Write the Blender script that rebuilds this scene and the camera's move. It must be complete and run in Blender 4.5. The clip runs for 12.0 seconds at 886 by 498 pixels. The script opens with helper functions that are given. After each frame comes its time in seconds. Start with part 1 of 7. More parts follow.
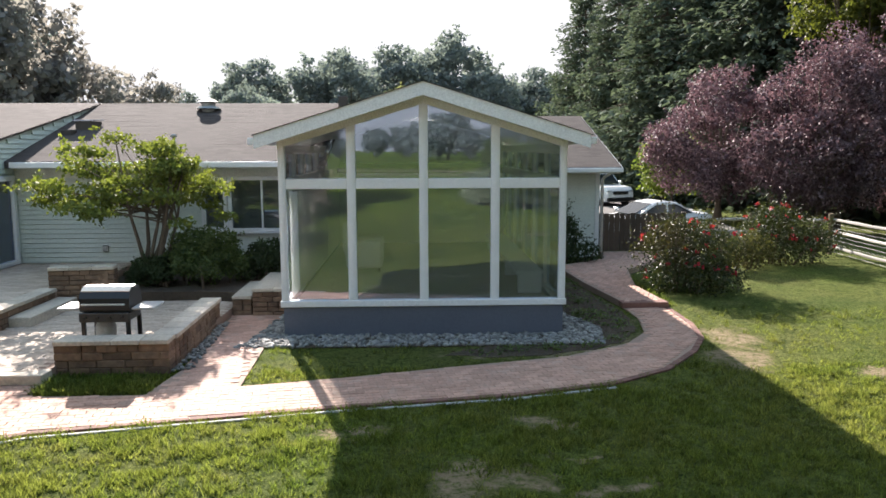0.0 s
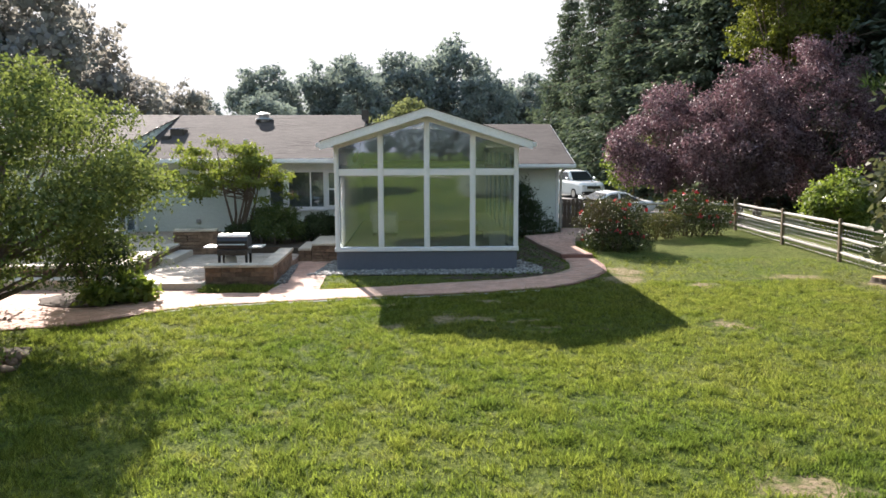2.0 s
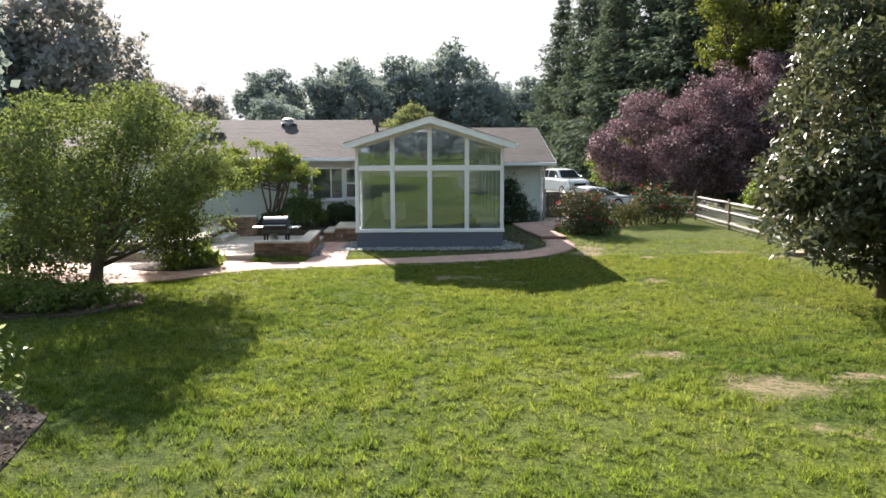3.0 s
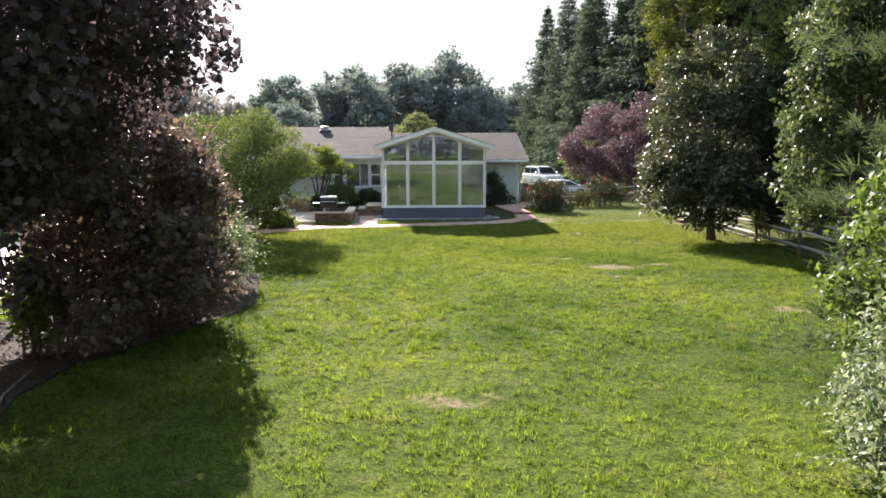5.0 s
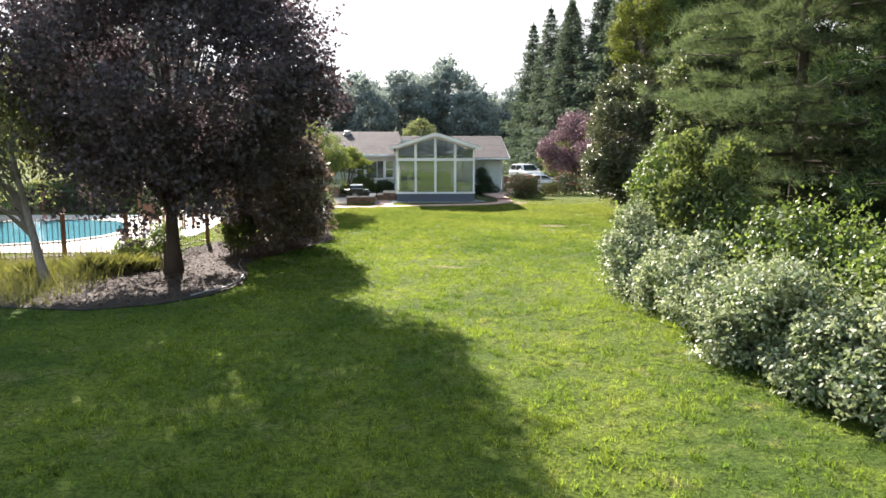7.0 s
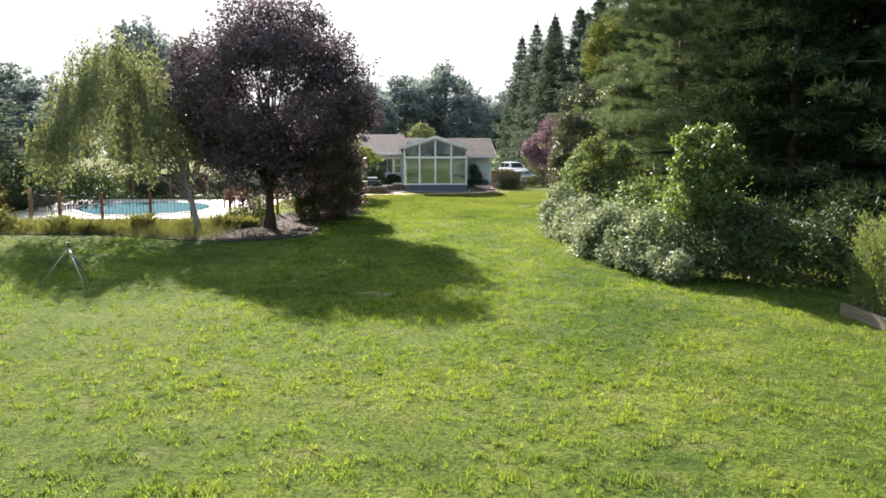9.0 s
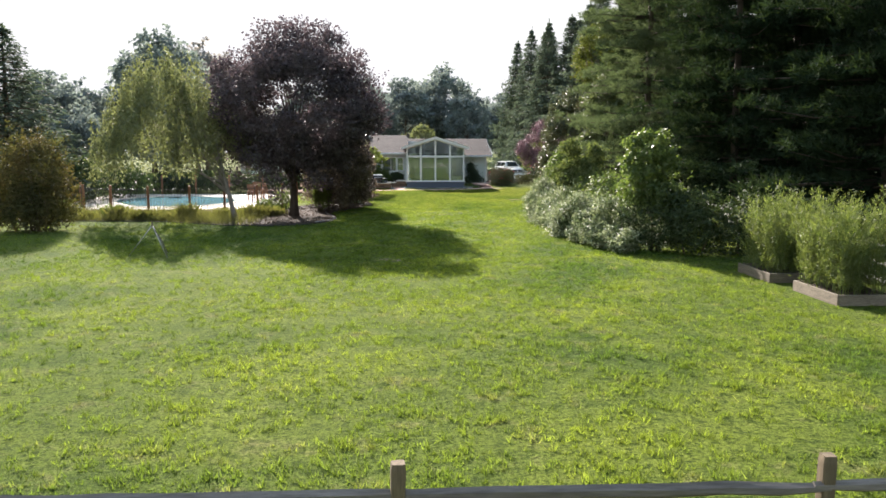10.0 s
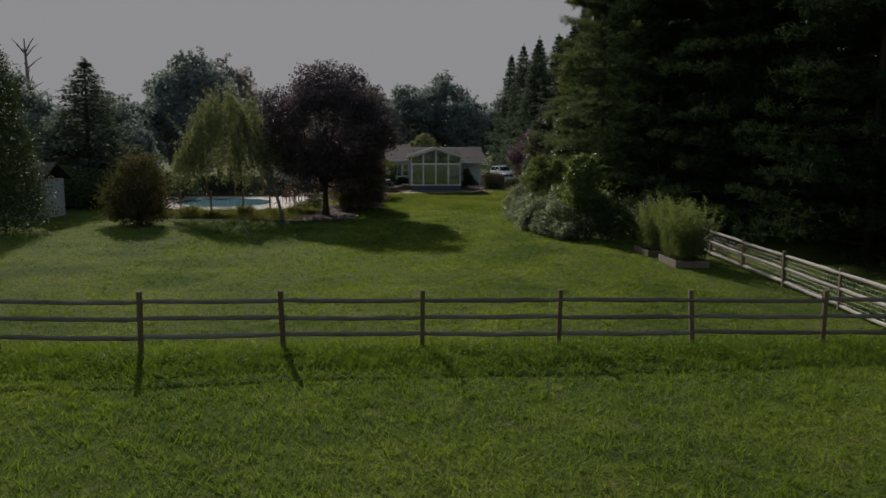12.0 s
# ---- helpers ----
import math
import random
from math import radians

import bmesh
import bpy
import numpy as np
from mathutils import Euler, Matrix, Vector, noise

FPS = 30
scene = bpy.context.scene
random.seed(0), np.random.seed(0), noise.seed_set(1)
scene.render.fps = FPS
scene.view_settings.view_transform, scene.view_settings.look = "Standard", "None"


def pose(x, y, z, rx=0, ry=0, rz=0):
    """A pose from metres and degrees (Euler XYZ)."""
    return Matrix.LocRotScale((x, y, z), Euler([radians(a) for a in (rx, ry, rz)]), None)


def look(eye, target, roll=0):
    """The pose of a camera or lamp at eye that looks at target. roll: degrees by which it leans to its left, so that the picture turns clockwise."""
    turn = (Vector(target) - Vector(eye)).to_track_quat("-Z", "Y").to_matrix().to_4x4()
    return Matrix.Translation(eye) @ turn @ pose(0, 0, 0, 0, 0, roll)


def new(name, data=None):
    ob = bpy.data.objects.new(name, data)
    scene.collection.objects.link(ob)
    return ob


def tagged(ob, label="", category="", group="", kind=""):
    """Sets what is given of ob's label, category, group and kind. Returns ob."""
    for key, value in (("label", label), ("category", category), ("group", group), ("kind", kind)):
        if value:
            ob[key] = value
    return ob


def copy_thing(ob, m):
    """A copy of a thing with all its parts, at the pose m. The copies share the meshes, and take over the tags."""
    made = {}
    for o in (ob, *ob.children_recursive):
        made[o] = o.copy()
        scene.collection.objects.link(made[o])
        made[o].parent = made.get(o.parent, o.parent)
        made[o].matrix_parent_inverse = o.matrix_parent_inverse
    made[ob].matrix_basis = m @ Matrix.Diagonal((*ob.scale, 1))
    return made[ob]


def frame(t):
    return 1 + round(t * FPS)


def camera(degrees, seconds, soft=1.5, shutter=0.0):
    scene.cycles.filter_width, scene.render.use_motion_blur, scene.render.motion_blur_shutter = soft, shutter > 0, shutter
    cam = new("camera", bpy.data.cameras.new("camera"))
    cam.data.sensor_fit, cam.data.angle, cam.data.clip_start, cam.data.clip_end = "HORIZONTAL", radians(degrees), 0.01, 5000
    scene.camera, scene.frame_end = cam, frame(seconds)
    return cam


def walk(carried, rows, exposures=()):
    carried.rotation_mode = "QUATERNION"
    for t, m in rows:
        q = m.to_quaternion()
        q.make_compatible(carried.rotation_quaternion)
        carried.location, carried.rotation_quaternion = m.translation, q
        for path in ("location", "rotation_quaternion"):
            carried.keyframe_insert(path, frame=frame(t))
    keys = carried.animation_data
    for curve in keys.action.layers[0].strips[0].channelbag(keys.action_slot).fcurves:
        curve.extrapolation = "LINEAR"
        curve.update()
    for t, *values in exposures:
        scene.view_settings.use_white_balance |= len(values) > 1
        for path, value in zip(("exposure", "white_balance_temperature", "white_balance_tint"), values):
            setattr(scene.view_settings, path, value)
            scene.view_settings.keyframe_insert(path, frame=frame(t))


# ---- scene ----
cam = camera(60.2, 12.0, soft=1.62)
# seconds, x, y, z, yaw, pitch, roll
ROWS = [
    (0.0, -0.145, -13.00, 3.259, -2.101, -7.595, 0.179),
    (0.5, -0.144, -14.37, 3.265, -2.045, -7.575, 0.168),
    (1.0, -0.167, -16.09, 3.270, -2.009, -7.556, 0.158),
    (1.5, -0.211, -18.13, 3.274, -1.990, -7.539, 0.148),
    (2.0, -0.275, -20.36, 3.278, -1.987, -7.522, 0.138),
    (2.5, -0.356, -22.74, 3.281, -1.998, -7.507, 0.128),
    (3.0, -0.453, -25.20, 3.284, -2.022, -7.493, 0.118),
    (4.0, -0.687, -30.50, 3.286, -2.101, -7.470, 0.097),
    (5.0, -0.962, -36.10, 3.286, -2.209, -7.451, 0.077),
    (5.5, -1.111, -39.05, 3.285, -2.270, -7.443, 0.067),
    (6.0, -1.264, -41.94, 3.283, -2.334, -7.437, 0.056),
    (6.5, -1.420, -44.80, 3.281, -2.398, -7.431, 0.046),
    (7.0, -1.578, -47.66, 3.278, -2.461, -7.428, 0.036),
    (8.0, -1.888, -53.50, 3.269, -2.578, -7.424, 0.016),
    (9.0, -2.181, -59.32, 3.258, -2.670, -7.424, -0.005),
    (9.5, -2.317, -61.97, 3.251, -2.703, -7.427, -0.015),
    (10.0, -2.442, -64.61, 3.249, -2.724, -7.430, -0.025),
    (10.5, -2.556, -67.28, 3.327, -2.733, -7.435, -0.035),
    (11.0, -2.656, -69.94, 3.567, -2.727, -7.441, -0.045),
    (11.5, -2.741, -72.61, 3.838, -2.705, -7.448, -0.056),
    (12.0, -2.808, -75.28, 4.110, -2.664, -7.457, -0.066),
]
EXPOSURES = [(t, stops, 6350, 17.5) for t, stops in ((0.0, 2.08), (2.5, 2.12), (5.0, 2.2), (6.0, 2.32), (6.8, 2.48), (7.6, 2.48), (9.0, 2.27), (10.0, 2.12), (11.2, 2.08), (11.4, 1.84), (11.6, 1.3), (11.8, 0.7), (12.0, -0.02))]
walk(cam, [(t, pose(x, y, z, 90 + p, r, w)) for t, x, y, z, w, p, r in ROWS], EXPOSURES)

# ---- light ----
SUN_ELEVATION, SUN_AZIMUTH = 27.2, 16.8  # degrees; azimuth from +y towards -x
sky_world = bpy.data.worlds.new("sky")
scene.world = sky_world
sky_world.use_nodes = True
nt = sky_world.node_tree
sky = nt.nodes.new("ShaderNodeTexSky")
sky.sky_type, sky.sun_disc = "NISHITA", False
sky.sun_elevation, sky.sun_rotation = radians(SUN_ELEVATION), radians(-SUN_AZIMUTH)
sky.air_density, sky.dust_density, sky.ozone_density = 1.0, 1.2, 1.0
haze = nt.nodes.new("ShaderNodeMix")  # thin haze evens out the bright sky
haze.data_type, haze.blend_type = "RGBA", "DARKEN"
haze.inputs[0].default_value, haze.inputs[7].default_value = 1.0, (1.75, 1.79, 1.75, 1)
nt.links.new(sky.outputs[0], haze.inputs[6])
nt.links.new(haze.outputs[2], nt.nodes["Background"].inputs[0])
nt.nodes["Background"].inputs[1].default_value = 0.15
sun_data = bpy.data.lights.new("sun", "SUN")
sun_data.energy, sun_data.angle, sun_data.color = 4.2, radians(0.6), (1.0, 0.92, 0.80)
sun = new("sun", sun_data)
_e, _a = radians(SUN_ELEVATION), radians(SUN_AZIMUTH)
sun.matrix_world = look((0, 0, 60), (60 * math.sin(_a) * math.cos(_e), -60 * math.cos(_a) * math.cos(_e), 60 - 60 * math.sin(_e)))


# ---- materials ----
def shader(name):
    m = bpy.data.materials.new(name)
    m.use_nodes = True
    t = m.node_tree
    return m, t, t.nodes["Principled BSDF"]


def noise_node(t, scale, detail=4.0, vec=None, rough=0.6):
    n = t.nodes.new("ShaderNodeTexNoise")
    n.inputs["Scale"].default_value, n.inputs["Detail"].default_value, n.inputs["Roughness"].default_value = scale, detail, rough
    if vec is not None:
        t.links.new(vec, n.inputs["Vector"])
    return n.outputs["Fac"]


def mixed(t, fac, a, b, kind="MIX"):
    n = t.nodes.new("ShaderNodeMix")
    n.data_type, n.blend_type = "RGBA", kind
    for sock, val in ((n.inputs[0], fac), (n.inputs[6], a), (n.inputs[7], b)):
        if isinstance(val, bpy.types.NodeSocket):
            t.links.new(val, sock)
        elif isinstance(val, (int, float)):
            sock.default_value = val
        else:
            sock.default_value = (*val, 1.0)
    return n.outputs[2]


def ramp(t, fac, lo, hi):
    n = t.nodes.new("ShaderNodeMapRange")
    n.inputs[1].default_value, n.inputs[2].default_value = lo, hi
    t.links.new(fac, n.inputs[0])
    return n.outputs[0]


def bumped(t, bsdf, height, strength, distance):
    b = t.nodes.new("ShaderNodeBump")
    b.inputs["Strength"].default_value, b.inputs["Distance"].default_value = strength, distance
    t.links.new(height, b.inputs["Height"])
    t.links.new(b.outputs[0], bsdf.inputs["Normal"])


def surface(name, c1, c2, big=0.8, fine=30.0, rough=0.7, bump=0.3, depth=0.004, metal=0.0, stretch=(1, 1, 1), vary=0.0, dirt=None):
    """A worn surface: two colours mixed by a coarse and a fine noise, with fine relief; vary: by object."""
    m, t, b = shader(name)
    geo = t.nodes.new("ShaderNodeNewGeometry")
    mp = t.nodes.new("ShaderNodeMapping")
    mp.inputs["Scale"].default_value = stretch
    t.links.new(geo.outputs["Position"], mp.inputs["Vector"])
    v = mp.outputs[0]
    coarse, grain = noise_node(t, big, 5, v), noise_node(t, fine, 6, v)
    col = mixed(t, ramp(t, coarse, 0.3, 0.7), c1, c2)
    col = mixed(t, 0.5, col, mixed(t, ramp(t, grain, 0.25, 0.75), tuple(0.55 * c for c in c1), tuple(min(1.0, 1.3 * c) for c in c2)))
    if vary:
        info = t.nodes.new("ShaderNodeObjectInfo")
        isl = t.nodes.new("ShaderNodeMath")
        isl.operation = "ADD"
        t.links.new(info.outputs["Random"], isl.inputs[0])
        t.links.new(geo.outputs["Random Per Island"], isl.inputs[1])
        fr = t.nodes.new("ShaderNodeMath")
        fr.operation = "FRACT"
        t.links.new(isl.outputs[0], fr.inputs[0])
        hsv = t.nodes.new("ShaderNodeHueSaturation")
        t.links.new(col, hsv.inputs["Color"])
        mr = t.nodes.new("ShaderNodeMapRange")
        mr.inputs[3].default_value, mr.inputs[4].default_value = 1.0 - vary, 1.0 + vary
        t.links.new(fr.outputs[0], mr.inputs[0])
        t.links.new(mr.outputs[0], hsv.inputs["Value"])
        col = hsv.outputs[0]
    if dirt:
        col = mixed(t, ramp(t, noise_node(t, big * 3.1, 8, v, 0.75), 0.52, 0.78), col, dirt)
    t.links.new(col, b.inputs["Base Color"])
    b.inputs["Roughness"].default_value, b.inputs["Metallic"].default_value = rough, metal
    if bump:
        bumped(t, b, grain, bump, depth)
    return m


def leaf(name, c1, c2, c3, through_light=0.35, rough=0.55, patch=0.7, spec=0.22, glow=(1.25, 1.3, 0.55)):
    """Foliage: each leaf its own tone, some light coming through."""
    m, t, b = shader(name)
    geo = t.nodes.new("ShaderNodeNewGeometry")
    rnd = geo.outputs["Random Per Island"]
    col = mixed(t, rnd, c1, c2)
    col = mixed(t, ramp(t, noise_node(t, patch, 3, geo.outputs["Position"]), 0.45, 0.7), col, c3)
    t.links.new(col, b.inputs["Base Color"])
    b.inputs["Roughness"].default_value = rough
    b.inputs["Specular IOR Level"].default_value = spec
    tr = t.nodes.new("ShaderNodeBsdfTranslucent")
    t.links.new(mixed(t, 1.0, col, glow, "MULTIPLY"), tr.inputs[0])
    mx = t.nodes.new("ShaderNodeMixShader")
    mx.inputs[0].default_value = through_light
    t.links.new(b.outputs[0], mx.inputs[1])
    t.links.new(tr.outputs[0], mx.inputs[2])
    t.links.new(mx.outputs[0], t.nodes["Material Output"].inputs[0])
    return m


def pane_material(name, tint, gloss, rough=0.02, dusty=0.045):
    """A thin pane: mostly clear, with a little dust and a mirror-like sheen."""
    m, t, b = shader(name)
    clear = t.nodes.new("ShaderNodeBsdfTransparent")
    clear.inputs[0].default_value = (*tint, 1)
    dust = t.nodes.new("ShaderNodeBsdfDiffuse")
    dust.inputs[0].default_value = (0.74, 0.78, 0.84, 1)
    film = t.nodes.new("ShaderNodeMixShader")
    film.inputs[0].default_value = dusty
    t.links.new(clear.outputs[0], film.inputs[1])
    t.links.new(dust.outputs[0], film.inputs[2])
    mir = t.nodes.new("ShaderNodeBsdfGlossy")
    mir.inputs["Roughness"].default_value = rough
    mir.inputs["Color"].default_value = (0.74, 0.83, 1.0, 1)
    fr = t.nodes.new("ShaderNodeFresnel")
    fr.inputs[0].default_value = 1.5
    ad = t.nodes.new("ShaderNodeMath")
    ad.operation, ad.use_clamp = "ADD", True
    ad.inputs[1].default_value = gloss
    t.links.new(fr.outputs[0], ad.inputs[0])
    mx = t.nodes.new("ShaderNodeMixShader")
    t.links.new(ad.outputs[0], mx.inputs[0])
    t.links.new(film.outputs[0], mx.inputs[1])
    t.links.new(mir.outputs[0], mx.inputs[2])
    t.links.new(mx.outputs[0], t.nodes["Material Output"].inputs[0])
    return m


WHITE = surface("white_vinyl", (0.78, 0.79, 0.80), (0.84, 0.84, 0.83), 0.7, 60, 0.42, 0.05, 0.001)
FASCIA = surface("white_aluminium", (0.80, 0.80, 0.78), (0.86, 0.86, 0.84), 0.6, 40, 0.5, 0.06, 0.001)
CREAM = surface("cream_trim", (0.72, 0.71, 0.64), (0.78, 0.77, 0.70), 0.6, 40, 0.6, 0.1, 0.001)
SLATE = surface("slate_blue_panel", (0.085, 0.10, 0.135), (0.11, 0.125, 0.165), 1.1, 70, 0.55, 0.15, 0.002)
SIDING = surface("pale_green_siding", (0.60, 0.655, 0.60), (0.67, 0.71, 0.665), 0.5, 40, 0.6, 0.12, 0.001, stretch=(0.3, 0.3, 3))
GABLE_SIDING = surface("green_grey_siding", (0.52, 0.60, 0.565), (0.59, 0.66, 0.62), 0.6, 30, 0.65, 0.12, 0.001)
CONCRETE = surface("pool_concrete", (0.36, 0.32, 0.28), (0.47, 0.43, 0.38), 0.7, 24, 0.85, 0.3, 0.003, dirt=(0.30, 0.26, 0.22))
PAVER = surface("tan_brick_paver", (0.41, 0.225, 0.165), (0.52, 0.325, 0.245), 0.9, 26, 0.85, 0.4, 0.003, vary=0.16, dirt=(0.42, 0.32, 0.26))
JOINT = surface("sandy_joint", (0.30, 0.20, 0.155), (0.38, 0.27, 0.21), 2.0, 60, 0.95, 0.4, 0.003)
EDGING = surface("dark_red_border_brick", (0.15, 0.075, 0.06), (0.22, 0.11, 0.085), 1.5, 30, 0.9, 0.4, 0.004, vary=0.2)
EDGE_STRIP = surface("grey_concrete_edge", (0.36, 0.36, 0.35), (0.52, 0.52, 0.50), 1.1, 30, 0.9, 0.5, 0.004, dirt=(0.16, 0.15, 0.10))
PATIO_PAVER = surface("cream_tan_paver", (0.43, 0.335, 0.26), (0.54, 0.435, 0.345), 0.9, 26, 0.85, 0.4, 0.003, vary=0.16, dirt=(0.40, 0.33, 0.27))
STONE = surface("tan_wall_block", (0.135, 0.080, 0.052), (0.235, 0.148, 0.095), 2.4, 11, 0.92, 1.0, 0.02, vary=0.34, dirt=(0.10, 0.065, 0.045))
CAP = surface("tan_cap_stone", (0.48, 0.40, 0.32), (0.60, 0.52, 0.42), 1.2, 22, 0.9, 0.6, 0.006, vary=0.12)
PEBBLE = surface("river_pebble", (0.111, 0.111, 0.104), (0.281, 0.276, 0.257), 3.0, 40, 0.7, 0.2, 0.002, vary=0.55)
SOIL = surface("dark_soil", (0.05, 0.036, 0.025), (0.09, 0.065, 0.045), 1.4, 25, 1.0, 0.9, 0.02)
MULCH = surface("bark_mulch", (0.022, 0.014, 0.011), (0.049, 0.033, 0.025), 2.2, 35, 1.0, 0.9, 0.03, dirt=(0.088, 0.069, 0.053))
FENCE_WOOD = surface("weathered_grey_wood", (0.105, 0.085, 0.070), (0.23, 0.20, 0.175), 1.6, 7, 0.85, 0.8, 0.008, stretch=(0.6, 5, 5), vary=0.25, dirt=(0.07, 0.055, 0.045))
# same wood as the front rails, with the sunlight on it put into the colour
SIDE_WOOD = surface("sunlit_rail", (0.24, 0.225, 0.205), (0.42, 0.40, 0.365), 1.6, 7, 0.85, 0.8, 0.008, stretch=(0.6, 5, 5), vary=0.25, dirt=(0.12, 0.10, 0.085))
POST_WOOD = surface("weathered_post_wood", (0.090, 0.064, 0.034), (0.175, 0.130, 0.075), 2.0, 7, 0.9, 0.8, 0.008, stretch=(5, 5, 0.6), vary=0.2, dirt=(0.05, 0.045, 0.025))
GATE_WOOD = surface("dark_brown_board", (0.06, 0.040, 0.028), (0.10, 0.07, 0.05), 1.5, 14, 0.8, 0.5, 0.004, stretch=(4, 4, 0.6), vary=0.2)
RED_WOOD = surface("red_brown_post", (0.20, 0.085, 0.045), (0.27, 0.13, 0.07), 1.5, 14, 0.8, 0.5, 0.004, vary=0.2)
BED_WOOD = surface("bleached_plank", (0.075, 0.060, 0.042), (0.27, 0.225, 0.165), 2.2, 14, 0.9, 0.8, 0.008, stretch=(0.8, 0.8, 6), vary=0.3, dirt=(0.055, 0.045, 0.032))
BARK = surface("grey_brown_bark", (0.085, 0.062, 0.045), (0.15, 0.115, 0.085), 2.0, 12, 0.95, 1.0, 0.03, stretch=(2, 2, 0.5))
PALE_BARK = surface("pale_grey_bark", (0.15, 0.13, 0.11), (0.27, 0.24, 0.21), 2.0, 12, 0.9, 0.8, 0.02, stretch=(2, 2, 0.6), dirt=(0.10, 0.085, 0.07))
MAPLE_BARK = surface("dark_maple_bark", (0.042, 0.031, 0.024), (0.085, 0.064, 0.05), 2.0, 12, 0.95, 1.0, 0.03, stretch=(2, 2, 0.5))
BLACK = surface("black_enamel", (0.012, 0.012, 0.013), (0.022, 0.021, 0.02), 2.0, 50, 0.38, 0.05, 0.001)
SHELF = surface("grey_painted_steel", (0.40, 0.39, 0.37), (0.48, 0.47, 0.45), 2.0, 60, 0.55, 0.1, 0.001)
STEEL = surface("brushed_steel", (0.55, 0.55, 0.54), (0.66, 0.66, 0.65), 2.0, 80, 0.28, 0.1, 0.001, metal=1.0)
GALV = surface("galvanised_metal", (0.30, 0.30, 0.30), (0.40, 0.40, 0.39), 3.0, 60, 0.5, 0.1, 0.001, metal=0.7)
IRON = surface("dark_bronze_metal", (0.035, 0.03, 0.025), (0.06, 0.05, 0.042), 3.0, 40, 0.5, 0.1, 0.001)
CARPAINT = surface("white_car_paint", (0.74, 0.75, 0.76), (0.80, 0.80, 0.80), 0.5, 60, 0.22, 0.0)
CARGLASS = surface("dark_car_glass", (0.02, 0.024, 0.028), (0.03, 0.034, 0.038), 1.0, 30, 0.06, 0.0)
RUBBER = surface("tyre_rubber", (0.018, 0.018, 0.018), (0.03, 0.03, 0.03), 3.0, 50, 0.85, 0.3, 0.003)
FABRIC = surface("off_white_slipcover", (0.62, 0.60, 0.55), (0.72, 0.70, 0.65), 1.2, 80, 0.95, 0.4, 0.002)
SHED_SIDING = surface("grey_shed_siding", (0.34, 0.36, 0.37), (0.44, 0.46, 0.47), 0.6, 30, 0.7, 0.12, 0.001)
TANKWHITE = surface("white_tank_enamel", (0.62, 0.63, 0.64), (0.72, 0.72, 0.72), 2.0, 40, 0.4, 0.05, 0.001)
INTERIOR = surface("pale_interior_wall", (0.64, 0.64, 0.60), (0.72, 0.72, 0.68), 0.5, 40, 0.8, 0.1, 0.001)
CARPET = surface("tan_floor_covering", (0.40, 0.36, 0.29), (0.48, 0.43, 0.36), 1.0, 60, 0.95, 0.3, 0.003)
ASPHALT = surface("driveway_asphalt", (0.05, 0.05, 0.05), (0.075, 0.073, 0.07), 0.5, 40, 0.9, 0.5, 0.005)
GLASS = pane_material("sunroom_glass", (0.90, 0.93, 0.92), 0.15)
WINDOW = pane_material("house_window_glass", (0.62, 0.66, 0.65), 0.14)


def shingle_material():
    m, t, b = shader("brown_grey_shingle")
    geo = t.nodes.new("ShaderNodeNewGeometry")
    pos = geo.outputs["Position"]
    br = t.nodes.new("ShaderNodeTexBrick")
    br.inputs["Scale"].default_value = 1.0
    br.inputs["Brick Width"].default_value, br.inputs["Row Height"].default_value = 0.31, 0.14
    br.inputs["Mortar Size"].default_value = 0.006
    br.inputs["Color1"].default_value, br.inputs["Color2"].default_value = (0.036, 0.031, 0.031, 1), (0.090, 0.078, 0.074, 1)
    br.inputs["Mortar"].default_value = (0.06, 0.05, 0.045, 1)
    t.links.new(pos, br.inputs["Vector"])
    col = mixed(t, ramp(t, noise_node(t, 0.5, 5, pos), 0.3, 0.7), br.outputs["Color"], (0.085, 0.074, 0.070))
    col = mixed(t, ramp(t, noise_node(t, 9, 7, pos, 0.75), 0.42, 0.75), col, (0.07, 0.06, 0.058))
    t.links.new(col, b.inputs["Base Color"])
    b.inputs["Roughness"].default_value, b.inputs["Specular IOR Level"].default_value = 0.95, 0.12
    bumped(t, b, br.outputs["Fac"], 0.5, -0.006)
    return m


SHINGLE = shingle_material()

# bare patches of the lawn: x, y, half length, half width
BARE = [(4.55, -15.2, 0.95, 0.6), (3.5, -13.4, 0.55, 0.25), (2.6, -14.4, 0.3, 0.2), (6.0, -14.7, 0.5, 0.25), (4.5, -16.6, 0.5, 0.2), (6.7, -20.9, 0.5, 0.25),
        (0.23, -6.0, 0.28, 0.4), (0.84, -5.95, 0.45, 0.25), (1.86, -6.05, 0.35, 0.2), (2.1, -6.8, 0.35, 0.18), (1.3, -4.25, 0.3, 0.15), (1.6, -5.3, 0.35, 0.12),
        (-0.75, -6.5, 0.3, 0.25), (2.85, -6.7, 0.35, 0.15), (4.95, -1.7, 0.5, 0.6), (5.3, -0.4, 0.35, 0.8), (9.3, -1.5, 0.8, 0.3), (11.0, -2.6, 0.6, 0.4),
        (6.6, -2.5, 0.5, 0.25), (5.4, -6.6, 0.5, 0.2), (3.3, 0.9, 0.6, 0.9), (3.1, -0.6, 0.8, 0.5), (1.5, -1.2, 1.3, 0.2), (2.6, -1.0, 1.0, 0.3), (-1.1, -4.6, 0.5, 0.15),
        (-0.4, -26.5, 0.4, 0.3), (-3.0, -42.0, 0.35, 0.2)]


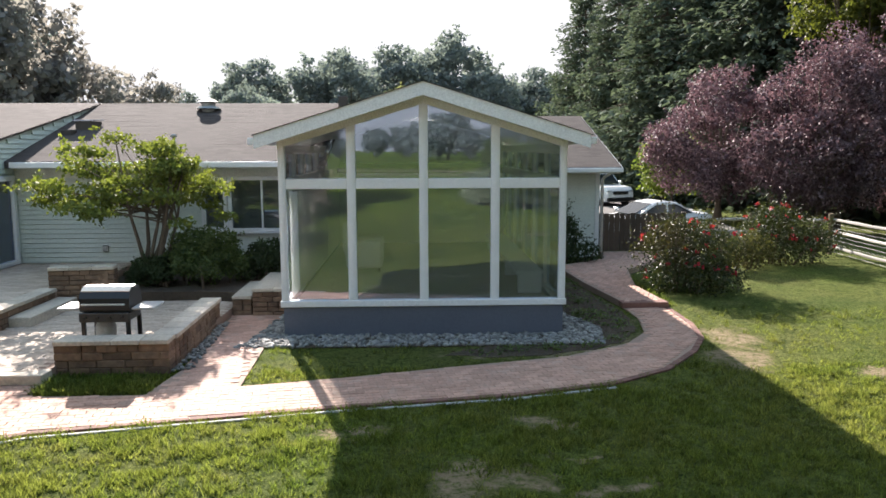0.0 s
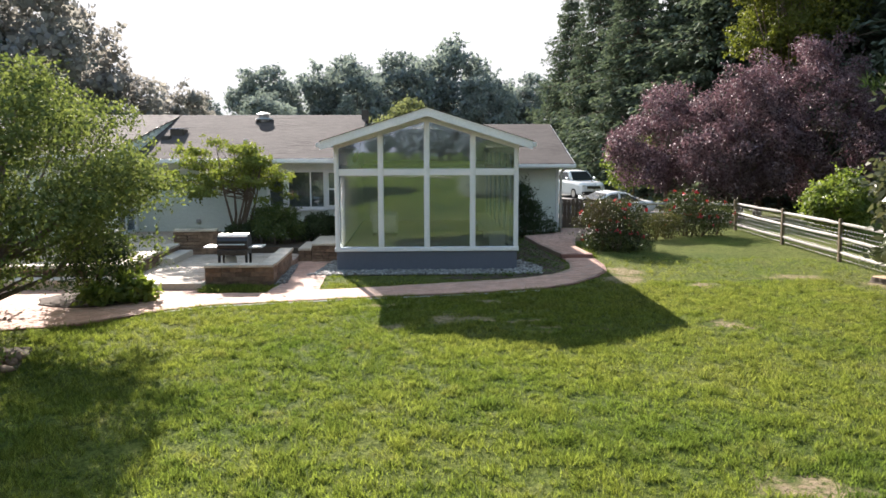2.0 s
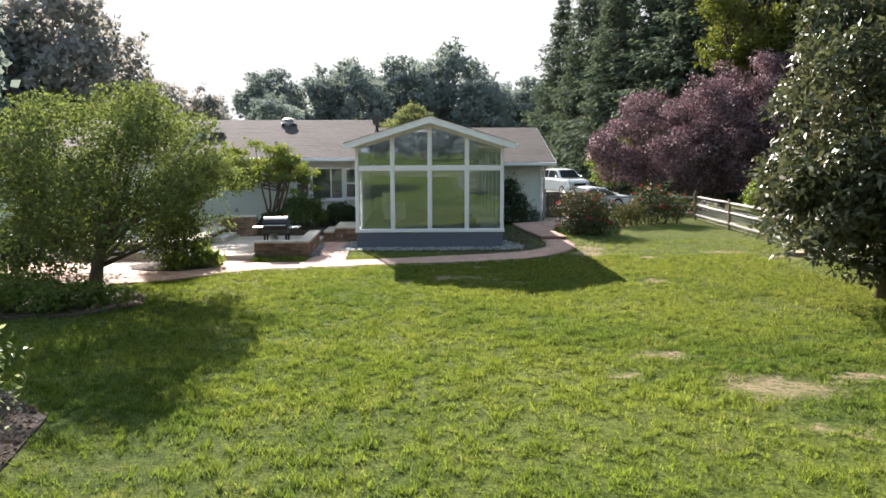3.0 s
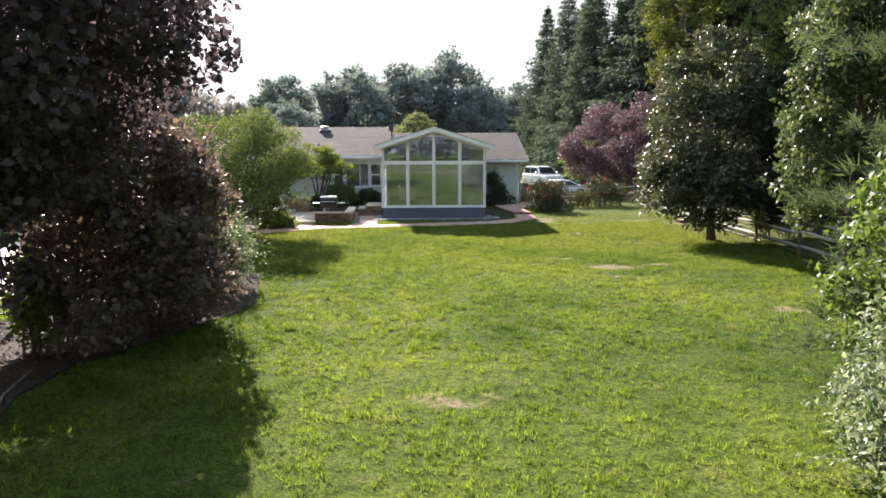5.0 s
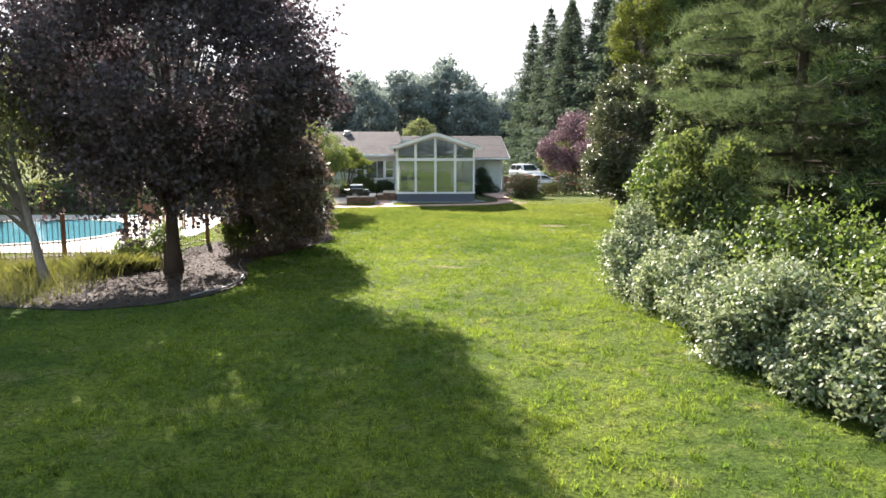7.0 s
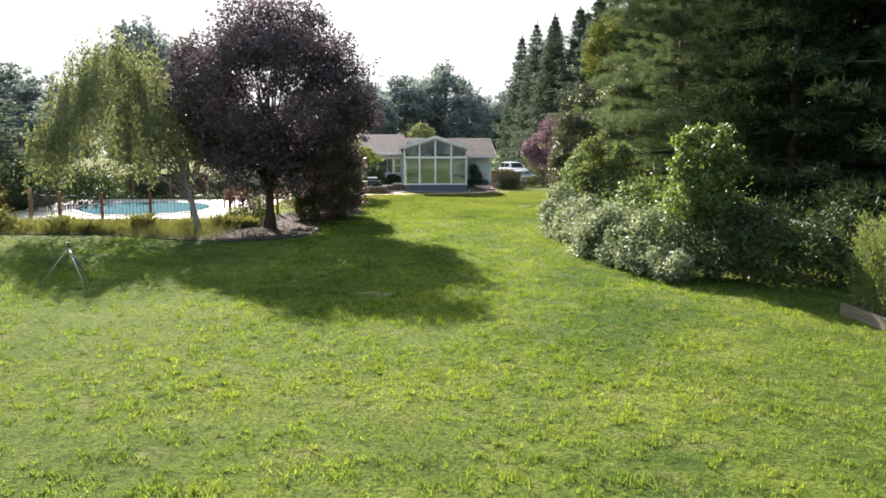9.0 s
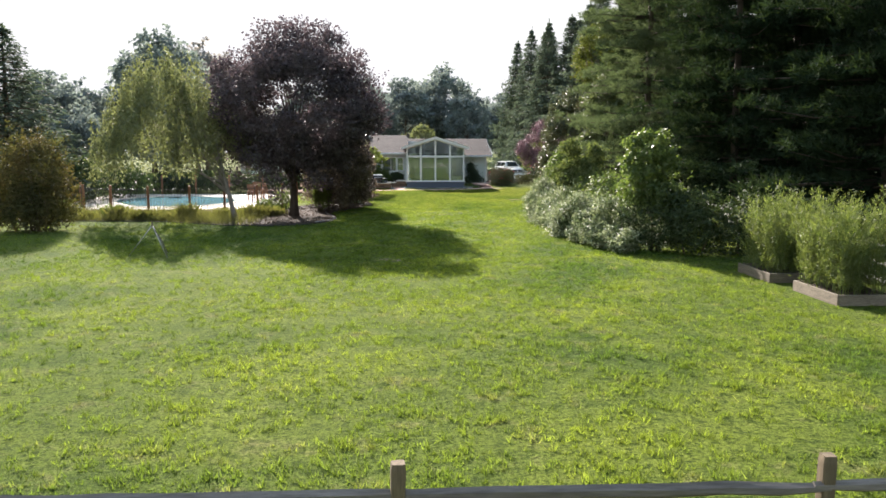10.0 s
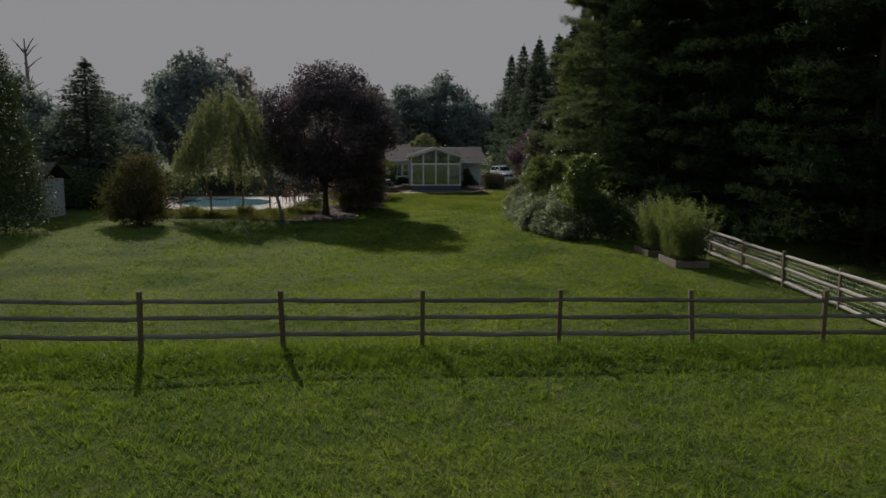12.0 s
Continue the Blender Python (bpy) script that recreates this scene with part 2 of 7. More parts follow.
def lawn_colour(t, pos):
    """Patchy turf: fresh, yellowing, dry and dark growth at several sizes."""
    n1, n2, n4, n5 = noise_node(t, 0.12, 3, pos), noise_node(t, 1.3, 6, pos, 0.7), noise_node(t, 2.6, 7, pos, 0.8), noise_node(t, 0.27, 6, pos, 0.7)
    col = mixed(t, ramp(t, n1, 0.43, 0.57), (0.074, 0.121, 0.024), (0.132, 0.179, 0.030))
    col = mixed(t, ramp(t, n5, 0.45, 0.66), col, (0.198, 0.245, 0.036))
    col = mixed(t, ramp(t, n2, 0.55, 0.72), col, (0.212, 0.202, 0.084))
    # worn and drier towards the house
    sep = t.nodes.new("ShaderNodeSeparateXYZ")
    t.links.new(pos, sep.inputs[0])
    worn = t.nodes.new("ShaderNodeMath")
    worn.operation = "MULTIPLY"
    t.links.new(ramp(t, sep.outputs["Y"], -26.0, -6.0), worn.inputs[0])
    t.links.new(ramp(t, n5, 0.25, 0.65), worn.inputs[1])
    col = mixed(t, worn.outputs[0], col, (0.152, 0.160, 0.054))
    col = mixed(t, ramp(t, n4, 0.48, 0.30), col, (0.029, 0.054, 0.015))
    return mixed(t, ramp(t, noise_node(t, 8.0, 5, pos, 0.7), 0.50, 0.28), col, (0.025, 0.045, 0.011))


def lawn_material():
    m, t, b = shader("mown_lawn")
    geo = t.nodes.new("ShaderNodeNewGeometry")
    pos = geo.outputs["Position"]
    n3 = noise_node(t, 20, 5, pos, 0.7)
    col = lawn_colour(t, pos)
    col = mixed(t, ramp(t, n3, 0.30, 0.58), (0.024, 0.040, 0.010), col)
    fleck = noise_node(t, 48, 4, pos, 0.75)
    col = mixed(t, ramp(t, fleck, 0.56, 0.70), col, (0.205, 0.225, 0.052))
    col = mixed(t, ramp(t, noise_node(t, 9.0, 6, pos, 0.8), 0.46, 0.33), col, (0.020, 0.036, 0.009))
    wob = t.nodes.new("ShaderNodeVectorMath")
    wob.operation = "SCALE"
    nz = t.nodes.new("ShaderNodeTexNoise")
    nz.inputs["Scale"].default_value, nz.inputs["Detail"].default_value = 1.7, 8
    t.links.new(pos, nz.inputs["Vector"])
    sub = t.nodes.new("ShaderNodeVectorMath")
    sub.operation = "SUBTRACT"
    sub.inputs[1].default_value = (0.5, 0.5, 0.5)
    t.links.new(nz.outputs["Color"], sub.inputs[0])
    t.links.new(sub.outputs[0], wob.inputs[0])
    wob.inputs["Scale"].default_value = 1.9
    add = t.nodes.new("ShaderNodeVectorMath")
    t.links.new(pos, add.inputs[0])
    t.links.new(wob.outputs[0], add.inputs[1])
    mask = None
    for x, y, a, c in BARE:
        mp = t.nodes.new("ShaderNodeMapping")
        mp.vector_type = "TEXTURE"
        mp.inputs["Location"].default_value, mp.inputs["Scale"].default_value = (x, y, 0), (a, c, 50)
        t.links.new(add.outputs[0], mp.inputs["Vector"])
        ln = t.nodes.new("ShaderNodeVectorMath")
        ln.operation = "LENGTH"
        t.links.new(mp.outputs[0], ln.inputs[0])
        if mask is None:
            mask = ln.outputs["Value"]
        else:
            mn = t.nodes.new("ShaderNodeMath")
            mn.operation = "MINIMUM"
            t.links.new(mask, mn.inputs[0])
            t.links.new(ln.outputs["Value"], mn.inputs[1])
            mask = mn.outputs[0]
    earth = mixed(t, n3, (0.21, 0.16, 0.105), (0.40, 0.315, 0.21))
    tuft = noise_node(t, 9.0, 6, pos, 0.8)
    thin = t.nodes.new("ShaderNodeMath")
    thin.operation = "MULTIPLY"
    t.links.new(ramp(t, mask, 1.25, 0.45), thin.inputs[0])
    t.links.new(ramp(t, tuft, 0.60, 0.46), thin.inputs[1])
    col = mixed(t, thin.outputs[0], col, earth)
    t.links.new(col, b.inputs["Base Color"])
    b.inputs["Roughness"].default_value = 0.95
    b.inputs["Specular IOR Level"].default_value = 0.03
    rel = t.nodes.new("ShaderNodeMath")
    rel.operation = "MULTIPLY_ADD"
    t.links.new(noise_node(t, 5.5, 6, pos, 0.75), rel.inputs[0])
    rel.inputs[1].default_value = 1.5
    t.links.new(n3, rel.inputs[2])
    bumped(t, b, rel.outputs[0], 0.9, 0.07)
    return m


LAWN = lawn_material()


def blade_material():
    m, t, b = shader("grass_blade")
    geo = t.nodes.new("ShaderNodeNewGeometry")
    col = lawn_colour(t, geo.outputs["Position"])
    hsv = t.nodes.new("ShaderNodeHueSaturation")
    mr = t.nodes.new("ShaderNodeMapRange")
    mr.inputs[3].default_value, mr.inputs[4].default_value = 0.5, 1.6
    t.links.new(geo.outputs["Random Per Island"], mr.inputs[0])
    t.links.new(mr.outputs[0], hsv.inputs["Value"])
    t.links.new(col, hsv.inputs["Color"])
    col = hsv.outputs[0]
    t.links.new(col, b.inputs["Base Color"])
    b.inputs["Roughness"].default_value, b.inputs["Specular IOR Level"].default_value = 0.7, 0.05
    tr = t.nodes.new("ShaderNodeBsdfTranslucent")
    t.links.new(mixed(t, 1.0, col, (1.4, 1.46, 0.85), "MULTIPLY"), tr.inputs[0])
    mx = t.nodes.new("ShaderNodeMixShader")
    mx.inputs[0].default_value = 0.5
    t.links.new(b.outputs[0], mx.inputs[1])
    t.links.new(tr.outputs[0], mx.inputs[2])
    t.links.new(mx.outputs[0], t.nodes["Material Output"].inputs[0])
    return m


BLADE = blade_material()
WEED = leaf("weed_leaf", (0.086, 0.150, 0.023), (0.202, 0.267, 0.047), (0.130, 0.202, 0.035), 0.45, 0.6, 1.5, 0.1)
MAPLE_LEAF = leaf("dark_purple_maple_leaf", (0.050, 0.044, 0.050), (0.138, 0.116, 0.126), (0.106, 0.095, 0.100), 0.34, 0.65, 0.6, 0.09, glow=(1.15, 1.0, 0.98))
SMOKE_LEAF = leaf("bronze_purple_leaf", (0.060, 0.046, 0.046), (0.26, 0.21, 0.165), (0.15, 0.13, 0.092), 0.34, 0.5, 1.2, 0.38, glow=(1.12, 1.02, 0.92))
PLUM_LEAF = leaf("purple_plum_leaf", (0.036, 0.021, 0.029), (0.300, 0.215, 0.235), (0.120, 0.078, 0.092), 0.25, 0.6, 0.7, 0.2, glow=(1.2, 0.98, 0.98))
GREEN_LEAF = leaf("green_leaf", (0.050, 0.085, 0.031), (0.155, 0.20, 0.077), (0.112, 0.155, 0.056), 0.42, 0.5, 0.9, 0.3)
LIGHT_LEAF = leaf("light_green_leaf", (0.075, 0.115, 0.030), (0.19, 0.235, 0.075), (0.15, 0.19, 0.055), 0.42)
WEEP_LEAF = leaf("yellow_green_leaf", (0.125, 0.142, 0.082), (0.235, 0.250, 0.150), (0.19, 0.205, 0.12), 0.42, 0.7, 0.7, 0.08, glow=(1.15, 1.2, 0.65))
DOGWOOD_LEAF = leaf("yellow_green_dogwood_leaf", (0.083, 0.113, 0.036), (0.218, 0.247, 0.078), (0.165, 0.190, 0.058), 0.42, 0.65, 0.9, 0.08)
DARK_LEAF = leaf("dark_green_leaf", (0.026, 0.042, 0.022), (0.072, 0.098, 0.046), (0.052, 0.074, 0.036), 0.25, 0.6, 1.2, 0.16)
GLOSSY_LEAF = leaf("glossy_magnolia_leaf", (0.034, 0.050, 0.028), (0.150, 0.165, 0.105), (0.105, 0.105, 0.064), 0.24, 0.45, 0.9, 0.24, glow=(1.15, 1.15, 0.75))
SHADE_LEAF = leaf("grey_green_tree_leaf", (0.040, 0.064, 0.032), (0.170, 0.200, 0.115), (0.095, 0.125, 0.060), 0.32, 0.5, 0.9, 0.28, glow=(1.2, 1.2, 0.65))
SILVER_LEAF = leaf("white_edged_leaf", (0.045, 0.078, 0.028), (0.44, 0.47, 0.34), (0.080, 0.120, 0.046), 0.34, 0.5, 2.2, glow=(1.1, 1.15, 0.75))
SPRUCE_NEEDLE = leaf("blue_green_spruce_needle", (0.059, 0.079, 0.066), (0.171, 0.202, 0.160), (0.121, 0.153, 0.120), 0.28, 0.8, 0.5, 0.04, glow=(1.05, 1.15, 0.8))
# needles of the pines standing in shade, their darkness put into the colour
PINE_NEEDLE = leaf("shaded_pine_needle", (0.013, 0.023, 0.016), (0.042, 0.065, 0.035), (0.027, 0.046, 0.026), 0.22, 0.8, 0.5, 0.03)
# distance haze is mixed into both far leaf colours as pale blue-grey
FAR_LEAF = leaf("hazed_green_leaf", (0.141, 0.171, 0.189), (0.225, 0.260, 0.260), (0.187, 0.217, 0.223), 0.45, 0.75, 0.2, 0.05, glow=(1.05, 1.1, 0.85))
FAR_BRONZE = leaf("hazed_bronze_leaf", (0.18, 0.185, 0.19), (0.29, 0.285, 0.28), (0.24, 0.245, 0.24), 0.5, 0.7, 0.2, 0.1, glow=(1.2, 1.15, 1.0))
YELLOWING_LEAF = leaf("yellowing_leaf", (0.044, 0.057, 0.019), (0.152, 0.168, 0.047), (0.100, 0.118, 0.032), 0.42, 0.6, 0.5, 0.12)
ROSE_LEAF = leaf("rose_leaf", (0.022, 0.034, 0.015), (0.068, 0.080, 0.035), (0.078, 0.060, 0.036), 0.25)
FLOWER_RED = leaf("red_rose_petal", (0.30, 0.02, 0.04), (0.48, 0.05, 0.09), (0.42, 0.06, 0.1), 0.3)
# the same needles for the near pine, with sunlight put into the colour
PINE_LIGHT = leaf("sunlit_pine_needle", (0.046, 0.068, 0.042), (0.145, 0.172, 0.100), (0.100, 0.128, 0.074), 0.40, 0.8, 0.5, 0.06, glow=(1.1, 1.2, 0.7))
GARDEN_LEAF = leaf("fine_garden_leaf", (0.058, 0.084, 0.036), (0.198, 0.227, 0.101), (0.129, 0.158, 0.067), 0.40, 0.75, 0.9, 0.07, glow=(1.15, 1.2, 0.6))
BED_LEAF = leaf("feathery_green_stem", (0.085, 0.125, 0.040), (0.20, 0.235, 0.095), (0.15, 0.18, 0.075), 0.42)
GRASSES = leaf("straw_green_grass", (0.085, 0.095, 0.042), (0.20, 0.19, 0.095), (0.13, 0.135, 0.06), 0.38)
ROSE_BROWN = leaf("russet_shrub_leaf", (0.036, 0.040, 0.022), (0.115, 0.112, 0.056), (0.105, 0.080, 0.046), 0.32, 0.7, 0.8, 0.05)


# ---- geometry helpers ----
class Geo:
    """A mesh in the making."""

    def __init__(self):
        self.v, self.f = [], []

    def add(self, v, f):
        k = len(self.v)
        self.v += [tuple(p) for p in v]
        self.f += [tuple(i + k for i in g) for g in f]
        return self

    def box(self, x0, x1, y0, y1, z0, z1, ch=0.0):
        lo, hi = (x0, y0, z0), (x1, y1, z1)
        if not ch:
            v = [((x1 if i & 1 else x0), (y1 if i & 2 else y0), (z1 if i & 4 else z0)) for i in range(8)]
            return self.add(v, [(0, 2, 3, 1), (4, 5, 7, 6), (0, 1, 5, 4), (2, 6, 7, 3), (0, 4, 6, 2), (1, 3, 7, 5)])
        v, at = [], {}
        for i in range(8):
            s = (i & 1, i >> 1 & 1, i >> 2 & 1)
            for a in range(3):
                at[i, a] = len(v)
                v.append(tuple((hi[k] if s[k] else lo[k]) + (0 if k == a else (-ch if s[k] else ch)) for k in range(3)))
        f = []
        for a in range(3):
            b, c = (a + 1) % 3, (a + 2) % 3
            for s in (0, 1):
                ids = [s << a, s << a | 1 << b, s << a | 1 << b | 1 << c, s << a | 1 << c]
                f.append(tuple(at[i, a] for i in (ids if s else ids[::-1])))
                for u in (0, 1):
                    i, j = s << b | u << c, s << b | u << c | 1 << a
                    q = (at[i, b], at[j, b], at[j, c], at[i, c])
                    f.append(q if s == u else q[::-1])
        for i in range(8):
            q = (at[i, 0], at[i, 1], at[i, 2])
            f.append(q if bin(i).count("1") % 2 else q[::-1])
        return self.add(v, f)

    def prism(self, poly, z0, z1):
        n = len(poly)
        v = [(x, y, z0) for x, y in poly] + [(x, y, z1) for x, y in poly]
        f = [tuple(range(n - 1, -1, -1)), tuple(range(n, 2 * n))] + [(i, (i + 1) % n, (i + 1) % n + n, i + n) for i in range(n)]
        return self.add(v, f)

    def loft(self, rings, closed=True):
        n = len(rings[0])
        v = [p for r in rings for p in r]
        f = [(k * n + i, k * n + (i + 1) % n, (k + 1) * n + (i + 1) % n, (k + 1) * n + i) for k in range(len(rings) - 1) for i in range(n)]
        if closed:
            f += [tuple(range(n - 1, -1, -1)), tuple((len(rings) - 1) * n + i for i in range(n))]
        return self.add(v, f)

    def tube(self, pts, radii, n=8):
        rings = []
        for k, p in enumerate(pts):
            d = Vector(pts[min(k + 1, len(pts) - 1)]) - Vector(pts[max(k - 1, 0)])
            d.normalize()
            side = d.cross(Vector((0.31, 0.95, 0.05) if abs(d.z) > 0.9 else (0, 0, 1))).normalized()
            up = side.cross(d)
            rings.append([tuple(Vector(p) + radii[k] * (math.cos(a) * side + math.sin(a) * up)) for a in (2 * math.pi * i / n for i in range(n))])
        return self.loft(rings)

    def slab(self, a, b, c, d, t):
        """A sheet with corners a b c d, of thickness t downwards."""
        low = [(p[0], p[1], p[2] - t) for p in (a, b, c, d)]
        return self.add([a, b, c, d, *low], [(0, 1, 2, 3), (7, 6, 5, 4), (0, 4, 5, 1), (1, 5, 6, 2), (2, 6, 7, 3), (3, 7, 4, 0)])

    def mesh(self, name, mat, smooth=False):
        me = bpy.data.meshes.new(name)
        me.from_pydata(self.v, [], self.f)
        bm = bmesh.new()
        bm.from_mesh(me)
        bmesh.ops.recalc_face_normals(bm, faces=bm.faces)
        bm.to_mesh(me)
        bm.free()
        me.materials.append(mat)
        if smooth:
            me.polygons.foreach_set("use_smooth", [True] * len(me.polygons))
        return me


def thing(name, x, y, z, label, category, group="", kind=""):
    ob = new(name)
    ob.empty_display_size = 0.2
    ob.matrix_basis = Matrix.Translation((x, y, z))
    return tagged(ob, label, category, group, kind)


def adopt(ob, parent):
    ob.parent = parent
    if parent.type == "EMPTY":
        ob.matrix_parent_inverse = parent.matrix_basis.inverted()
    return ob


def part(name, geo, mat, parent, label="", smooth=False):
    """One mesh in world coordinates, under its thing or part."""
    ob = new(name, geo.mesh(name, mat, smooth) if isinstance(geo, Geo) else geo)
    adopt(ob, parent)
    return tagged(ob, label) if label else ob


def single(name, geo, mat, label, category, group="", kind="", smooth=False):
    """A thing of one mesh."""
    return tagged(new(name, geo.mesh(name, mat, smooth) if isinstance(geo, Geo) else geo), label, category, group, kind)


def cards(name, verts, per, mat):
    """A mesh of loose faces of `per` corners each."""
    n = len(verts)
    me = bpy.data.meshes.new(name)
    me.vertices.add(n)
    me.vertices.foreach_set("co", np.ascontiguousarray(verts, dtype=np.float32).ravel())
    me.loops.add(n)
    me.loops.foreach_set("vertex_index", np.arange(n, dtype=np.int32))
    me.polygons.add(n // per)
    me.polygons.foreach_set("loop_start", np.arange(0, n, per, dtype=np.int32))
    me.update(calc_edges=True)
    me.materials.append(mat)
    return me


def unit(v):
    return v / np.maximum(np.linalg.norm(v, axis=1, keepdims=True), 1e-9)


def leaf_verts(rng, pos, nrm, size, aspect=0.6, along=None):
    """A diamond leaf, slightly folded, at each place."""
    n = len(pos)
    r = unit(rng.normal(size=(n, 3))) if along is None else along
    t = unit(np.cross(nrm, np.cross(r, nrm)) + 1e-6)
    s = np.cross(nrm, t)
    L = (size * rng.uniform(0.65, 1.3, n))[:, None]
    W = L * aspect * 0.5
    mid = pos + t * L * 0.45 + nrm * L * 0.10
    out = np.stack([pos, mid + s * W, pos + t * L - nrm * L * 0.06, mid - s * W], axis=1)
    return out.reshape(-1, 3)


def blob_leaves(rng, blobs, n, size, aspect=0.6, shell=0.2, droop=0.0, wild=0.85):
    """Leaves on the skins of many lumps (x, y, z, rx, ry, rz)."""
    b = np.array(blobs, float)
    area = (b[:, 3] * b[:, 4] * b[:, 5]) ** (2 / 3)
    which = rng.choice(len(b), n, p=area / area.sum())
    d = unit(rng.normal(size=(n, 3)) + (0, 0, 0.25))
    r = 1 - np.abs(rng.normal(0, shell, n))
    lump = 1 + 0.16 * np.sin(5 * d[:, 0] + which) * np.sin(4 * d[:, 1] + 2 * which) + 0.12 * np.sin(9 * d[:, 2] + 3 * which)
    pos = b[which, :3] + d * b[which, 3:] * (r * lump)[:, None]
    nrm = unit(0.7 * d + wild * rng.normal(size=(n, 3)) + (0, 0, 0.25))
    along = unit(rng.normal(size=(n, 3)) + d * 0.6 - np.array((0, 0, droop))) if droop else None
    out = leaf_verts(rng, pos, nrm, size, aspect, along)
    # loose sprigs that break the outline
    m = n // 70
    w = rng.choice(len(b), m, p=area / area.sum())
    d = unit(rng.normal(size=(m, 3)) + (0, 0, 0.35 - droop))
    start = b[w, :3] + d * b[w, 3:] * 0.85
    way = unit(d + 0.5 * rng.normal(size=(m, 3)) + (0, 0, 0.25 - droop))
    far = (np.mean(b[:, 3:]) * rng.uniform(0.35, 0.95, m))[:, None]
    for k in range(12):
        p = start + way * far * (k + 1) / 12 + rng.normal(0, size * 0.35, (m, 3))
        out = np.concatenate([out, leaf_verts(rng, p, unit(rng.normal(size=(m, 3)) + (0, 0, 0.4)), size * 0.9, aspect, unit(way + 0.8 * rng.normal(size=(m, 3))))])
    return out


def weeping_leaves(rng, cx, cy, z0, z1, r, strands, per, size):
    """Long hanging strands of small leaves from a lumpy dome."""
    out = []
    for _ in range(strands):
        a, q = rng.uniform(0, 2 * math.pi), math.sqrt(rng.uniform(0.02, 1.0))
        lobe = 1 + 0.22 * math.sin(3 * a + 1.0) + 0.12 * math.sin(7 * a)
        x, y = cx + r * q * lobe * math.cos(a), cy + 0.85 * r * q * lobe * math.sin(a)
        top = z1 - (z1 - z0) * 0.62 * q ** 1.5 + rng.normal(0, 0.3) + 0.5 * math.sin(5 * a + 4 * q)
        L = rng.uniform(0.2, 0.75) * (top - z0) * (0.5 + 0.6 * q)
        s = np.sort(rng.uniform(0, 1, per))
        p = np.stack([x + 0.25 * math.cos(a) * s + rng.normal(0, 0.07, per), y + 0.25 * math.sin(a) * s + rng.normal(0, 0.07, per), top - L * s + 0.25 * (1 - (2 * s - 0.4) ** 2) * 0.3], 1)
        al = unit(np.stack([rng.normal(0, 0.45, per), rng.normal(0, 0.45, per), -np.ones(per)], 1))
        out.append(leaf_verts(rng, p, unit(rng.normal(size=(per, 3))), size, 0.35, al))
    return np.concatenate(out)


def crown_blobs(rng, cx, cy, z0, z1, rx, ry, k, lump, top=0.62, flat=0.75, skirt=0.0):
    """Lumps spread through an egg-shaped crown, most of them near its skin."""
    out = []
    zc, rz = z0 + (z1 - z0) * (1 - top) * 1.15, None
    for _ in range(k):
        d = rng.normal(size=3)
        d /= np.linalg.norm(d)
        r = rng.uniform(0.35, 1.0) ** 0.5
        if d[2] < 0 and skirt:
            d[:2] /= max(0.3, math.hypot(d[0], d[1])) ** skirt
        rz = (z1 - zc) if d[2] > 0 else (zc - z0)
        s = lump * rng.uniform(0.7, 1.25)
        out.append((cx + d[0] * (rx - s * 0.8) * r, cy + d[1] * (ry - s * 0.8) * r, zc + d[2] * (rz - s * flat) * r, s, s, s * flat))
    if skirt:
        for _ in range(k // 3):
            a, q = rng.uniform(0, 2 * math.pi), rng.uniform(0.45, 0.95)
            s = lump * rng.uniform(0.7, 1.1)
            out.append((cx + math.cos(a) * (rx - s * 0.7) * q, cy + math.sin(a) * (ry - s * 0.7) * q, rng.uniform(z0 + s * 0.6, zc), s, s, s * flat))
    return out


def limbs(rng, g, x, y, z, height, girth, blobs, count, lean=(0, 0), n=8):
    """A tapered trunk with limbs into some of the lumps."""
    pts, rad = [], []
    for i in range(7):
        q = i / 6
        pts.append((x + lean[0] * q + 0.05 * height * 0.1 * math.sin(3 * q + x), y + lean[1] * q, z - 0.05 + height * q))
        rad.append(girth * (1.55 if i == 0 else 1.0) * (1 - 0.62 * q))
    g.tube(pts, rad, n)
    for j in rng.choice(len(blobs), min(count, len(blobs)), replace=False):
        bx, by, bz = blobs[j][:3]
        q = rng.uniform(0.3, 0.9)
        k = q * 6
        a, fr = int(k), k - int(k)
        p0 = Vector(pts[a]).lerp(Vector(pts[min(a + 1, 6)]), fr)
        p2 = Vector((bx, by, bz))
        p1 = p0.lerp(p2, 0.5) + Vector((0, 0, -0.12 * (p2 - p0).length + rng.uniform(-0.1, 0.2)))
        g.tube([tuple(p0), tuple(p1), tuple(p2)], [girth * 0.42 * (1 - 0.5 * q), girth * 0.25 * (1 - 0.4 * q), girth * 0.07], 6)


def broadleaf(name, x, y, label, category, mat, bark, z0, z1, rx, ry, k, lump, n, size, seed, girth=0.14, trunk=None, lean=(0, 0),
              group="", aspect=0.6, shell=0.22, limbs_n=14, droop=0.0, ground=0.0, top=0.62, off=(0, 0), flat=0.75, skirt=0.0, extra=()):
    rng = np.random.default_rng(seed)
    root = thing(name, x, y, ground, label, category, group)
    blobs = crown_blobs(rng, x + off[0], y + off[1], z0, z1, rx, ry, k, lump, top, flat, skirt)
    blobs += [(bx, by, bz, q, q, q * 0.7) for bx, by, bz, q in extra]  # low hanging boughs
    g = Geo()
    limbs(rng, g, x, y, ground, trunk or (z0 + 0.55 * (z1 - z0) - ground), girth, blobs, limbs_n, lean)
    part("trunk", g, bark, root, smooth=True)
    part("crown", cards("crown", blob_leaves(rng, blobs, n, size, aspect, shell, droop), 4, mat), mat, root)
    return root


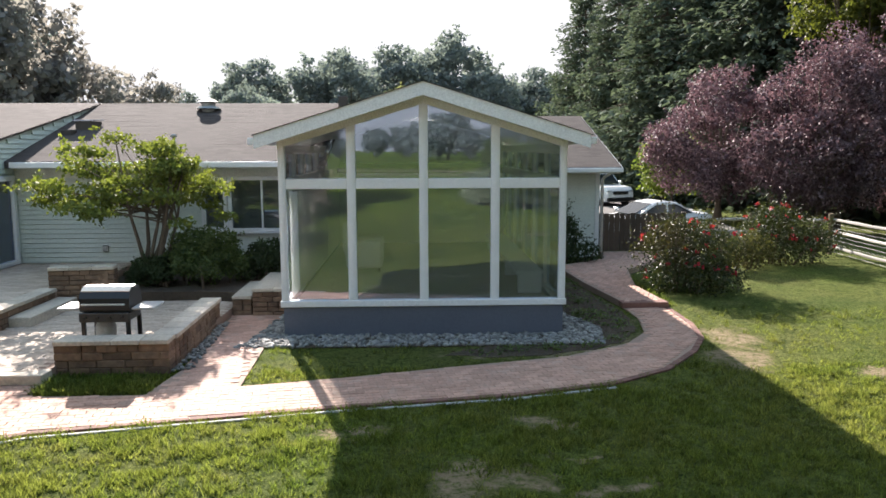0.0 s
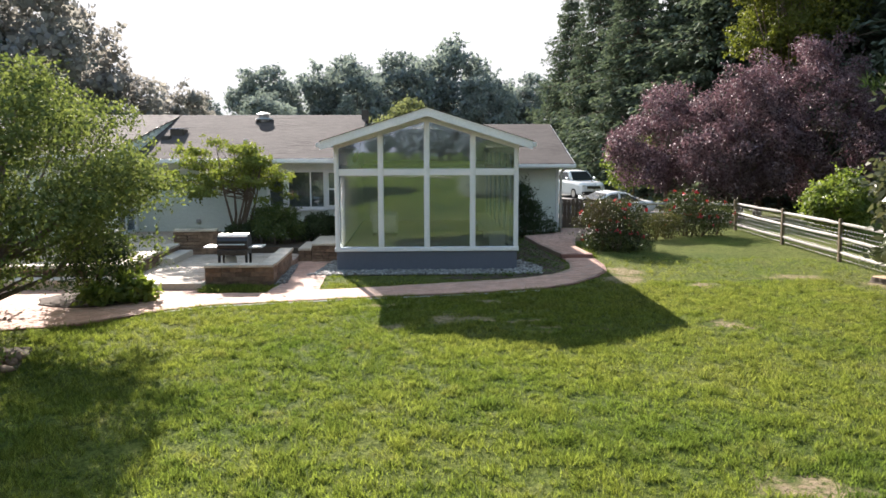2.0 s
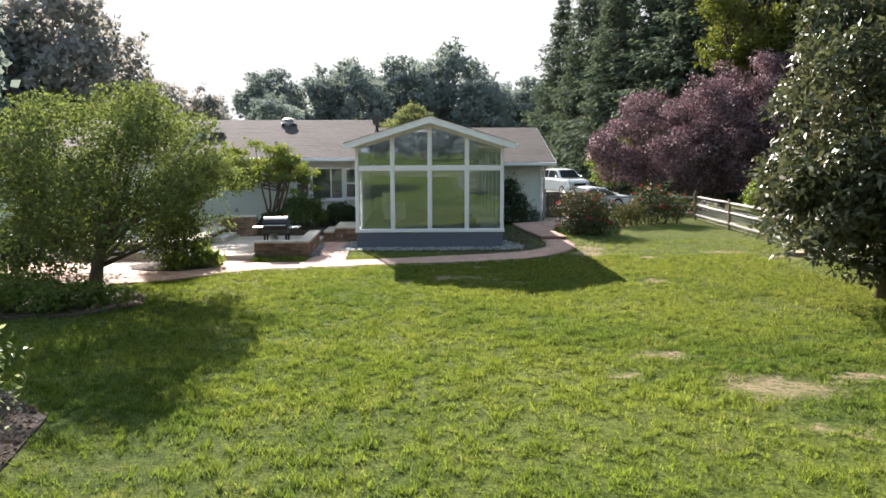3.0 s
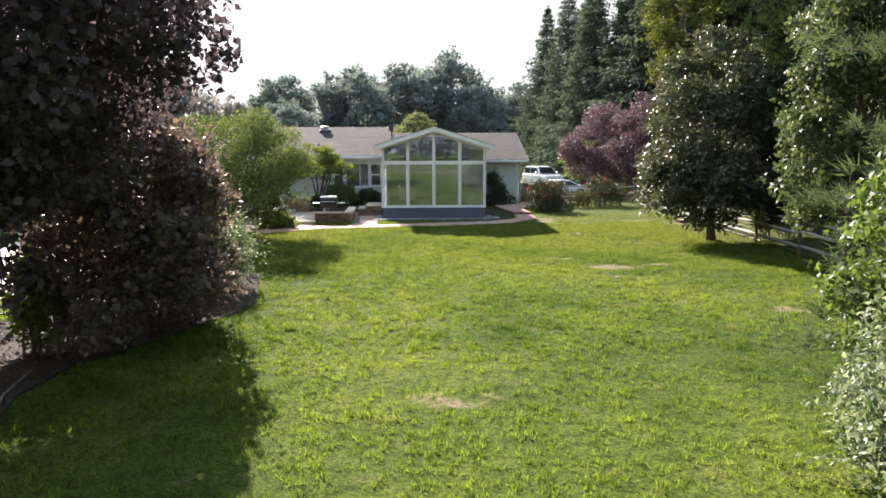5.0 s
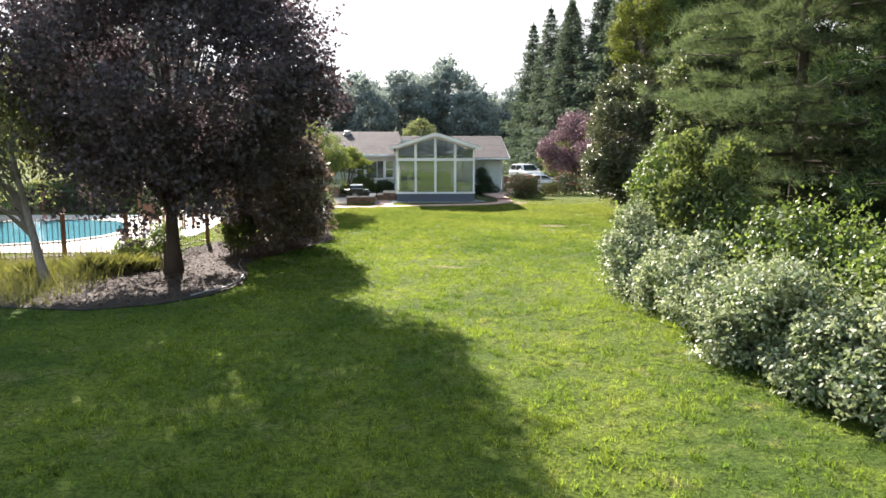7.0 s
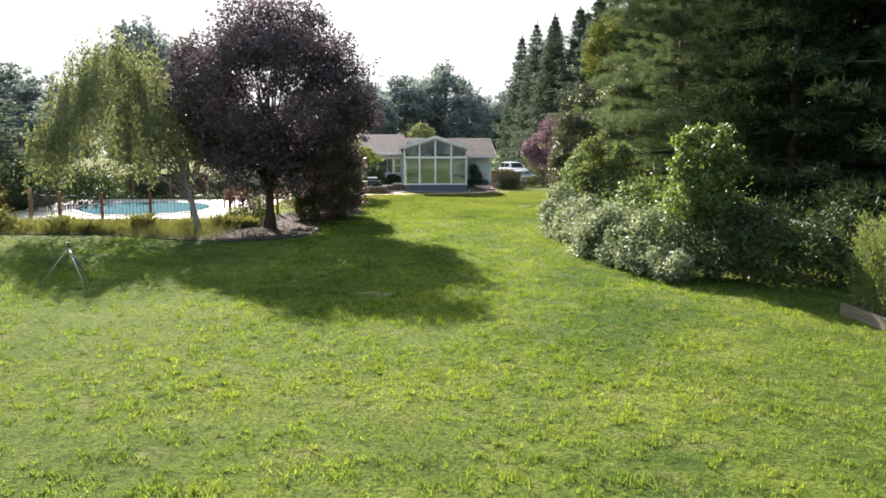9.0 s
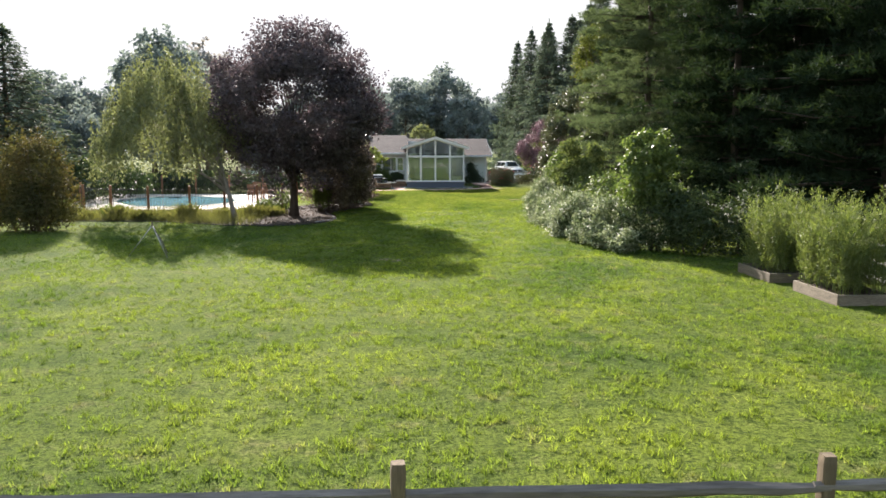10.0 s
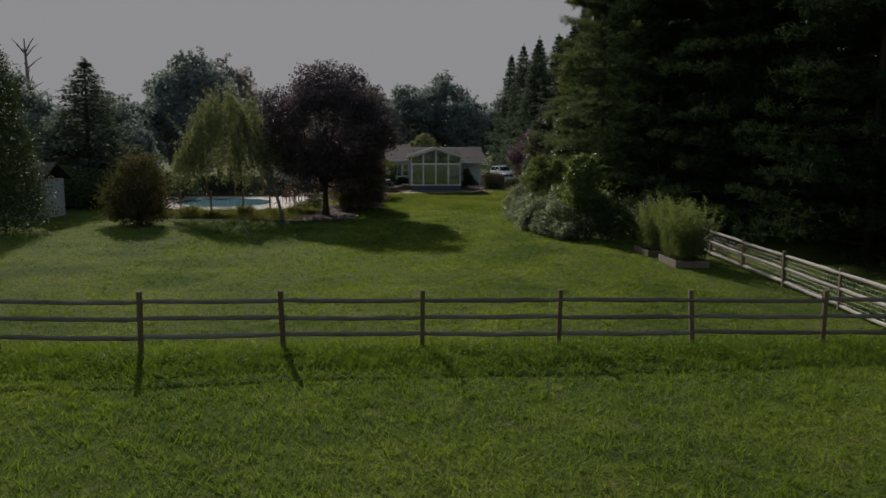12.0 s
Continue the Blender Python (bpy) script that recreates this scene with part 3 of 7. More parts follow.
def shrub(name, blobs, label, mat, n, size, seed, category="shrub", group="", aspect=0.55, shell=0.25, stems=7, droop=0.0):
    rng = np.random.default_rng(seed)
    cx, cy = np.mean([b[0] for b in blobs]), np.mean([b[1] for b in blobs])
    base = min(b[2] - b[5] for b in blobs)
    ground = max(0.0, base) if base > 0.15 else 0.0
    root = thing(name, cx, cy, ground, label, category, group)
    g = Geo()
    for i in range(stems):
        b = blobs[i % len(blobs)]
        a = 2 * math.pi * rng.random()
        p0 = (b[0] + 0.12 * math.cos(a), b[1] + 0.12 * math.sin(a), ground - 0.03)
        p2 = (b[0] + b[3] * 0.6 * math.cos(a), b[1] + b[4] * 0.6 * math.sin(a), b[2] + 0.4 * b[5])
        p1 = tuple((u + w) / 2 + (0.05 if q == 2 else 0) for q, (u, w) in enumerate(zip(p0, p2)))
        g.tube([p0, p1, p2], [0.03, 0.02, 0.008], 5)
    tagged(part("stem", g, BARK, root, smooth=True), kind="stuff")
    v = blob_leaves(rng, blobs, n, size, aspect, shell, droop)
    v[:, 2] = np.maximum(v[:, 2], ground + 0.01)
    part("foliage", cards("foliage", v, 4, mat), mat, root)
    return root


def lump_row(rng, x0, y0, x1, y1, n, r, h, spread=0.3):
    return [(x0 + (x1 - x0) * (i + 0.5) / n + rng.normal(0, spread), y0 + (y1 - y0) * (i + 0.5) / n + rng.normal(0, spread), h * rng.uniform(0.4, 0.62),
             r * rng.uniform(0.8, 1.2), r * rng.uniform(0.8, 1.2), h * rng.uniform(0.4, 0.55)) for i in range(n)]


def spruce_mesh(rng, H, R, z0, whorls, per, sprays, size, mat, droop=0.25):
    """Boughs in whorls, each hung with sprays of needles; returns trunk and crown meshes round the origin."""
    pos, nrm, along, big = [], [], [], []
    g = Geo().tube([(0, 0, -0.1), (0, 0, H * 0.5), (0, 0, H)], [R * 0.05, R * 0.03, 0.01], 8)
    for w in range(whorls):
        q = max(0.0, (w + rng.uniform(-0.25, 0.25)) / whorls)
        z = z0 + (H - z0) * q
        r = R * (1 - q) ** 0.78 * rng.uniform(0.8, 1.1) + 0.05
        for b in range(per):
            a = 2 * math.pi * (b + rng.uniform(-0.35, 0.35)) / per + w * 1.7
            rr = r * rng.uniform(0.55, 1.2)
            c, s = math.cos(a), math.sin(a)
            if b % 2 == 0 and q < 0.8:
                g.tube([(0, 0, z), (c * rr * 0.6, s * rr * 0.6, z - droop * rr * 0.4), (c * rr * 0.95, s * rr * 0.95, z - droop * rr * 0.7)], [0.05, 0.03, 0.01], 4)
            n = max(16, int(sprays * (0.35 + 0.65 * (1 - q))))
            u = rng.uniform(0.05, 1.0, n) ** 0.6
            off = rng.normal(0, 0.17, n) * rr * (0.4 + 0.6 * (1 - u)) + rng.normal(0, 0.08, n)
            pos.append(np.stack([c * rr * u - s * off, s * rr * u + c * off, z - droop * rr * u + 0.16 * rr * u ** 3 - np.abs(rng.normal(0, 0.24, n))], 1))
            along.append(np.stack([c * 0.8 + rng.normal(0, 0.5, n), s * 0.8 + rng.normal(0, 0.5, n), rng.normal(-0.5, 0.3, n)], 1))
            nrm.append(np.stack([rng.normal(0, 0.6, n), rng.normal(0, 0.6, n), np.ones(n)], 1))
            big.append(np.full(n, size * (0.45 + 0.55 * (1 - q))))
    pos.append(np.stack([np.zeros(30), np.zeros(30), rng.uniform(H - 1.0, H, 30)], 1))
    along.append(np.stack([rng.normal(0, 0.4, 30), rng.normal(0, 0.4, 30), np.ones(30)], 1))
    nrm.append(rng.normal(size=(30, 3)))
    big.append(np.full(30, 0.3))
    pos, nrm, along = np.concatenate(pos), unit(np.concatenate(nrm)), unit(np.concatenate(along))
    return g.mesh("trunk", BARK, True), cards("crown", leaf_verts(rng, pos, nrm, np.concatenate(big), 0.42, along), 4, mat)


def pine_mesh(rng, H, R, z0, whorls, per, tufts, needles, size, mat, wide=0.10):
    """Tiered boughs that carry soft tufts of long needles."""
    pos, al = [], []
    g = Geo().tube([(0, 0, -0.1), (0.1, 0, H * 0.5), (0, 0.1, H * 0.95)], [R * 0.036, R * 0.024, 0.02], 8)
    for w in range(whorls):
        q = max(0.0, (w + rng.uniform(-0.3, 0.3)) / whorls)
        z = z0 + (H - z0) * q
        r = R * (1.0 - 0.75 * q ** 1.6) * rng.uniform(0.75, 1.1)
        for b in range(per):
            a = 2 * math.pi * (b + rng.uniform(-0.4, 0.4)) / per + w * 2.1
            rr = r * rng.uniform(0.6, 1.12)
            tip = rng.uniform(-0.12, 0.16)
            z = z0 + (H - z0) * q + rng.normal(0, 0.3)
            c, s = math.cos(a), math.sin(a)
            g.tube([(0, 0, z), (c * rr * 0.5, s * rr * 0.5, z - 0.02 * rr), (c * rr * 0.9, s * rr * 0.9, z + tip * 0.6 * rr)], [0.05, 0.03, 0.01], 4)
            u = rng.uniform(0.03, 1.0, tufts) ** 0.7
            off = rng.normal(0, 0.22, tufts) * rr * (0.5 + 0.35 * (1 - u))
            p = np.stack([c * rr * u - s * off, s * rr * u + c * off, z + tip * rr * u ** 2 + rng.normal(0, 0.09, tufts)], 1)
            for _ in range(needles):
                pos.append(p + rng.normal(0, 0.05, p.shape))
                al.append(np.stack([c * 0.45 + rng.normal(0, 0.6, tufts), s * 0.45 + rng.normal(0, 0.6, tufts), rng.normal(0.4, 0.5, tufts)], 1))
    pos, al = np.concatenate(pos), unit(np.concatenate(al))
    side = unit(np.cross(al, rng.normal(size=al.shape)))
    L = (size * rng.uniform(0.7, 1.25, len(pos)))[:, None]
    v = np.stack([pos - side * L * wide * 0.5, pos + side * L * wide * 0.5, pos + al * L], 1).reshape(-1, 3)
    return g.mesh("trunk", MAPLE_BARK, True), cards("crown", v, 3, mat)


def conifer(name, meshes, label, x, y, scale=1.0, turn=0.0, group="", wide=1.0):
    root = thing(name, 0, 0, 0, label, "tree", group)
    for nm, me in zip(("trunk", "crown"), meshes):
        adopt(new(nm, me), root)
    root.matrix_basis = Matrix.Translation((x, y, 0)) @ Matrix.Rotation(turn, 4, "Z")
    root.scale = (scale * wide, scale * wide, scale)
    return root


def inside(poly, x, y):
    """Which of the points lie in the outline."""
    x, y = np.asarray(x, float), np.asarray(y, float)
    hit = np.zeros(x.shape, bool)
    for (x0, y0), (x1, y1) in zip(poly, poly[1:] + poly[:1]):
        if y0 != y1:
            hit ^= ((y0 > y) != (y1 > y)) & (x < (x1 - x0) * (y - y0) / (y1 - y0) + x0)
    return hit


# ---- outlines of the plan ----
WALK_OUTER = [(-14.0, -7.4), (-10.0, -7.3), (-7.84, -6.5), (-6.7, -6.2), (-5.45, -4.9), (-4.6, -4.42), (-3.1, -4.09), (-1.16, -3.68), (1.07, -3.32), (2.53, -2.9),
              (3.54, -2.22), (4.3, -1.25), (4.72, -0.44), (4.92, 0.6), (4.95, 2.1)]
WALK_INNER = [(4.05, 2.1), (4.08, 1.1), (3.87, 0.0), (3.36, -0.75), (2.18, -1.49), (0.39, -1.98), (-1.24, -2.47), (-2.56, -2.77), (-2.62, -1.0), (-2.75, 1.72),
              (-3.72, 1.72), (-3.60, -2.0), (-3.75, -3.1), (-5.2, -3.1), (-5.3, -2.45), (-7.3, -2.45), (-7.3, -2.05), (-14.0, -2.05)]
LOWER_WALK = WALK_OUTER + WALK_INNER
UPPER_WALK = [(4.05, 2.1), (4.95, 2.1), (4.85, 4.0), (5.3, 6.2), (7.4, 8.4), (7.5, 9.6), (5.4, 9.6), (5.2, 8.2), (3.6, 6.9), (3.75, 4.4)]
MID_PATIO = [(-7.35, -2.45), (-5.35, -2.45), (-5.3, -1.8), (-3.9, -1.7), (-3.75, 1.0), (-3.72, 2.35), (-4.6, 2.6), (-6.3, 2.5), (-7.35, 2.2)]
UPPER_PATIO = [(-13.5, -2.0), (-7.35, -2.0), (-7.35, 2.0), (-6.9, 3.4), (-6.9, 5.66), (-9.66, 5.66), (-9.66, 3.66), (-13.5, 3.66)]
MAPLE_BED = [(-4.4, -19.6), (-4.6, -20.8), (-5.5, -23.2), (-6.2, -24.6), (-6.3, -26.0), (-5.85, -27.6), (-5.7, -29.2), (-6.1, -30.5), (-7.0, -31.5), (-8.3, -32.0),
             (-10.2, -31.6), (-12.0, -30.6), (-14.0, -29.6), (-18.0, -29.3), (-20.0, -28.0), (-20.0, -26.0), (-9.0, -22.0), (-6.5, -14.5), (-5.0, -16.0)]
POOL = [(-18.9 + 0, -19.5), (-17.6, -21.2), (-15.6, -21.3), (-13.9, -20.3), (-13.0, -18.6), (-12.9, -16.4), (-13.6, -14.2), (-14.6, -12.6), (-16.4, -11.6), (-18.6, -11.5),
        (-20.4, -12.6), (-21.0, -14.6), (-20.3, -17.4)]
DECK = [(-22.6, -23.0), (-10.6, -23.0), (-9.8, -18.0), (-10.2, -9.0), (-13.0, -8.6), (-23.5, -8.6)]
HOUSE_PLAN = [(-17.0, 3.7), (-9.7, 3.7), (-9.7, 5.7), (-2.45, 5.7), (-2.45, 0.0), (2.45, 0.0), (2.45, 9.2), (5.5, 9.2), (5.5, 20.0), (-17.0, 20.0)]
STONE_RING = [(-3.1, -0.75), (3.0, -0.75), (3.15, 0.4), (2.7, 1.6), (2.4, 1.6), (2.4, 0.0), (-2.4, 0.0), (-2.4, 1.7), (-2.72, 1.7), (-2.85, 0.4)]

# ---- ground ----
g = Geo()
edges_x = [-600, -120, -40, -20, 0, 20, 40, 120, 600]
edges_y = [-600, -140, -80, -60, -40, -20, 0, 20, 60, 140, 600]
g.add([(x, y, 0) for y in edges_y for x in edges_x],
      [(j * 9 + i, j * 9 + i + 1, j * 9 + i + 10, j * 9 + i + 9) for j in range(10) for i in range(8)])
ground = single("ground", g, LAWN, "sunlit mown green lawn with bare brown patches", "lawn", kind="structure")


def paved(name, outline, top, thick, mat, label, category="paving"):
    return single(name, Geo().prism(outline, top - thick, top), mat, label, category, kind="structure")


lower_walk = paved("pavement", LOWER_WALK, 0.02, 0.06, JOINT, "curving brick garden walk with tan pavers and a dark border")
upper_walk = paved("pavement", UPPER_WALK, 0.13, 0.2, JOINT, "raised brick walk leading to the side gate")
mid_patio = paved("pavement", MID_PATIO, 0.16, 0.22, JOINT, "tan brick patio behind a low stone wall")
upper_patio = paved("pavement", UPPER_PATIO, 0.50, 0.6, JOINT, "raised brick terrace beside the sliding door")
paved("planting_bed", MAPLE_BED, 0.025, 0.05, MULCH, "curved mulch bed strewn with leaves under the trees", "garden bed")
paved("planting_bed", [(-6.9, 3.4), (-6.2, 2.55), (-4.6, 2.62), (-3.72, 2.4), (-3.4, 3.7), (-2.5, 3.7), (-2.5, 5.66), (-6.9, 5.66)], 0.34, 0.4, SOIL, "dark soil bed along the house wall", "garden bed")
paved("planting_bed", [(-9.6, -8.6), (-8.9, -10.4), (-7.2, -10.2), (-6.2, -9.2), (-6.6, -7.9), (-8.4, -7.6)], 0.05, 0.08, SOIL, "small soil bed round a garden tree", "garden bed")
paved("planting_bed", [(-7.3 + 1.15 * math.cos(k * math.pi / 9) * (1 + 0.06 * math.sin(3 * k)), -3.7 + 0.95 * math.sin(k * math.pi / 9)) for k in range(18)], 0.05, 0.08, SOIL, "round soil bed under the shrub at the patio's edge", "garden bed")
paved("pool_deck", DECK, 0.03, 0.1, CONCRETE, "sunlit pale concrete pool deck", "pool deck")
paved("road", [(6.4, 12.5), (12.0, 12.5), (16.0, 40.0), (5.0, 40.0)], 0.02, 0.05, ASPHALT, "dark asphalt driveway behind the house", "driveway")

WATER, _t, _b = shader("pool_water")
_b.inputs["Base Color"].default_value = (0.09, 0.30, 0.36, 1)
_b.inputs["Roughness"].default_value = 0.08
bumped(_t, _b, noise_node(_t, 3.0, 3), 0.25, 0.03)
g = Geo().prism(POOL, 0.02, 0.045)
pool = single("water", g, WATER, "turquoise water of a kidney-shaped swimming pool", "pool", kind="structure")
g = Geo()
for (x0, y0), (x1, y1) in zip(POOL, POOL[1:] + POOL[:1]):
    d = Vector((x1 - x0, y1 - y0)).normalized()
    n = Vector((d.y, -d.x)) * 0.16
    g.prism([(x0 - n.x, y0 - n.y), (x1 - n.x, y1 - n.y), (x1 + n.x, y1 + n.y), (x0 + n.x, y0 + n.y)], 0.03, 0.075)
single("pool_coping", g, CAP, "pale stone coping round the pool", "pool", kind="structure")

# ---- house ----
house = thing("house", -5.0, 6.0, 0, "single-storey ranch house with pale green siding and brown shingle roof", "house")


def siding(name, mat, x0, y0, x1, y1, z0, top, parent, out, row=0.115, holes=()):
    """Lapped boards along a wall from (x0, y0) to (x1, y1); top: its height at each end; out: the outward side."""
    boards = []
    L = math.hypot(x1 - x0, y1 - y0)
    ux, uy = (x1 - x0) / L, (y1 - y0) / L
    z = z0
    while z < max(top) - 0.02:
        zt = min(z + row, max(top))
        a, b = 0.0, L
        if abs(top[1] - top[0]) > 0.01:
            cut = (zt - top[0]) / (top[1] - top[0]) * L
            if top[1] > top[0]:
                a = min(max(a, cut), L)
            else:
                b = max(min(b, cut), 0)
        spans = [(a, b)]
        for s0, s1, h0, h1 in holes:
            if zt > h0 and z < h1:
                spans = [q for p, r in spans for q in ((p, min(r, s0)), (max(p, s1), r))]
        for p, r in spans:
            if r - p > 0.02:
                g = Geo()
                v = [(x0 + ux * s + out[0] * o, y0 + uy * s + out[1] * o, zz) for s in (p, r) for o, zz in ((-0.03, z), (0.026, z), (0.004, zt - 0.014), (-0.03, zt - 0.014))]
                g.add(v, [(0, 1, 2, 3), (7, 6, 5, 4), (1, 5, 6, 2), (0, 4, 5, 1), (3, 2, 6, 7), (0, 3, 7, 4)])
                boards.append(g)
        z += row
    core = Geo()
    cuts = sorted({0.0, L, *[q for h in holes for q in h[:2]]})
    for p, r in zip(cuts[:-1], cuts[1:]):
        bands = [(z0, None)]
        for s0, s1, h0, h1 in holes:
            if s0 <= (p + r) / 2 <= s1:
                bands = [(z0, h0), (h1, None)]
        for lo, hi in bands:
            t0, t1 = (top[0] + (top[1] - top[0]) * q / L - 0.004 if hi is None else hi for q in (p, r))
            v = [(x0 + ux * q + out[0] * o, y0 + uy * q + out[1] * o, zz) for o in (-0.09, -0.032) for q, zz in ((p, lo), (r, lo), (r, t1), (p, t0))]
            core.add(v, [(0, 1, 2, 3), (7, 6, 5, 4), (0, 4, 5, 1), (1, 5, 6, 2), (2, 6, 7, 3), (3, 7, 4, 0)])
    wall = part(name, core, mat, parent)
    for g in boards:
        part("siding_board", g, mat, wall)
    return wall


WINDOWS = [(-5.22, -4.78, 1.36, 2.46, True), (-4.58, -3.42, 1.32, 2.48, False), (-3.24, -2.76, 1.36, 2.46, True)]
siding("wall", SIDING, -9.7, 5.7, -2.45, 5.7, 0.3, (2.86, 2.86), house, (0, -1), holes=[(a + 9.7, b + 9.7, c, d) for a, b, c, d, _ in WINDOWS])
siding("wall", GABLE_SIDING, -9.7, 3.7, -9.7, 11.0, 0.5, (3.15, 4.55), house, (1, 0), holes=[(0.0, 1.85, 0.5, 2.62)])
siding("wall", SIDING, -17.0, 3.7, -9.7, 3.7, 0.4, (2.95, 2.95), house, (0, -1))
siding("wall", SIDING, 2.45, 9.2, 5.2, 9.2, 0.05, (2.6, 2.6), house, (0, -1))
siding("wall", SIDING, 5.2, 9.2, 5.2, 14.3, 0.05, (2.6, 4.1), house, (1, 0))
siding("wall", GABLE_SIDING, -2.3, 5.7, -2.3, 11.0, 2.7, (3.0, 4.6), house, (1, 0))
# inner shell, so that the rooms are closed
part("inner_wall", Geo().box(-9.6, -2.5, 9.0, 9.1, 0.3, 2.85).box(-9.68, -9.6, 5.8, 9.0, 0.3, 2.85).box(-2.6, -2.5, 5.8, 9.0, 0.3, 2.85), INTERIOR, house)
part("room_floor", Geo().box(-9.6, -2.5, 5.75, 9.1, 0.25, 0.5), CARPET, house)
part("room_ceiling", Geo().box(-9.6, -2.5, 5.75, 9.1, 2.7, 2.8), INTERIOR, house)
part("end_wall", Geo().box(-16.9, -9.75, 3.85, 16.4, 0.0, 3.0).box(-9.7, -2.4, 9.2, 16.4, 0.0, 2.8).box(-2.3, 5.1, 9.35, 19.4, 0.0, 2.5), GABLE_SIDING, house)


def gable_roof(x0, x1, ye, ze, yr, zr, yb, zb, t=0.14):
    g = Geo()
    g.slab((x0, ye, ze), (x1, ye, ze), (x1, yr, zr), (x0, yr, zr), t)
    g.slab((x0, yr, zr), (x1, yr, zr), (x1, yb, zb), (x0, yb, zb), t)
    roof = part("roof", g, SHINGLE, house)
    # courses: thin overlapping steps up the slope that faces the garden
    n = int(math.hypot(yr - ye, zr - ze) / 0.14)
    for i in range(n):
        a, b = i / n, (i + 1.25) / n
        ya, za, yb2, zb2 = ye + (yr - ye) * a, ze + (zr - ze) * a, ye + (yr - ye) * min(b, 1), ze + (zr - ze) * min(b, 1)
        c = Geo().add([(x0, ya, za + 0.002), (x1, ya, za + 0.002), (x1, ya, za + 0.008), (x0, ya, za + 0.008), (x1, yb2, zb2 + 0.005), (x0, yb2, zb2 + 0.005)],
              [(0, 1, 2, 3), (3, 2, 4, 5)])
        part("shingle_course", c, SHINGLE, roof)
    return roof


gable_roof(-9.67, -2.25, 5.2, 2.95, 11.0, 4.60, 16.8, 2.95)
gable_roof(-17.5, -9.655, 3.2, 3.12, 11.0, 4.615, 16.8, 3.0, 0.05)
gable_roof(-2.35, 5.75, 8.7, 2.68, 14.3, 4.33, 19.9, 2.7)
part("gutter", Geo().box(-9.5, -2.5, 5.05, 5.19, 2.80, 2.94, 0.015), FASCIA, house, "white rain gutter")
part("gutter", Geo().box(2.5, 5.77, 8.55, 8.69, 2.53, 2.66, 0.015), FASCIA, house, "white rain gutter")
part("gutter", Geo().box(-17.5, -9.56, 3.05, 3.19, 2.96, 3.10, 0.015), FASCIA, house, "white rain gutter")
part("soffit", Geo().box(-9.5, -2.5, 5.19, 5.68, 2.80, 2.84), FASCIA, house)
part("soffit", Geo().box(2.5, 5.72, 8.69, 9.18, 2.50, 2.54), FASCIA, house)
part("frieze", Geo().box(-9.68, -2.5, 5.64, 5.675, 2.56, 2.80), CREAM, house, "cream board under the eave")
part("rake_board", Geo().slab((-9.655, 3.18, 3.115), (-9.645, 3.18, 3.115), (-9.645, 11.0, 4.612), (-9.655, 11.0, 4.612), 0.045), IRON, house, "thin dark drip edge on the sloping roof end")
part("rake_board", Geo().slab((5.75, 8.66, 2.66), (5.78, 8.66, 2.66), (5.78, 14.3, 4.31), (5.75, 14.3, 4.31), 0.10), FASCIA, house)
part("corner_board", Geo().box(5.12, 5.24, 9.14, 9.26, 0.05, 2.5, 0.01), WHITE, house)
part("downspout", Geo().tube([(5.5, 8.62, 2.56), (5.32, 8.9, 2.4), (5.30, 9.1, 2.3), (5.30, 9.1, 0.2)], [0.045] * 4, 8), WHITE, house, "white downspout", smooth=True)
for x0, x1, z0, z1, hung in WINDOWS:
    w = part("window", Geo().box(x0 - 0.09, x0, 5.62, 5.74, z0 - 0.09, z1 + 0.09, 0.008).box(x1, x1 + 0.09, 5.62, 5.74, z0 - 0.09, z1 + 0.09, 0.008)
             .box(x0, x1, 5.62, 5.74, z1, z1 + 0.09, 0.008).box(x0, x1, 5.62, 5.74, z0 - 0.09, z0, 0.008), WHITE, house, "white vinyl window frame")
    part("pane", Geo().box(x0, x1, 5.685, 5.697, z0, z1), WINDOW, w).visible_shadow = False
    part("sill", Geo().box(x0 - 0.12, x1 + 0.12, 5.57, 5.66, z0 - 0.13, z0 - 0.09, 0.008), WHITE, w)
    if x1 - x0 > 1.0:
        part("stile", Geo().box(x0 + 0.70, x0 + 0.745, 5.655, 5.715, z0, z1, 0.005), WHITE, w)
    if hung:
        zc = (z0 + z1) / 2
        part("meeting_rail", Geo().box(x0, x1, 5.65, 5.72, zc - 0.025, zc + 0.025, 0.005), WHITE, w)
# sliding door in the side wall of the wing
door = part("sliding_door", Geo().box(-9.74, -9.62, 3.72, 3.84, 0.52, 2.62, 0.01).box(-9.74, -9.62, 5.43, 5.55, 0.52, 2.62, 0.01).box(-9.74, -9.62, 3.84, 5.43, 2.50, 2.62, 0.01)
            .box(-9.74, -9.62, 3.84, 5.43, 0.52, 0.62, 0.01), WHITE, house, "white framed sliding glass door")
part("stile", Geo().box(-9.72, -9.66, 4.58, 4.68, 0.62, 2.50, 0.008), WHITE, door)
part("pane", Geo().box(-9.70, -9.69, 3.84, 4.58, 0.62, 2.50), WINDOW, door)
part("pane", Geo().box(-9.71, -9.70, 4.68, 5.43, 0.62, 2.50), WINDOW, door)
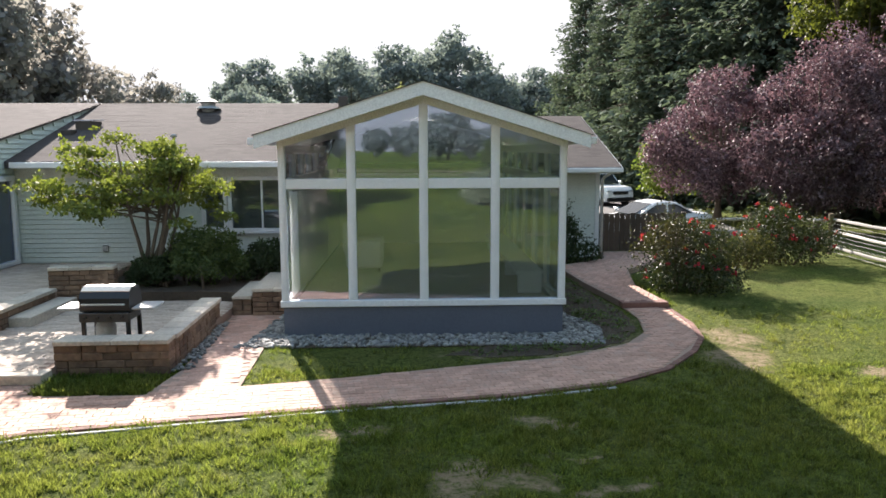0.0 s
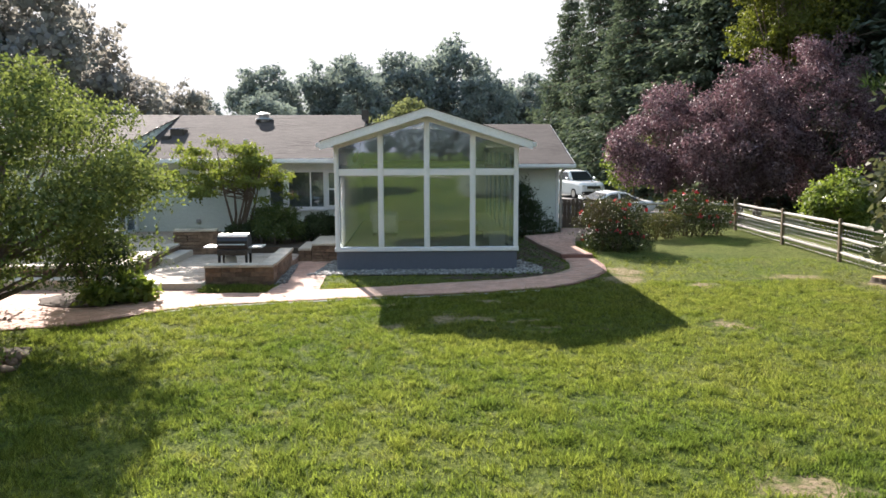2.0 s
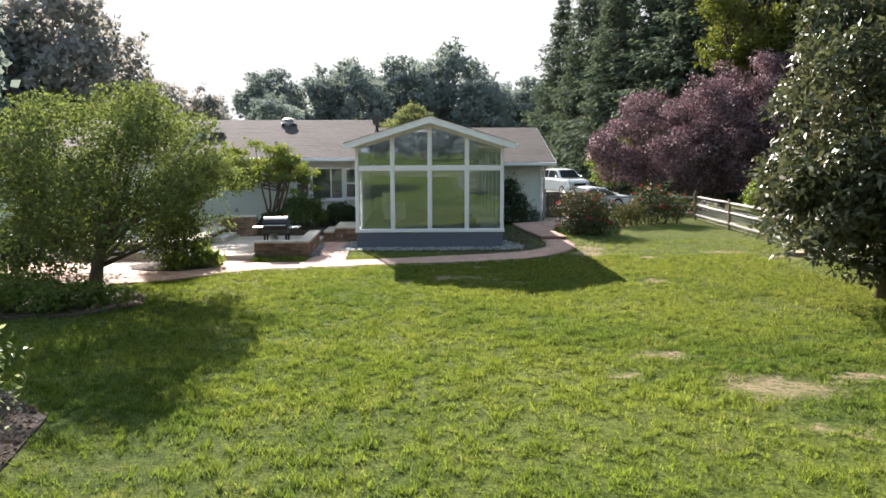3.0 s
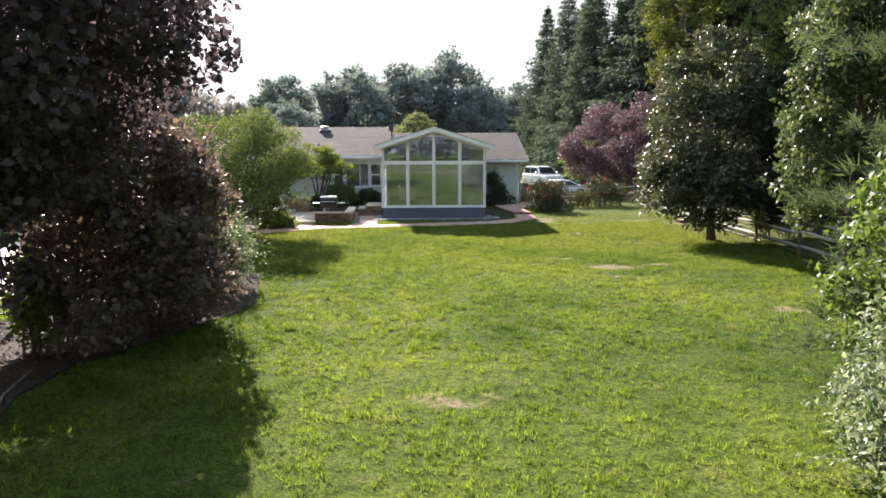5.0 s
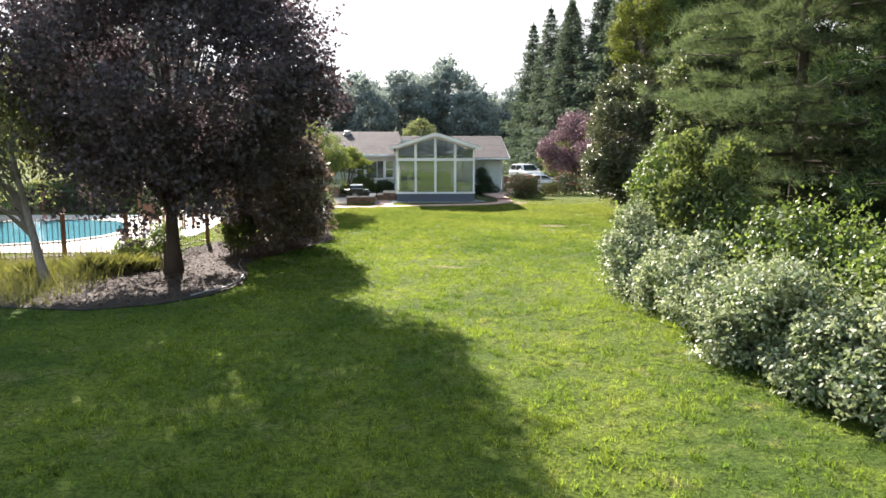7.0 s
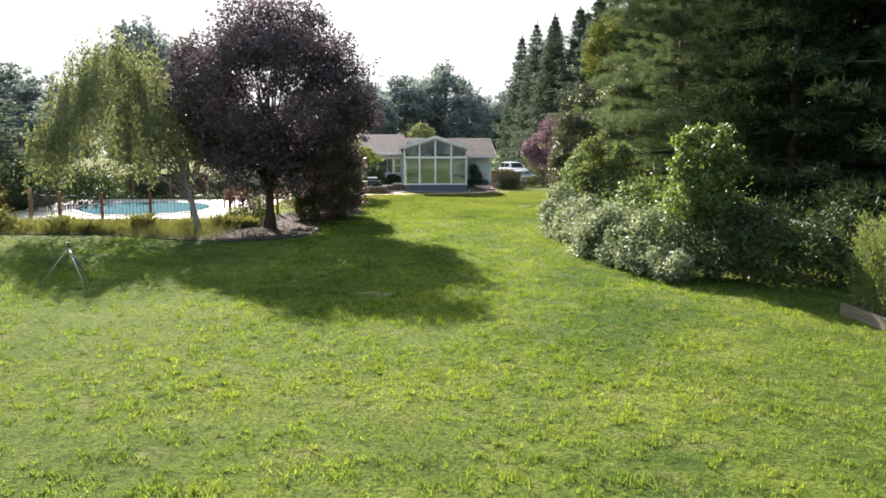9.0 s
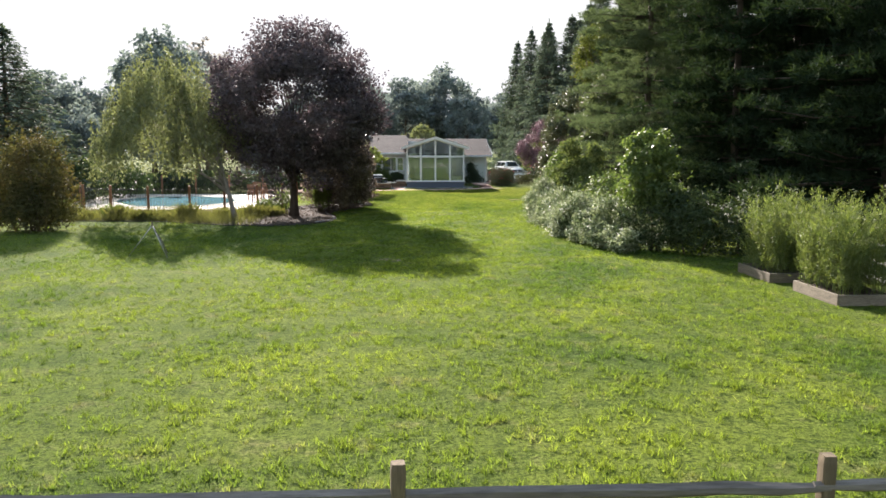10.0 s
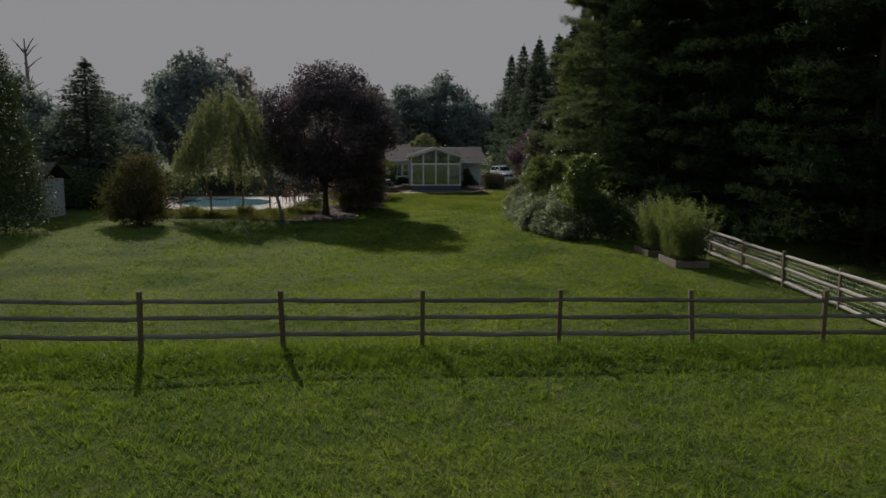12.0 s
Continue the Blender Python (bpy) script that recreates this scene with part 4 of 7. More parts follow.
# on the roof
g = Geo()
for z0, z1, r0, r1 in ((4.28, 4.42, 0.19, 0.19), (4.40, 4.46, 0.36, 0.30), (4.46, 4.60, 0.20, 0.20), (4.60, 4.68, 0.30, 0.12)):
    g.loft([[(-6.2 + r * math.cos(a), 10.1 + r * math.sin(a), z) for a in (2 * math.pi * i / 20 for i in range(20))] for r, z in ((r0, z0), (r1, z1))])
part("roof_vent", g, GALV, house, "round metal turbine vent on the roof", smooth=False)
g = Geo().box(-9.2, -8.72, 8.0, 8.6, 3.6, 3.98, 0.02)
sk = part("skylight", g, IRON, house, "dark raised skylight box")
part("glazing", Geo().slab((-9.24, 7.95, 4.01), (-8.68, 7.95, 4.01), (-8.68, 8.65, 4.04), (-9.24, 8.65, 4.04), 0.03), WINDOW, sk)
part("vent_box", Geo().box(-9.36, -9.05, 7.45, 7.75, 3.5, 3.74, 0.015), IRON, house)
part("vent_pipe", Geo().tube([(-6.15, 6.5, 3.2), (-6.15, 6.5, 3.55)], [0.04, 0.04], 10).tube([(-6.15, 6.5, 3.53), (-6.15, 6.5, 3.6)], [0.09, 0.06], 10), GALV, house, smooth=True)
# dark box added for the shaded sliver of gable end at the roof step
part("gable_shade_box", Geo().box(-2.42, -2.15, 10.3, 10.6, 4.3, 4.78, 0.02), IRON, house, "small dark box added for the shaded gable end at the roof step")

# ---- sunroom ----
sunroom = thing("sunroom", 0, 0, 0, "white-framed glass sunroom with a low gable and slate-blue base", "sunroom")
XS = [-2.45, -1.225, 0.0, 1.225, 2.45]
TAN = 0.305


def rake(x, base=3.32):
    """Underside of the gable at x."""
    return base + TAN * (2.45 - abs(x))


part("base_panel", Geo().box(-2.42, 2.42, 0.02, 0.14, 0.0, 0.53), SLATE, sunroom, "slate-blue base panel")
part("base_panel", Geo().box(-2.42, -2.30, 0.14, 9.1, 0.0, 0.53), SLATE, sunroom)
part("base_panel", Geo().box(2.30, 2.42, 0.14, 9.1, 0.0, 0.53), SLATE, sunroom)
part("floor_slab", Geo().box(-2.30, 2.30, 0.14, 9.1, 0.3, 0.50), CARPET, sunroom, "tan floor of the sunroom")
part("back_wall", Geo().box(-2.4, 2.4, 9.1, 9.2, 0.5, 4.0), INTERIOR, sunroom)
for x in XS:
    w = 0.075 if abs(x) < 2 else 0.06
    xc = x + (0.06 if x < -2 else -0.06 if x > 2 else 0)
    top = rake(xc) + 0.02
    part("post", Geo().box(xc - w, xc + w, 0.0, 0.13, 0.53, top, 0.01), WHITE, sunroom)
    part("glazing_bead", Geo().box(xc - w * 0.45, xc + w * 0.45, -0.014, 0.0, 0.66, top - 0.06, 0.004), WHITE, sunroom)
part("sill_rail", Geo().box(-2.47, 2.47, -0.025, 0.14, 0.53, 0.645, 0.012), WHITE, sunroom)
for a, b in zip(XS[:-1], XS[1:]):
    lo, hi = a + (0.12 if a < -2 else 0.075), b - (0.12 if b > 2 else 0.075)
    part("mid_rail", Geo().box(lo, hi, 0.004, 0.126, 2.56, 2.735, 0.01), WHITE, sunroom)
    pane = part("pane", Geo().box(lo, hi, 0.055, 0.067, 0.645, 2.56), GLASS, sunroom, "large clear lower pane reflecting the garden")
    up = part("pane", Geo().add([(lo, 0.055, 2.735), (hi, 0.055, 2.735), (hi, 0.055, rake(hi) - 0.06), (lo, 0.055, rake(lo) - 0.06),
                                 (lo, 0.067, 2.735), (hi, 0.067, 2.735), (hi, 0.067, rake(hi) - 0.06), (lo, 0.067, rake(lo) - 0.06)],
                                [(0, 1, 2, 3), (7, 6, 5, 4), (0, 4, 5, 1), (1, 5, 6, 2), (2, 6, 7, 3), (3, 7, 4, 0)]), GLASS, sunroom, "sloping upper gable pane")
for s in (-1, 1):
    part("rake_rail", Geo().slab((s * 2.45, -0.03, 3.405), (s * 2.45, 0.135, 3.405), (0, 0.135, rake(0) + 0.085), (0, -0.03, rake(0) + 0.085), 0.165), CREAM, sunroom, "cream sloping top rail")
    part("fascia", Geo().slab((s * 2.77, -0.34, 3.46), (s * 2.77, -0.305, 3.46), (0, -0.305, 4.325), (0, -0.34, 4.325), 0.22), FASCIA, sunroom, "white sloping fascia board")
    part("roof_panel", Geo().slab((s * 2.77, -0.305, 3.445), (s * 2.77, 10.6, 3.445), (0, 10.6, 4.31), (0, -0.305, 4.31), 0.13), FASCIA, sunroom)
    part("shingles", Geo().slab((s * 2.80, -0.36, 3.463), (s * 2.80, 10.6, 3.463), (0, 10.6, 4.337), (0, -0.36, 4.337), 0.012), SHINGLE, sunroom, "brown shingle covering")
    part("eave_gutter", Geo().box(min(s * 2.775, s * 2.88), max(s * 2.775, s * 2.88), -0.30, 5.0 if s < 0 else 8.6, 3.30, 3.42, 0.015), FASCIA, sunroom)
    end = 5.6 if s < 0 else 9.1
    xa, xb = (-2.45, -2.33) if s < 0 else (2.33, 2.45)
    part("side_sill", Geo().box(xa, xb, 0.14, end, 0.53, 0.645, 0.01), WHITE, sunroom)
    part("side_rail", Geo().box(xa, xb, 0.14, end, 2.56, 2.735, 0.01), WHITE, sunroom)
    part("side_plate", Geo().box(xa, xb, 0.14, 9.1, 3.14, 3.30, 0.01), WHITE, sunroom)
    n = 5 if s < 0 else 6
    for i in range(n + 1):
        y = 0.14 + (end - 0.14) * i / n
        if i:
            part("side_post", Geo().box(xa, xb, y - 0.12, y, 0.645, 3.14, 0.008), WHITE, sunroom)
            y0 = 0.14 + (end - 0.14) * (i - 1) / n
            for z0, z1 in ((0.645, 2.56), (2.735, 3.14)):
                p = part("side_pane", Geo().box((xa + xb) / 2 - 0.006, (xa + xb) / 2 + 0.006, y0, y - 0.12, z0, z1), GLASS, sunroom)
                p.visible_shadow = s > 0
    if s < 0:
        part("side_wall", Geo().box(xa, xb, 5.6, 9.1, 0.5, 3.14), INTERIOR, sunroom)

# ---- white sofa behind the house window ----
sofa = thing("sofa", -3.9, 6.6, 0.5, "white cushioned sofa seen through the house window", "sofa")
part("base", Geo().box(-4.45, -3.0, 6.2, 7.0, 0.56, 0.98, 0.04), FABRIC, sofa)
part("backrest", Geo().box(-4.45, -3.0, 6.15, 6.4, 0.98, 1.5, 0.07), FABRIC, sofa)
for x in (-4.47, -3.2):
    part("armrest", Geo().box(x, x + 0.24, 6.15, 7.0, 0.56, 1.62, 0.07), FABRIC, sofa)
for x, y in ((-4.35, 6.3), (-3.1, 6.3), (-4.35, 6.9), (-3.1, 6.9)):
    part("leg", Geo().box(x - 0.03, x + 0.03, y - 0.03, y + 0.03, 0.5, 0.57, 0.005), GATE_WOOD, sofa)

# ---- armchair in the sunroom ----
CX, CY = -1.3, 4.3
chair = thing("armchair", CX, CY, 0.5, "off-white slipcovered armchair inside the glass room", "armchair")
part("seat", Geo().box(CX - 0.38, CX + 0.38, CY - 0.4, CY + 0.4, 0.62, 1.0, 0.05), FABRIC, chair)
part("backrest", Geo().box(CX - 0.46, CX - 0.2, CY - 0.42, CY + 0.42, 0.9, 1.66, 0.08), FABRIC, chair)
for y in (CY - 0.5, CY + 0.33):
    part("armrest", Geo().box(CX - 0.4, CX + 0.42, y, y + 0.17, 0.6, 1.22, 0.05), FABRIC, chair)
for x, y in ((-0.34, -0.36), (0.34, -0.36), (-0.34, 0.36), (0.34, 0.36)):
    part("leg", Geo().tube([(CX + x, CY + y, 0.5), (CX + x, CY + y, 0.64)], [0.025, 0.03], 8), GATE_WOOD, chair)
bench = thing("window_seat", 2.0, 4.0, 0.5, "low pale bench along the glass side wall", "bench")
part("seat", Geo().box(1.75, 2.28, 1.2, 7.5, 0.86, 0.93, 0.015), WHITE, bench)
for y in (1.25, 3.3, 5.3, 7.3):
    part("support", Geo().box(1.8, 2.25, y, y + 0.12, 0.5, 0.86, 0.01), WHITE, bench)

blinds = thing("vertical_blinds", -2.28, 2.8, 0.66, "pale vertical blinds half open along the glass wall", "blinds")
part("head_rail", Geo().box(-2.32, -2.24, 0.2, 5.5, 2.50, 2.55, 0.006), WHITE, blinds)
slat = Geo().box(-0.045, 0.045, -0.0015, 0.0015, 0.0, 1.82).mesh("slat", FABRIC)
for i in range(45):
    ob = new("slat", slat)
    ob.matrix_basis = pose(-2.28, 0.165 + 0.118 * i, 0.67, 0, 0, -62 if i < 7 else 52)
    adopt(ob, blinds)

# ---- stone walls ----
rng = np.random.default_rng(21)
BLOCKS = {}


def block_mesh(L, D, H):
    key = (round(L, 2), round(D, 2), round(H, 2))
    if key not in BLOCKS:
        BLOCKS[key] = Geo().box(-key[0] / 2, key[0] / 2, -key[1] / 2, key[1] / 2, 0, key[2], 0.012).mesh("stone", STONE)
    return BLOCKS[key]


def stone_wall(root, x0, y0, x1, y1, z0, z1, depth, cap=0.07, over=0.035):
    """Courses of split blocks under cap stones, along a line."""
    L = math.hypot(x1 - x0, y1 - y0)
    ang = math.atan2(y1 - y0, x1 - x0)
    rows = max(1, round((z1 - cap - z0) / 0.105))
    h = (z1 - cap - z0) / rows
    for r in range(rows):
        s = 0.0
        while s < L - 0.01:
            w = min(float(rng.choice([0.2, 0.3, 0.4])), L - s)
            if L - s - w < 0.12:
                w = L - s
            ob = new("stone", block_mesh(w - 0.008, depth + rng.choice([0.0, 0.0, 0.02]), h - 0.006))
            ob.matrix_basis = pose(x0 + math.cos(ang) * (s + w / 2), y0 + math.sin(ang) * (s + w / 2), z0 + r * h, 0, 0, math.degrees(ang))
            adopt(ob, root)
            s += w
    s, n = 0.0, max(1, round(L / 0.42))
    for i in range(n):
        w = L / n
        key = ("cap", round(w, 2), depth)
        if key not in BLOCKS:
            BLOCKS[key] = Geo().box(-w / 2 + 0.003, w / 2 - 0.003, -depth / 2 - over, depth / 2 + over, 0, cap, 0.01).mesh("cap_stone", CAP)
        ob = new("cap_stone", BLOCKS[key])
        ob.matrix_basis = pose(x0 + math.cos(ang) * (i + 0.5) * w, y0 + math.sin(ang) * (i + 0.5) * w, z1 - cap, 0, 0, math.degrees(ang))
        adopt(ob, root)


seat_wall = thing("seat_wall", -4.6, -2.0, 0, "low tan stone seat wall with pale cap stones round the patio", "wall")
part("core", Geo().box(-5.26, -3.82, -2.08, -1.86, 0.0, 0.43).box(-3.99, -3.83, -1.86, 0.95, 0.0, 0.43), STONE, seat_wall)
stone_wall(seat_wall, -5.36, -1.98, -3.72, -1.94, 0.0, 0.52, 0.30)
stone_wall(seat_wall, -3.88, -1.76, -3.92, 1.02, 0.0, 0.52, 0.30)
back_wall = thing("garden_wall", -6.8, 2.4, 0.3, "low stone retaining wall at the planting bed", "wall")
part("core", Geo().box(-7.35, -6.3, 2.32, 2.52, 0.2, 0.82), STONE, back_wall)
stone_wall(back_wall, -7.45, 2.36, -6.2, 2.50, 0.16, 0.92, 0.30)
pier = thing("stepped_pier", -3.1, 2.4, 0, "two-tier tan stone pier with pale caps beside the sunroom", "wall")
part("core", Geo().box(-3.26, -2.55, 1.85, 3.5, 0.0, 0.48).box(-3.62, -3.26, 1.9, 3.3, 0.0, 0.33), STONE, pier)
stone_wall(pier, -3.32, 1.82, -2.52, 1.82, 0.0, 0.56, 0.26)
stone_wall(pier, -3.72, 1.86, -3.34, 1.86, 0.0, 0.41, 0.24)
part("top_slab", Geo().box(-3.34, -2.5, 1.96, 3.65, 0.47, 0.555, 0.012), CAP, pier)
part("top_slab", Geo().box(-3.72, -3.345, 1.99, 3.4, 0.32, 0.405, 0.012), CAP, pier)
terrace_edge = thing("terrace_step", -7.3, 0.2, 0.1, "wide tan stone steps up to the terrace", "steps")
stone_wall(terrace_edge, -7.38, -2.0, -7.38, 2.1, 0.02, 0.53, 0.26)
stone_wall(terrace_edge, -13.4, -1.98, -7.5, -1.98, 0.02, 0.53, 0.26)
part("tread", Geo().box(-13.4, -7.55, -2.62, -2.14, 0.02, 0.265, 0.012), CAP, terrace_edge)
part("tread", Geo().box(-7.25, -6.85, 0.3, 2.15, 0.16, 0.34, 0.012), CAP, terrace_edge)
part("tread", Geo().box(-7.35, -5.3, -2.62, -2.3, 0.02, 0.165, 0.012), CAP, terrace_edge)
part("tread", Geo().box(4.02, 4.97, 2.0, 2.3, 0.02, 0.135, 0.01), EDGING, upper_walk)

# ---- grill ----
grill = thing("gas_grill", -4.6, -1.25, 0.16, "black gas grill with a curved lid and side shelves", "grill")
GX, GY = -4.80, -1.35
prof = [(-0.25, 0.83), (-0.27, 0.92), (-0.26, 1.03), (-0.20, 1.13), (-0.10, 1.185), (0.06, 1.19), (0.17, 1.15), (0.24, 1.06), (0.26, 0.94), (0.25, 0.83)]
part("lid", Geo().loft([[(GX + s, GY + y, z) for y, z in prof] for s in (-0.37, -0.36, 0.36, 0.37)]), BLACK, grill)
# steel strip added for the sky's reflection along the top of the black lid
part("lid_gleam", Geo().loft([[(GX + s, GY + y * 1.02, z + 0.006) for y, z in prof[3:7]] + [(GX + s, GY + y, z - 0.03) for y, z in prof[6:2:-1]] for s in (-0.36, 0.36)]), STEEL, grill, "bright strip for the sky's gleam on the lid")
part("lid_handle", Geo().tube([(GX - 0.32, GY - 0.32, 0.95), (GX + 0.32, GY - 0.32, 0.95)], [0.014, 0.014], 8), STEEL, grill)
part("firebox", Geo().box(GX - 0.36, GX + 0.36, GY - 0.25, GY + 0.25, 0.68, 0.82, 0.02), BLACK, grill)
panel = part("control_panel", Geo().box(GX - 0.37, GX + 0.37, GY - 0.31, GY - 0.255, 0.68, 0.82, 0.01), IRON, grill)
for i in range(4):
    part("knob", Geo().tube([(GX - 0.27 + 0.18 * i, GY - 0.31, 0.75), (GX - 0.27 + 0.18 * i, GY - 0.345, 0.75)], [0.028, 0.024], 10), BLACK, panel)
for s in (-1, 1):
    part("side_shelf", Geo().box(min(GX + s * 0.39, GX + s * 0.72), max(GX + s * 0.39, GX + s * 0.72), GY - 0.25, GY + 0.25, 0.85, 0.89, 0.012), SHELF, grill, "pale grey side shelf")
    for y in (-0.24, 0.22):
        part("leg", Geo().box(GX + s * 0.33 - 0.03, GX + s * 0.33 + 0.03, GY + y - 0.025, GY + y + 0.025, 0.2, 0.70, 0.005), BLACK, grill)
    part("wheel", Geo().tube([(GX + s * 0.33 - 0.02, GY + 0.2, 0.235), (GX + s * 0.33 + 0.02, GY + 0.2, 0.235)], [0.075, 0.075], 14), RUBBER, grill)
part("bottom_shelf", Geo().box(GX - 0.38, GX + 0.38, GY - 0.24, GY + 0.24, 0.30, 0.33, 0.005), IRON, grill)
tank = thing("gas_tank", GX - 0.12, GY + 0.05, 0.33, "white propane tank under the grill", "gas tank")
rr = [(0.10, 0.33), (0.135, 0.37), (0.15, 0.43), (0.15, 0.55), (0.12, 0.62), (0.05, 0.65)]
part("cylinder", Geo().loft([[(GX - 0.12 + r * math.cos(a), GY + 0.05 + r * math.sin(a), z) for a in (2 * math.pi * i / 16 for i in range(16))] for r, z in rr]), TANKWHITE, tank, smooth=True)
part("collar", Geo().loft([[(GX - 0.12 + 0.09 * math.cos(a), GY + 0.05 + 0.09 * math.sin(a), z) for a in (2 * math.pi * i / 14 for i in range(14))] for z in (0.63, 0.72)]), TANKWHITE, tank)

# ---- pebbles ----


def pebbles(outline, n, seed, label, z=0.02, size=(0.03, 0.075), mat=PEBBLE):
    rng = np.random.default_rng(seed)
    xs, ys = [p[0] for p in outline], [p[1] for p in outline]
    base = bmesh.new()
    bmesh.ops.create_icosphere(base, subdivisions=1, radius=1)
    bv = np.array([v.co[:] for v in base.verts])
    bf = np.array([[v.index for v in f.verts] for f in base.faces])
    base.free()
    px = rng.uniform(min(xs), max(xs), n * 3)
    py = rng.uniform(min(ys), max(ys), n * 3)
    ok = inside(outline, px, py)
    px, py = px[ok][:n], py[ok][:n]
    out = []
    for x, y in zip(px, py):
        s = rng.uniform(*size)
        a = rng.uniform(0, 6.28)
        v = bv * (s * rng.uniform(0.8, 1.4), s * rng.uniform(0.6, 1.0), s * rng.uniform(0.45, 0.7)) * (1 + 0.12 * rng.normal(size=bv.shape))
        c, si = math.cos(a), math.sin(a)
        v = np.stack([v[:, 0] * c - v[:, 1] * si + x, v[:, 0] * si + v[:, 1] * c + y, v[:, 2] + z + s * 0.3], 1)
        out.append(v)
    k = len(bv)
    me = bpy.data.meshes.new("pebbles")
    me.from_pydata(np.concatenate(out).tolist(), [], np.concatenate([bf + i * k for i in range(len(out))]).tolist())
    me.materials.append(mat)
    me.polygons.foreach_set("use_smooth", [True] * len(me.polygons))
    return single("pebbles", me, mat, label, "pebbles", kind="stuff")


paved("pebble_strip", STONE_RING, 0.012, 0.03, SOIL, "soil under the river stones", "garden bed")
THIN_SOIL = surface("thin_dry_soil", (0.043, 0.030, 0.020), (0.093, 0.067, 0.043), 1.9, 16, 1.0, 1.0, 0.03, dirt=(0.028, 0.037, 0.010))
SOIL_PLOT = [(1.0, -1.45), (1.9, -1.36), (2.75, -1.05), (3.35, -0.55), (3.74, 0.1), (3.93, 1.1), (3.9, 2.0), (3.75, 3.4), (3.65, 5.0), (3.5, 6.6), (2.55, 6.8), (2.55, 2.6), (2.7, 1.6), (3.15, 0.4), (3.02, -0.76), (1.3, -0.76), (0.6, -1.0), (0.3, -1.3)]
_r = random.Random(77)
SOIL_PLOT = [(x0 + (x1 - x0) * k / 5 + (_r.uniform(-0.05, 0.05) if k else 0), y0 + (y1 - y0) * k / 5 + (_r.uniform(-0.05, 0.05) if k else 0))
             for (x0, y0), (x1, y1) in zip(SOIL_PLOT, SOIL_PLOT[1:] + SOIL_PLOT[:1]) for k in range(5)]
paved("bare_soil", SOIL_PLOT, 0.008, 0.03, THIN_SOIL, "thin dry soil showing between the stones and the walk", "soil")
pebbles(STONE_RING, 2400, 31, "grey and white river stones round the sunroom base", 0.015, (0.022, 0.062))
pebbles([(-3.70, -2.1), (-3.45, -1.9), (-3.62, 1.0), (-3.74, 1.0)], 190, 32, "grey river stones along the seat wall", 0.03, (0.025, 0.05))
pebbles([(-7.1, -9.9), (-6.2, -9.3), (-6.3, -8.6), (-7.0, -8.3)], 60, 33, "rough brown stones edging a small bed", 0.05, (0.05, 0.12), STONE)

# ---- split-rail fences ----


def rail_mesh(seed, L, mat):
    rng = np.random.default_rng(seed)
    rings = []
    for i in range(9):
        q = i / 8
        end = min(q, 1 - q) * 8
        w, h = 0.045 * (0.6 + 0.4 * min(1, end)), 0.047 * (0.6 + 0.4 * min(1, end))
        dy, dz = rng.normal(0, 0.005), rng.normal(0, 0.005) - 0.01 * math.sin(math.pi * q)
        rings.append([(L * (q - 0.5), dy + w * math.cos(a) * rng.uniform(0.85, 1.1), dz + h * math.sin(a) * rng.uniform(0.9, 1.1)) for a in (0.3, 1.5, 2.7, 3.6, 4.7, 5.8)])
    return Geo().loft(rings).mesh("rail", mat)


RAILS = {mat.name: [rail_mesh(40 + i, 1.0, mat) for i in range(5)] for mat in (FENCE_WOOD, SIDE_WOOD)}


def post_mesh(seed, h):
    rng = np.random.default_rng(seed)
    rings = []
    for q in (0, 0.25, 0.5, 0.75, 0.97, 1.0):
        s = 0.047 * (0.9 if q == 1.0 else 1.0)
        rings.append([(s * a * rng.uniform(0.9, 1.08), s * b * rng.uniform(0.9, 1.08), -0.3 + (h + 0.3) * q) for a, b in ((-1, -0.8), (-0.8, -1), (0.8, -1), (1, -0.8), (1, 0.8), (0.8, 1), (-0.8, 1), (-1, 0.8))])
    return Geo().loft(rings).mesh("post", POST_WOOD)


POSTS = [post_mesh(60 + i, 1.24) for i in range(4)]


def rail_fence(points, label, heights=(0.33, 0.68, 1.03), seed=1, wire=False, group="", lift=None, wood=FENCE_WOOD):
    rng = np.random.default_rng(seed)
    root = thing("split_rail_fence", points[0][0], points[0][1], 0, label, "fence", group)
    for i, (x, y) in enumerate(points):
        ob = new("post", POSTS[i % 4])
        ob.matrix_basis = pose(x, y, lift[i] if lift else 0, rng.normal(0, 1.0), rng.normal(0, 1.6), rng.uniform(-8, 8))
        adopt(ob, root)
    for i, ((x0, y0), (x1, y1)) in enumerate(zip(points[:-1], points[1:])):
        z0, z1 = lift[i:i + 2] if lift else (0.0, 0.0)
        L, a = math.hypot(x1 - x0, y1 - y0), math.degrees(math.atan2(y1 - y0, x1 - x0))
        for z in heights:
            ob = new("rail", RAILS[wood.name][rng.integers(5)])
            ob.matrix_basis = pose((x0 + x1) / 2, (y0 + y1) / 2, z + (z0 + z1) / 2 + rng.normal(0, 0.012), 0, rng.normal(0, 0.25) - math.degrees(math.atan2(z1 - z0, L)), a) @ Matrix.Diagonal((L + 0.16, 1, 1, 1))
            adopt(ob, root)
        if wire:
            g = Geo()
            n = 8
            for k in range(n):
                z = 0.1 + k * 0.12
                g.tube([(x0, y0 + 0.07, z), (x1, y1 + 0.07, z)], [0.004, 0.004], 3)
            m = int(L / 0.16)
            for k in range(m):
                x, y = x0 + (x1 - x0) * k / m, y0 + (y1 - y0) * k / m + 0.07
                g.tube([(x, y, 0.06), (x, y, 0.98)], [0.003, 0.003], 3)
            part("wire_mesh", g, GALV, root, "thin wire mesh")
    return root


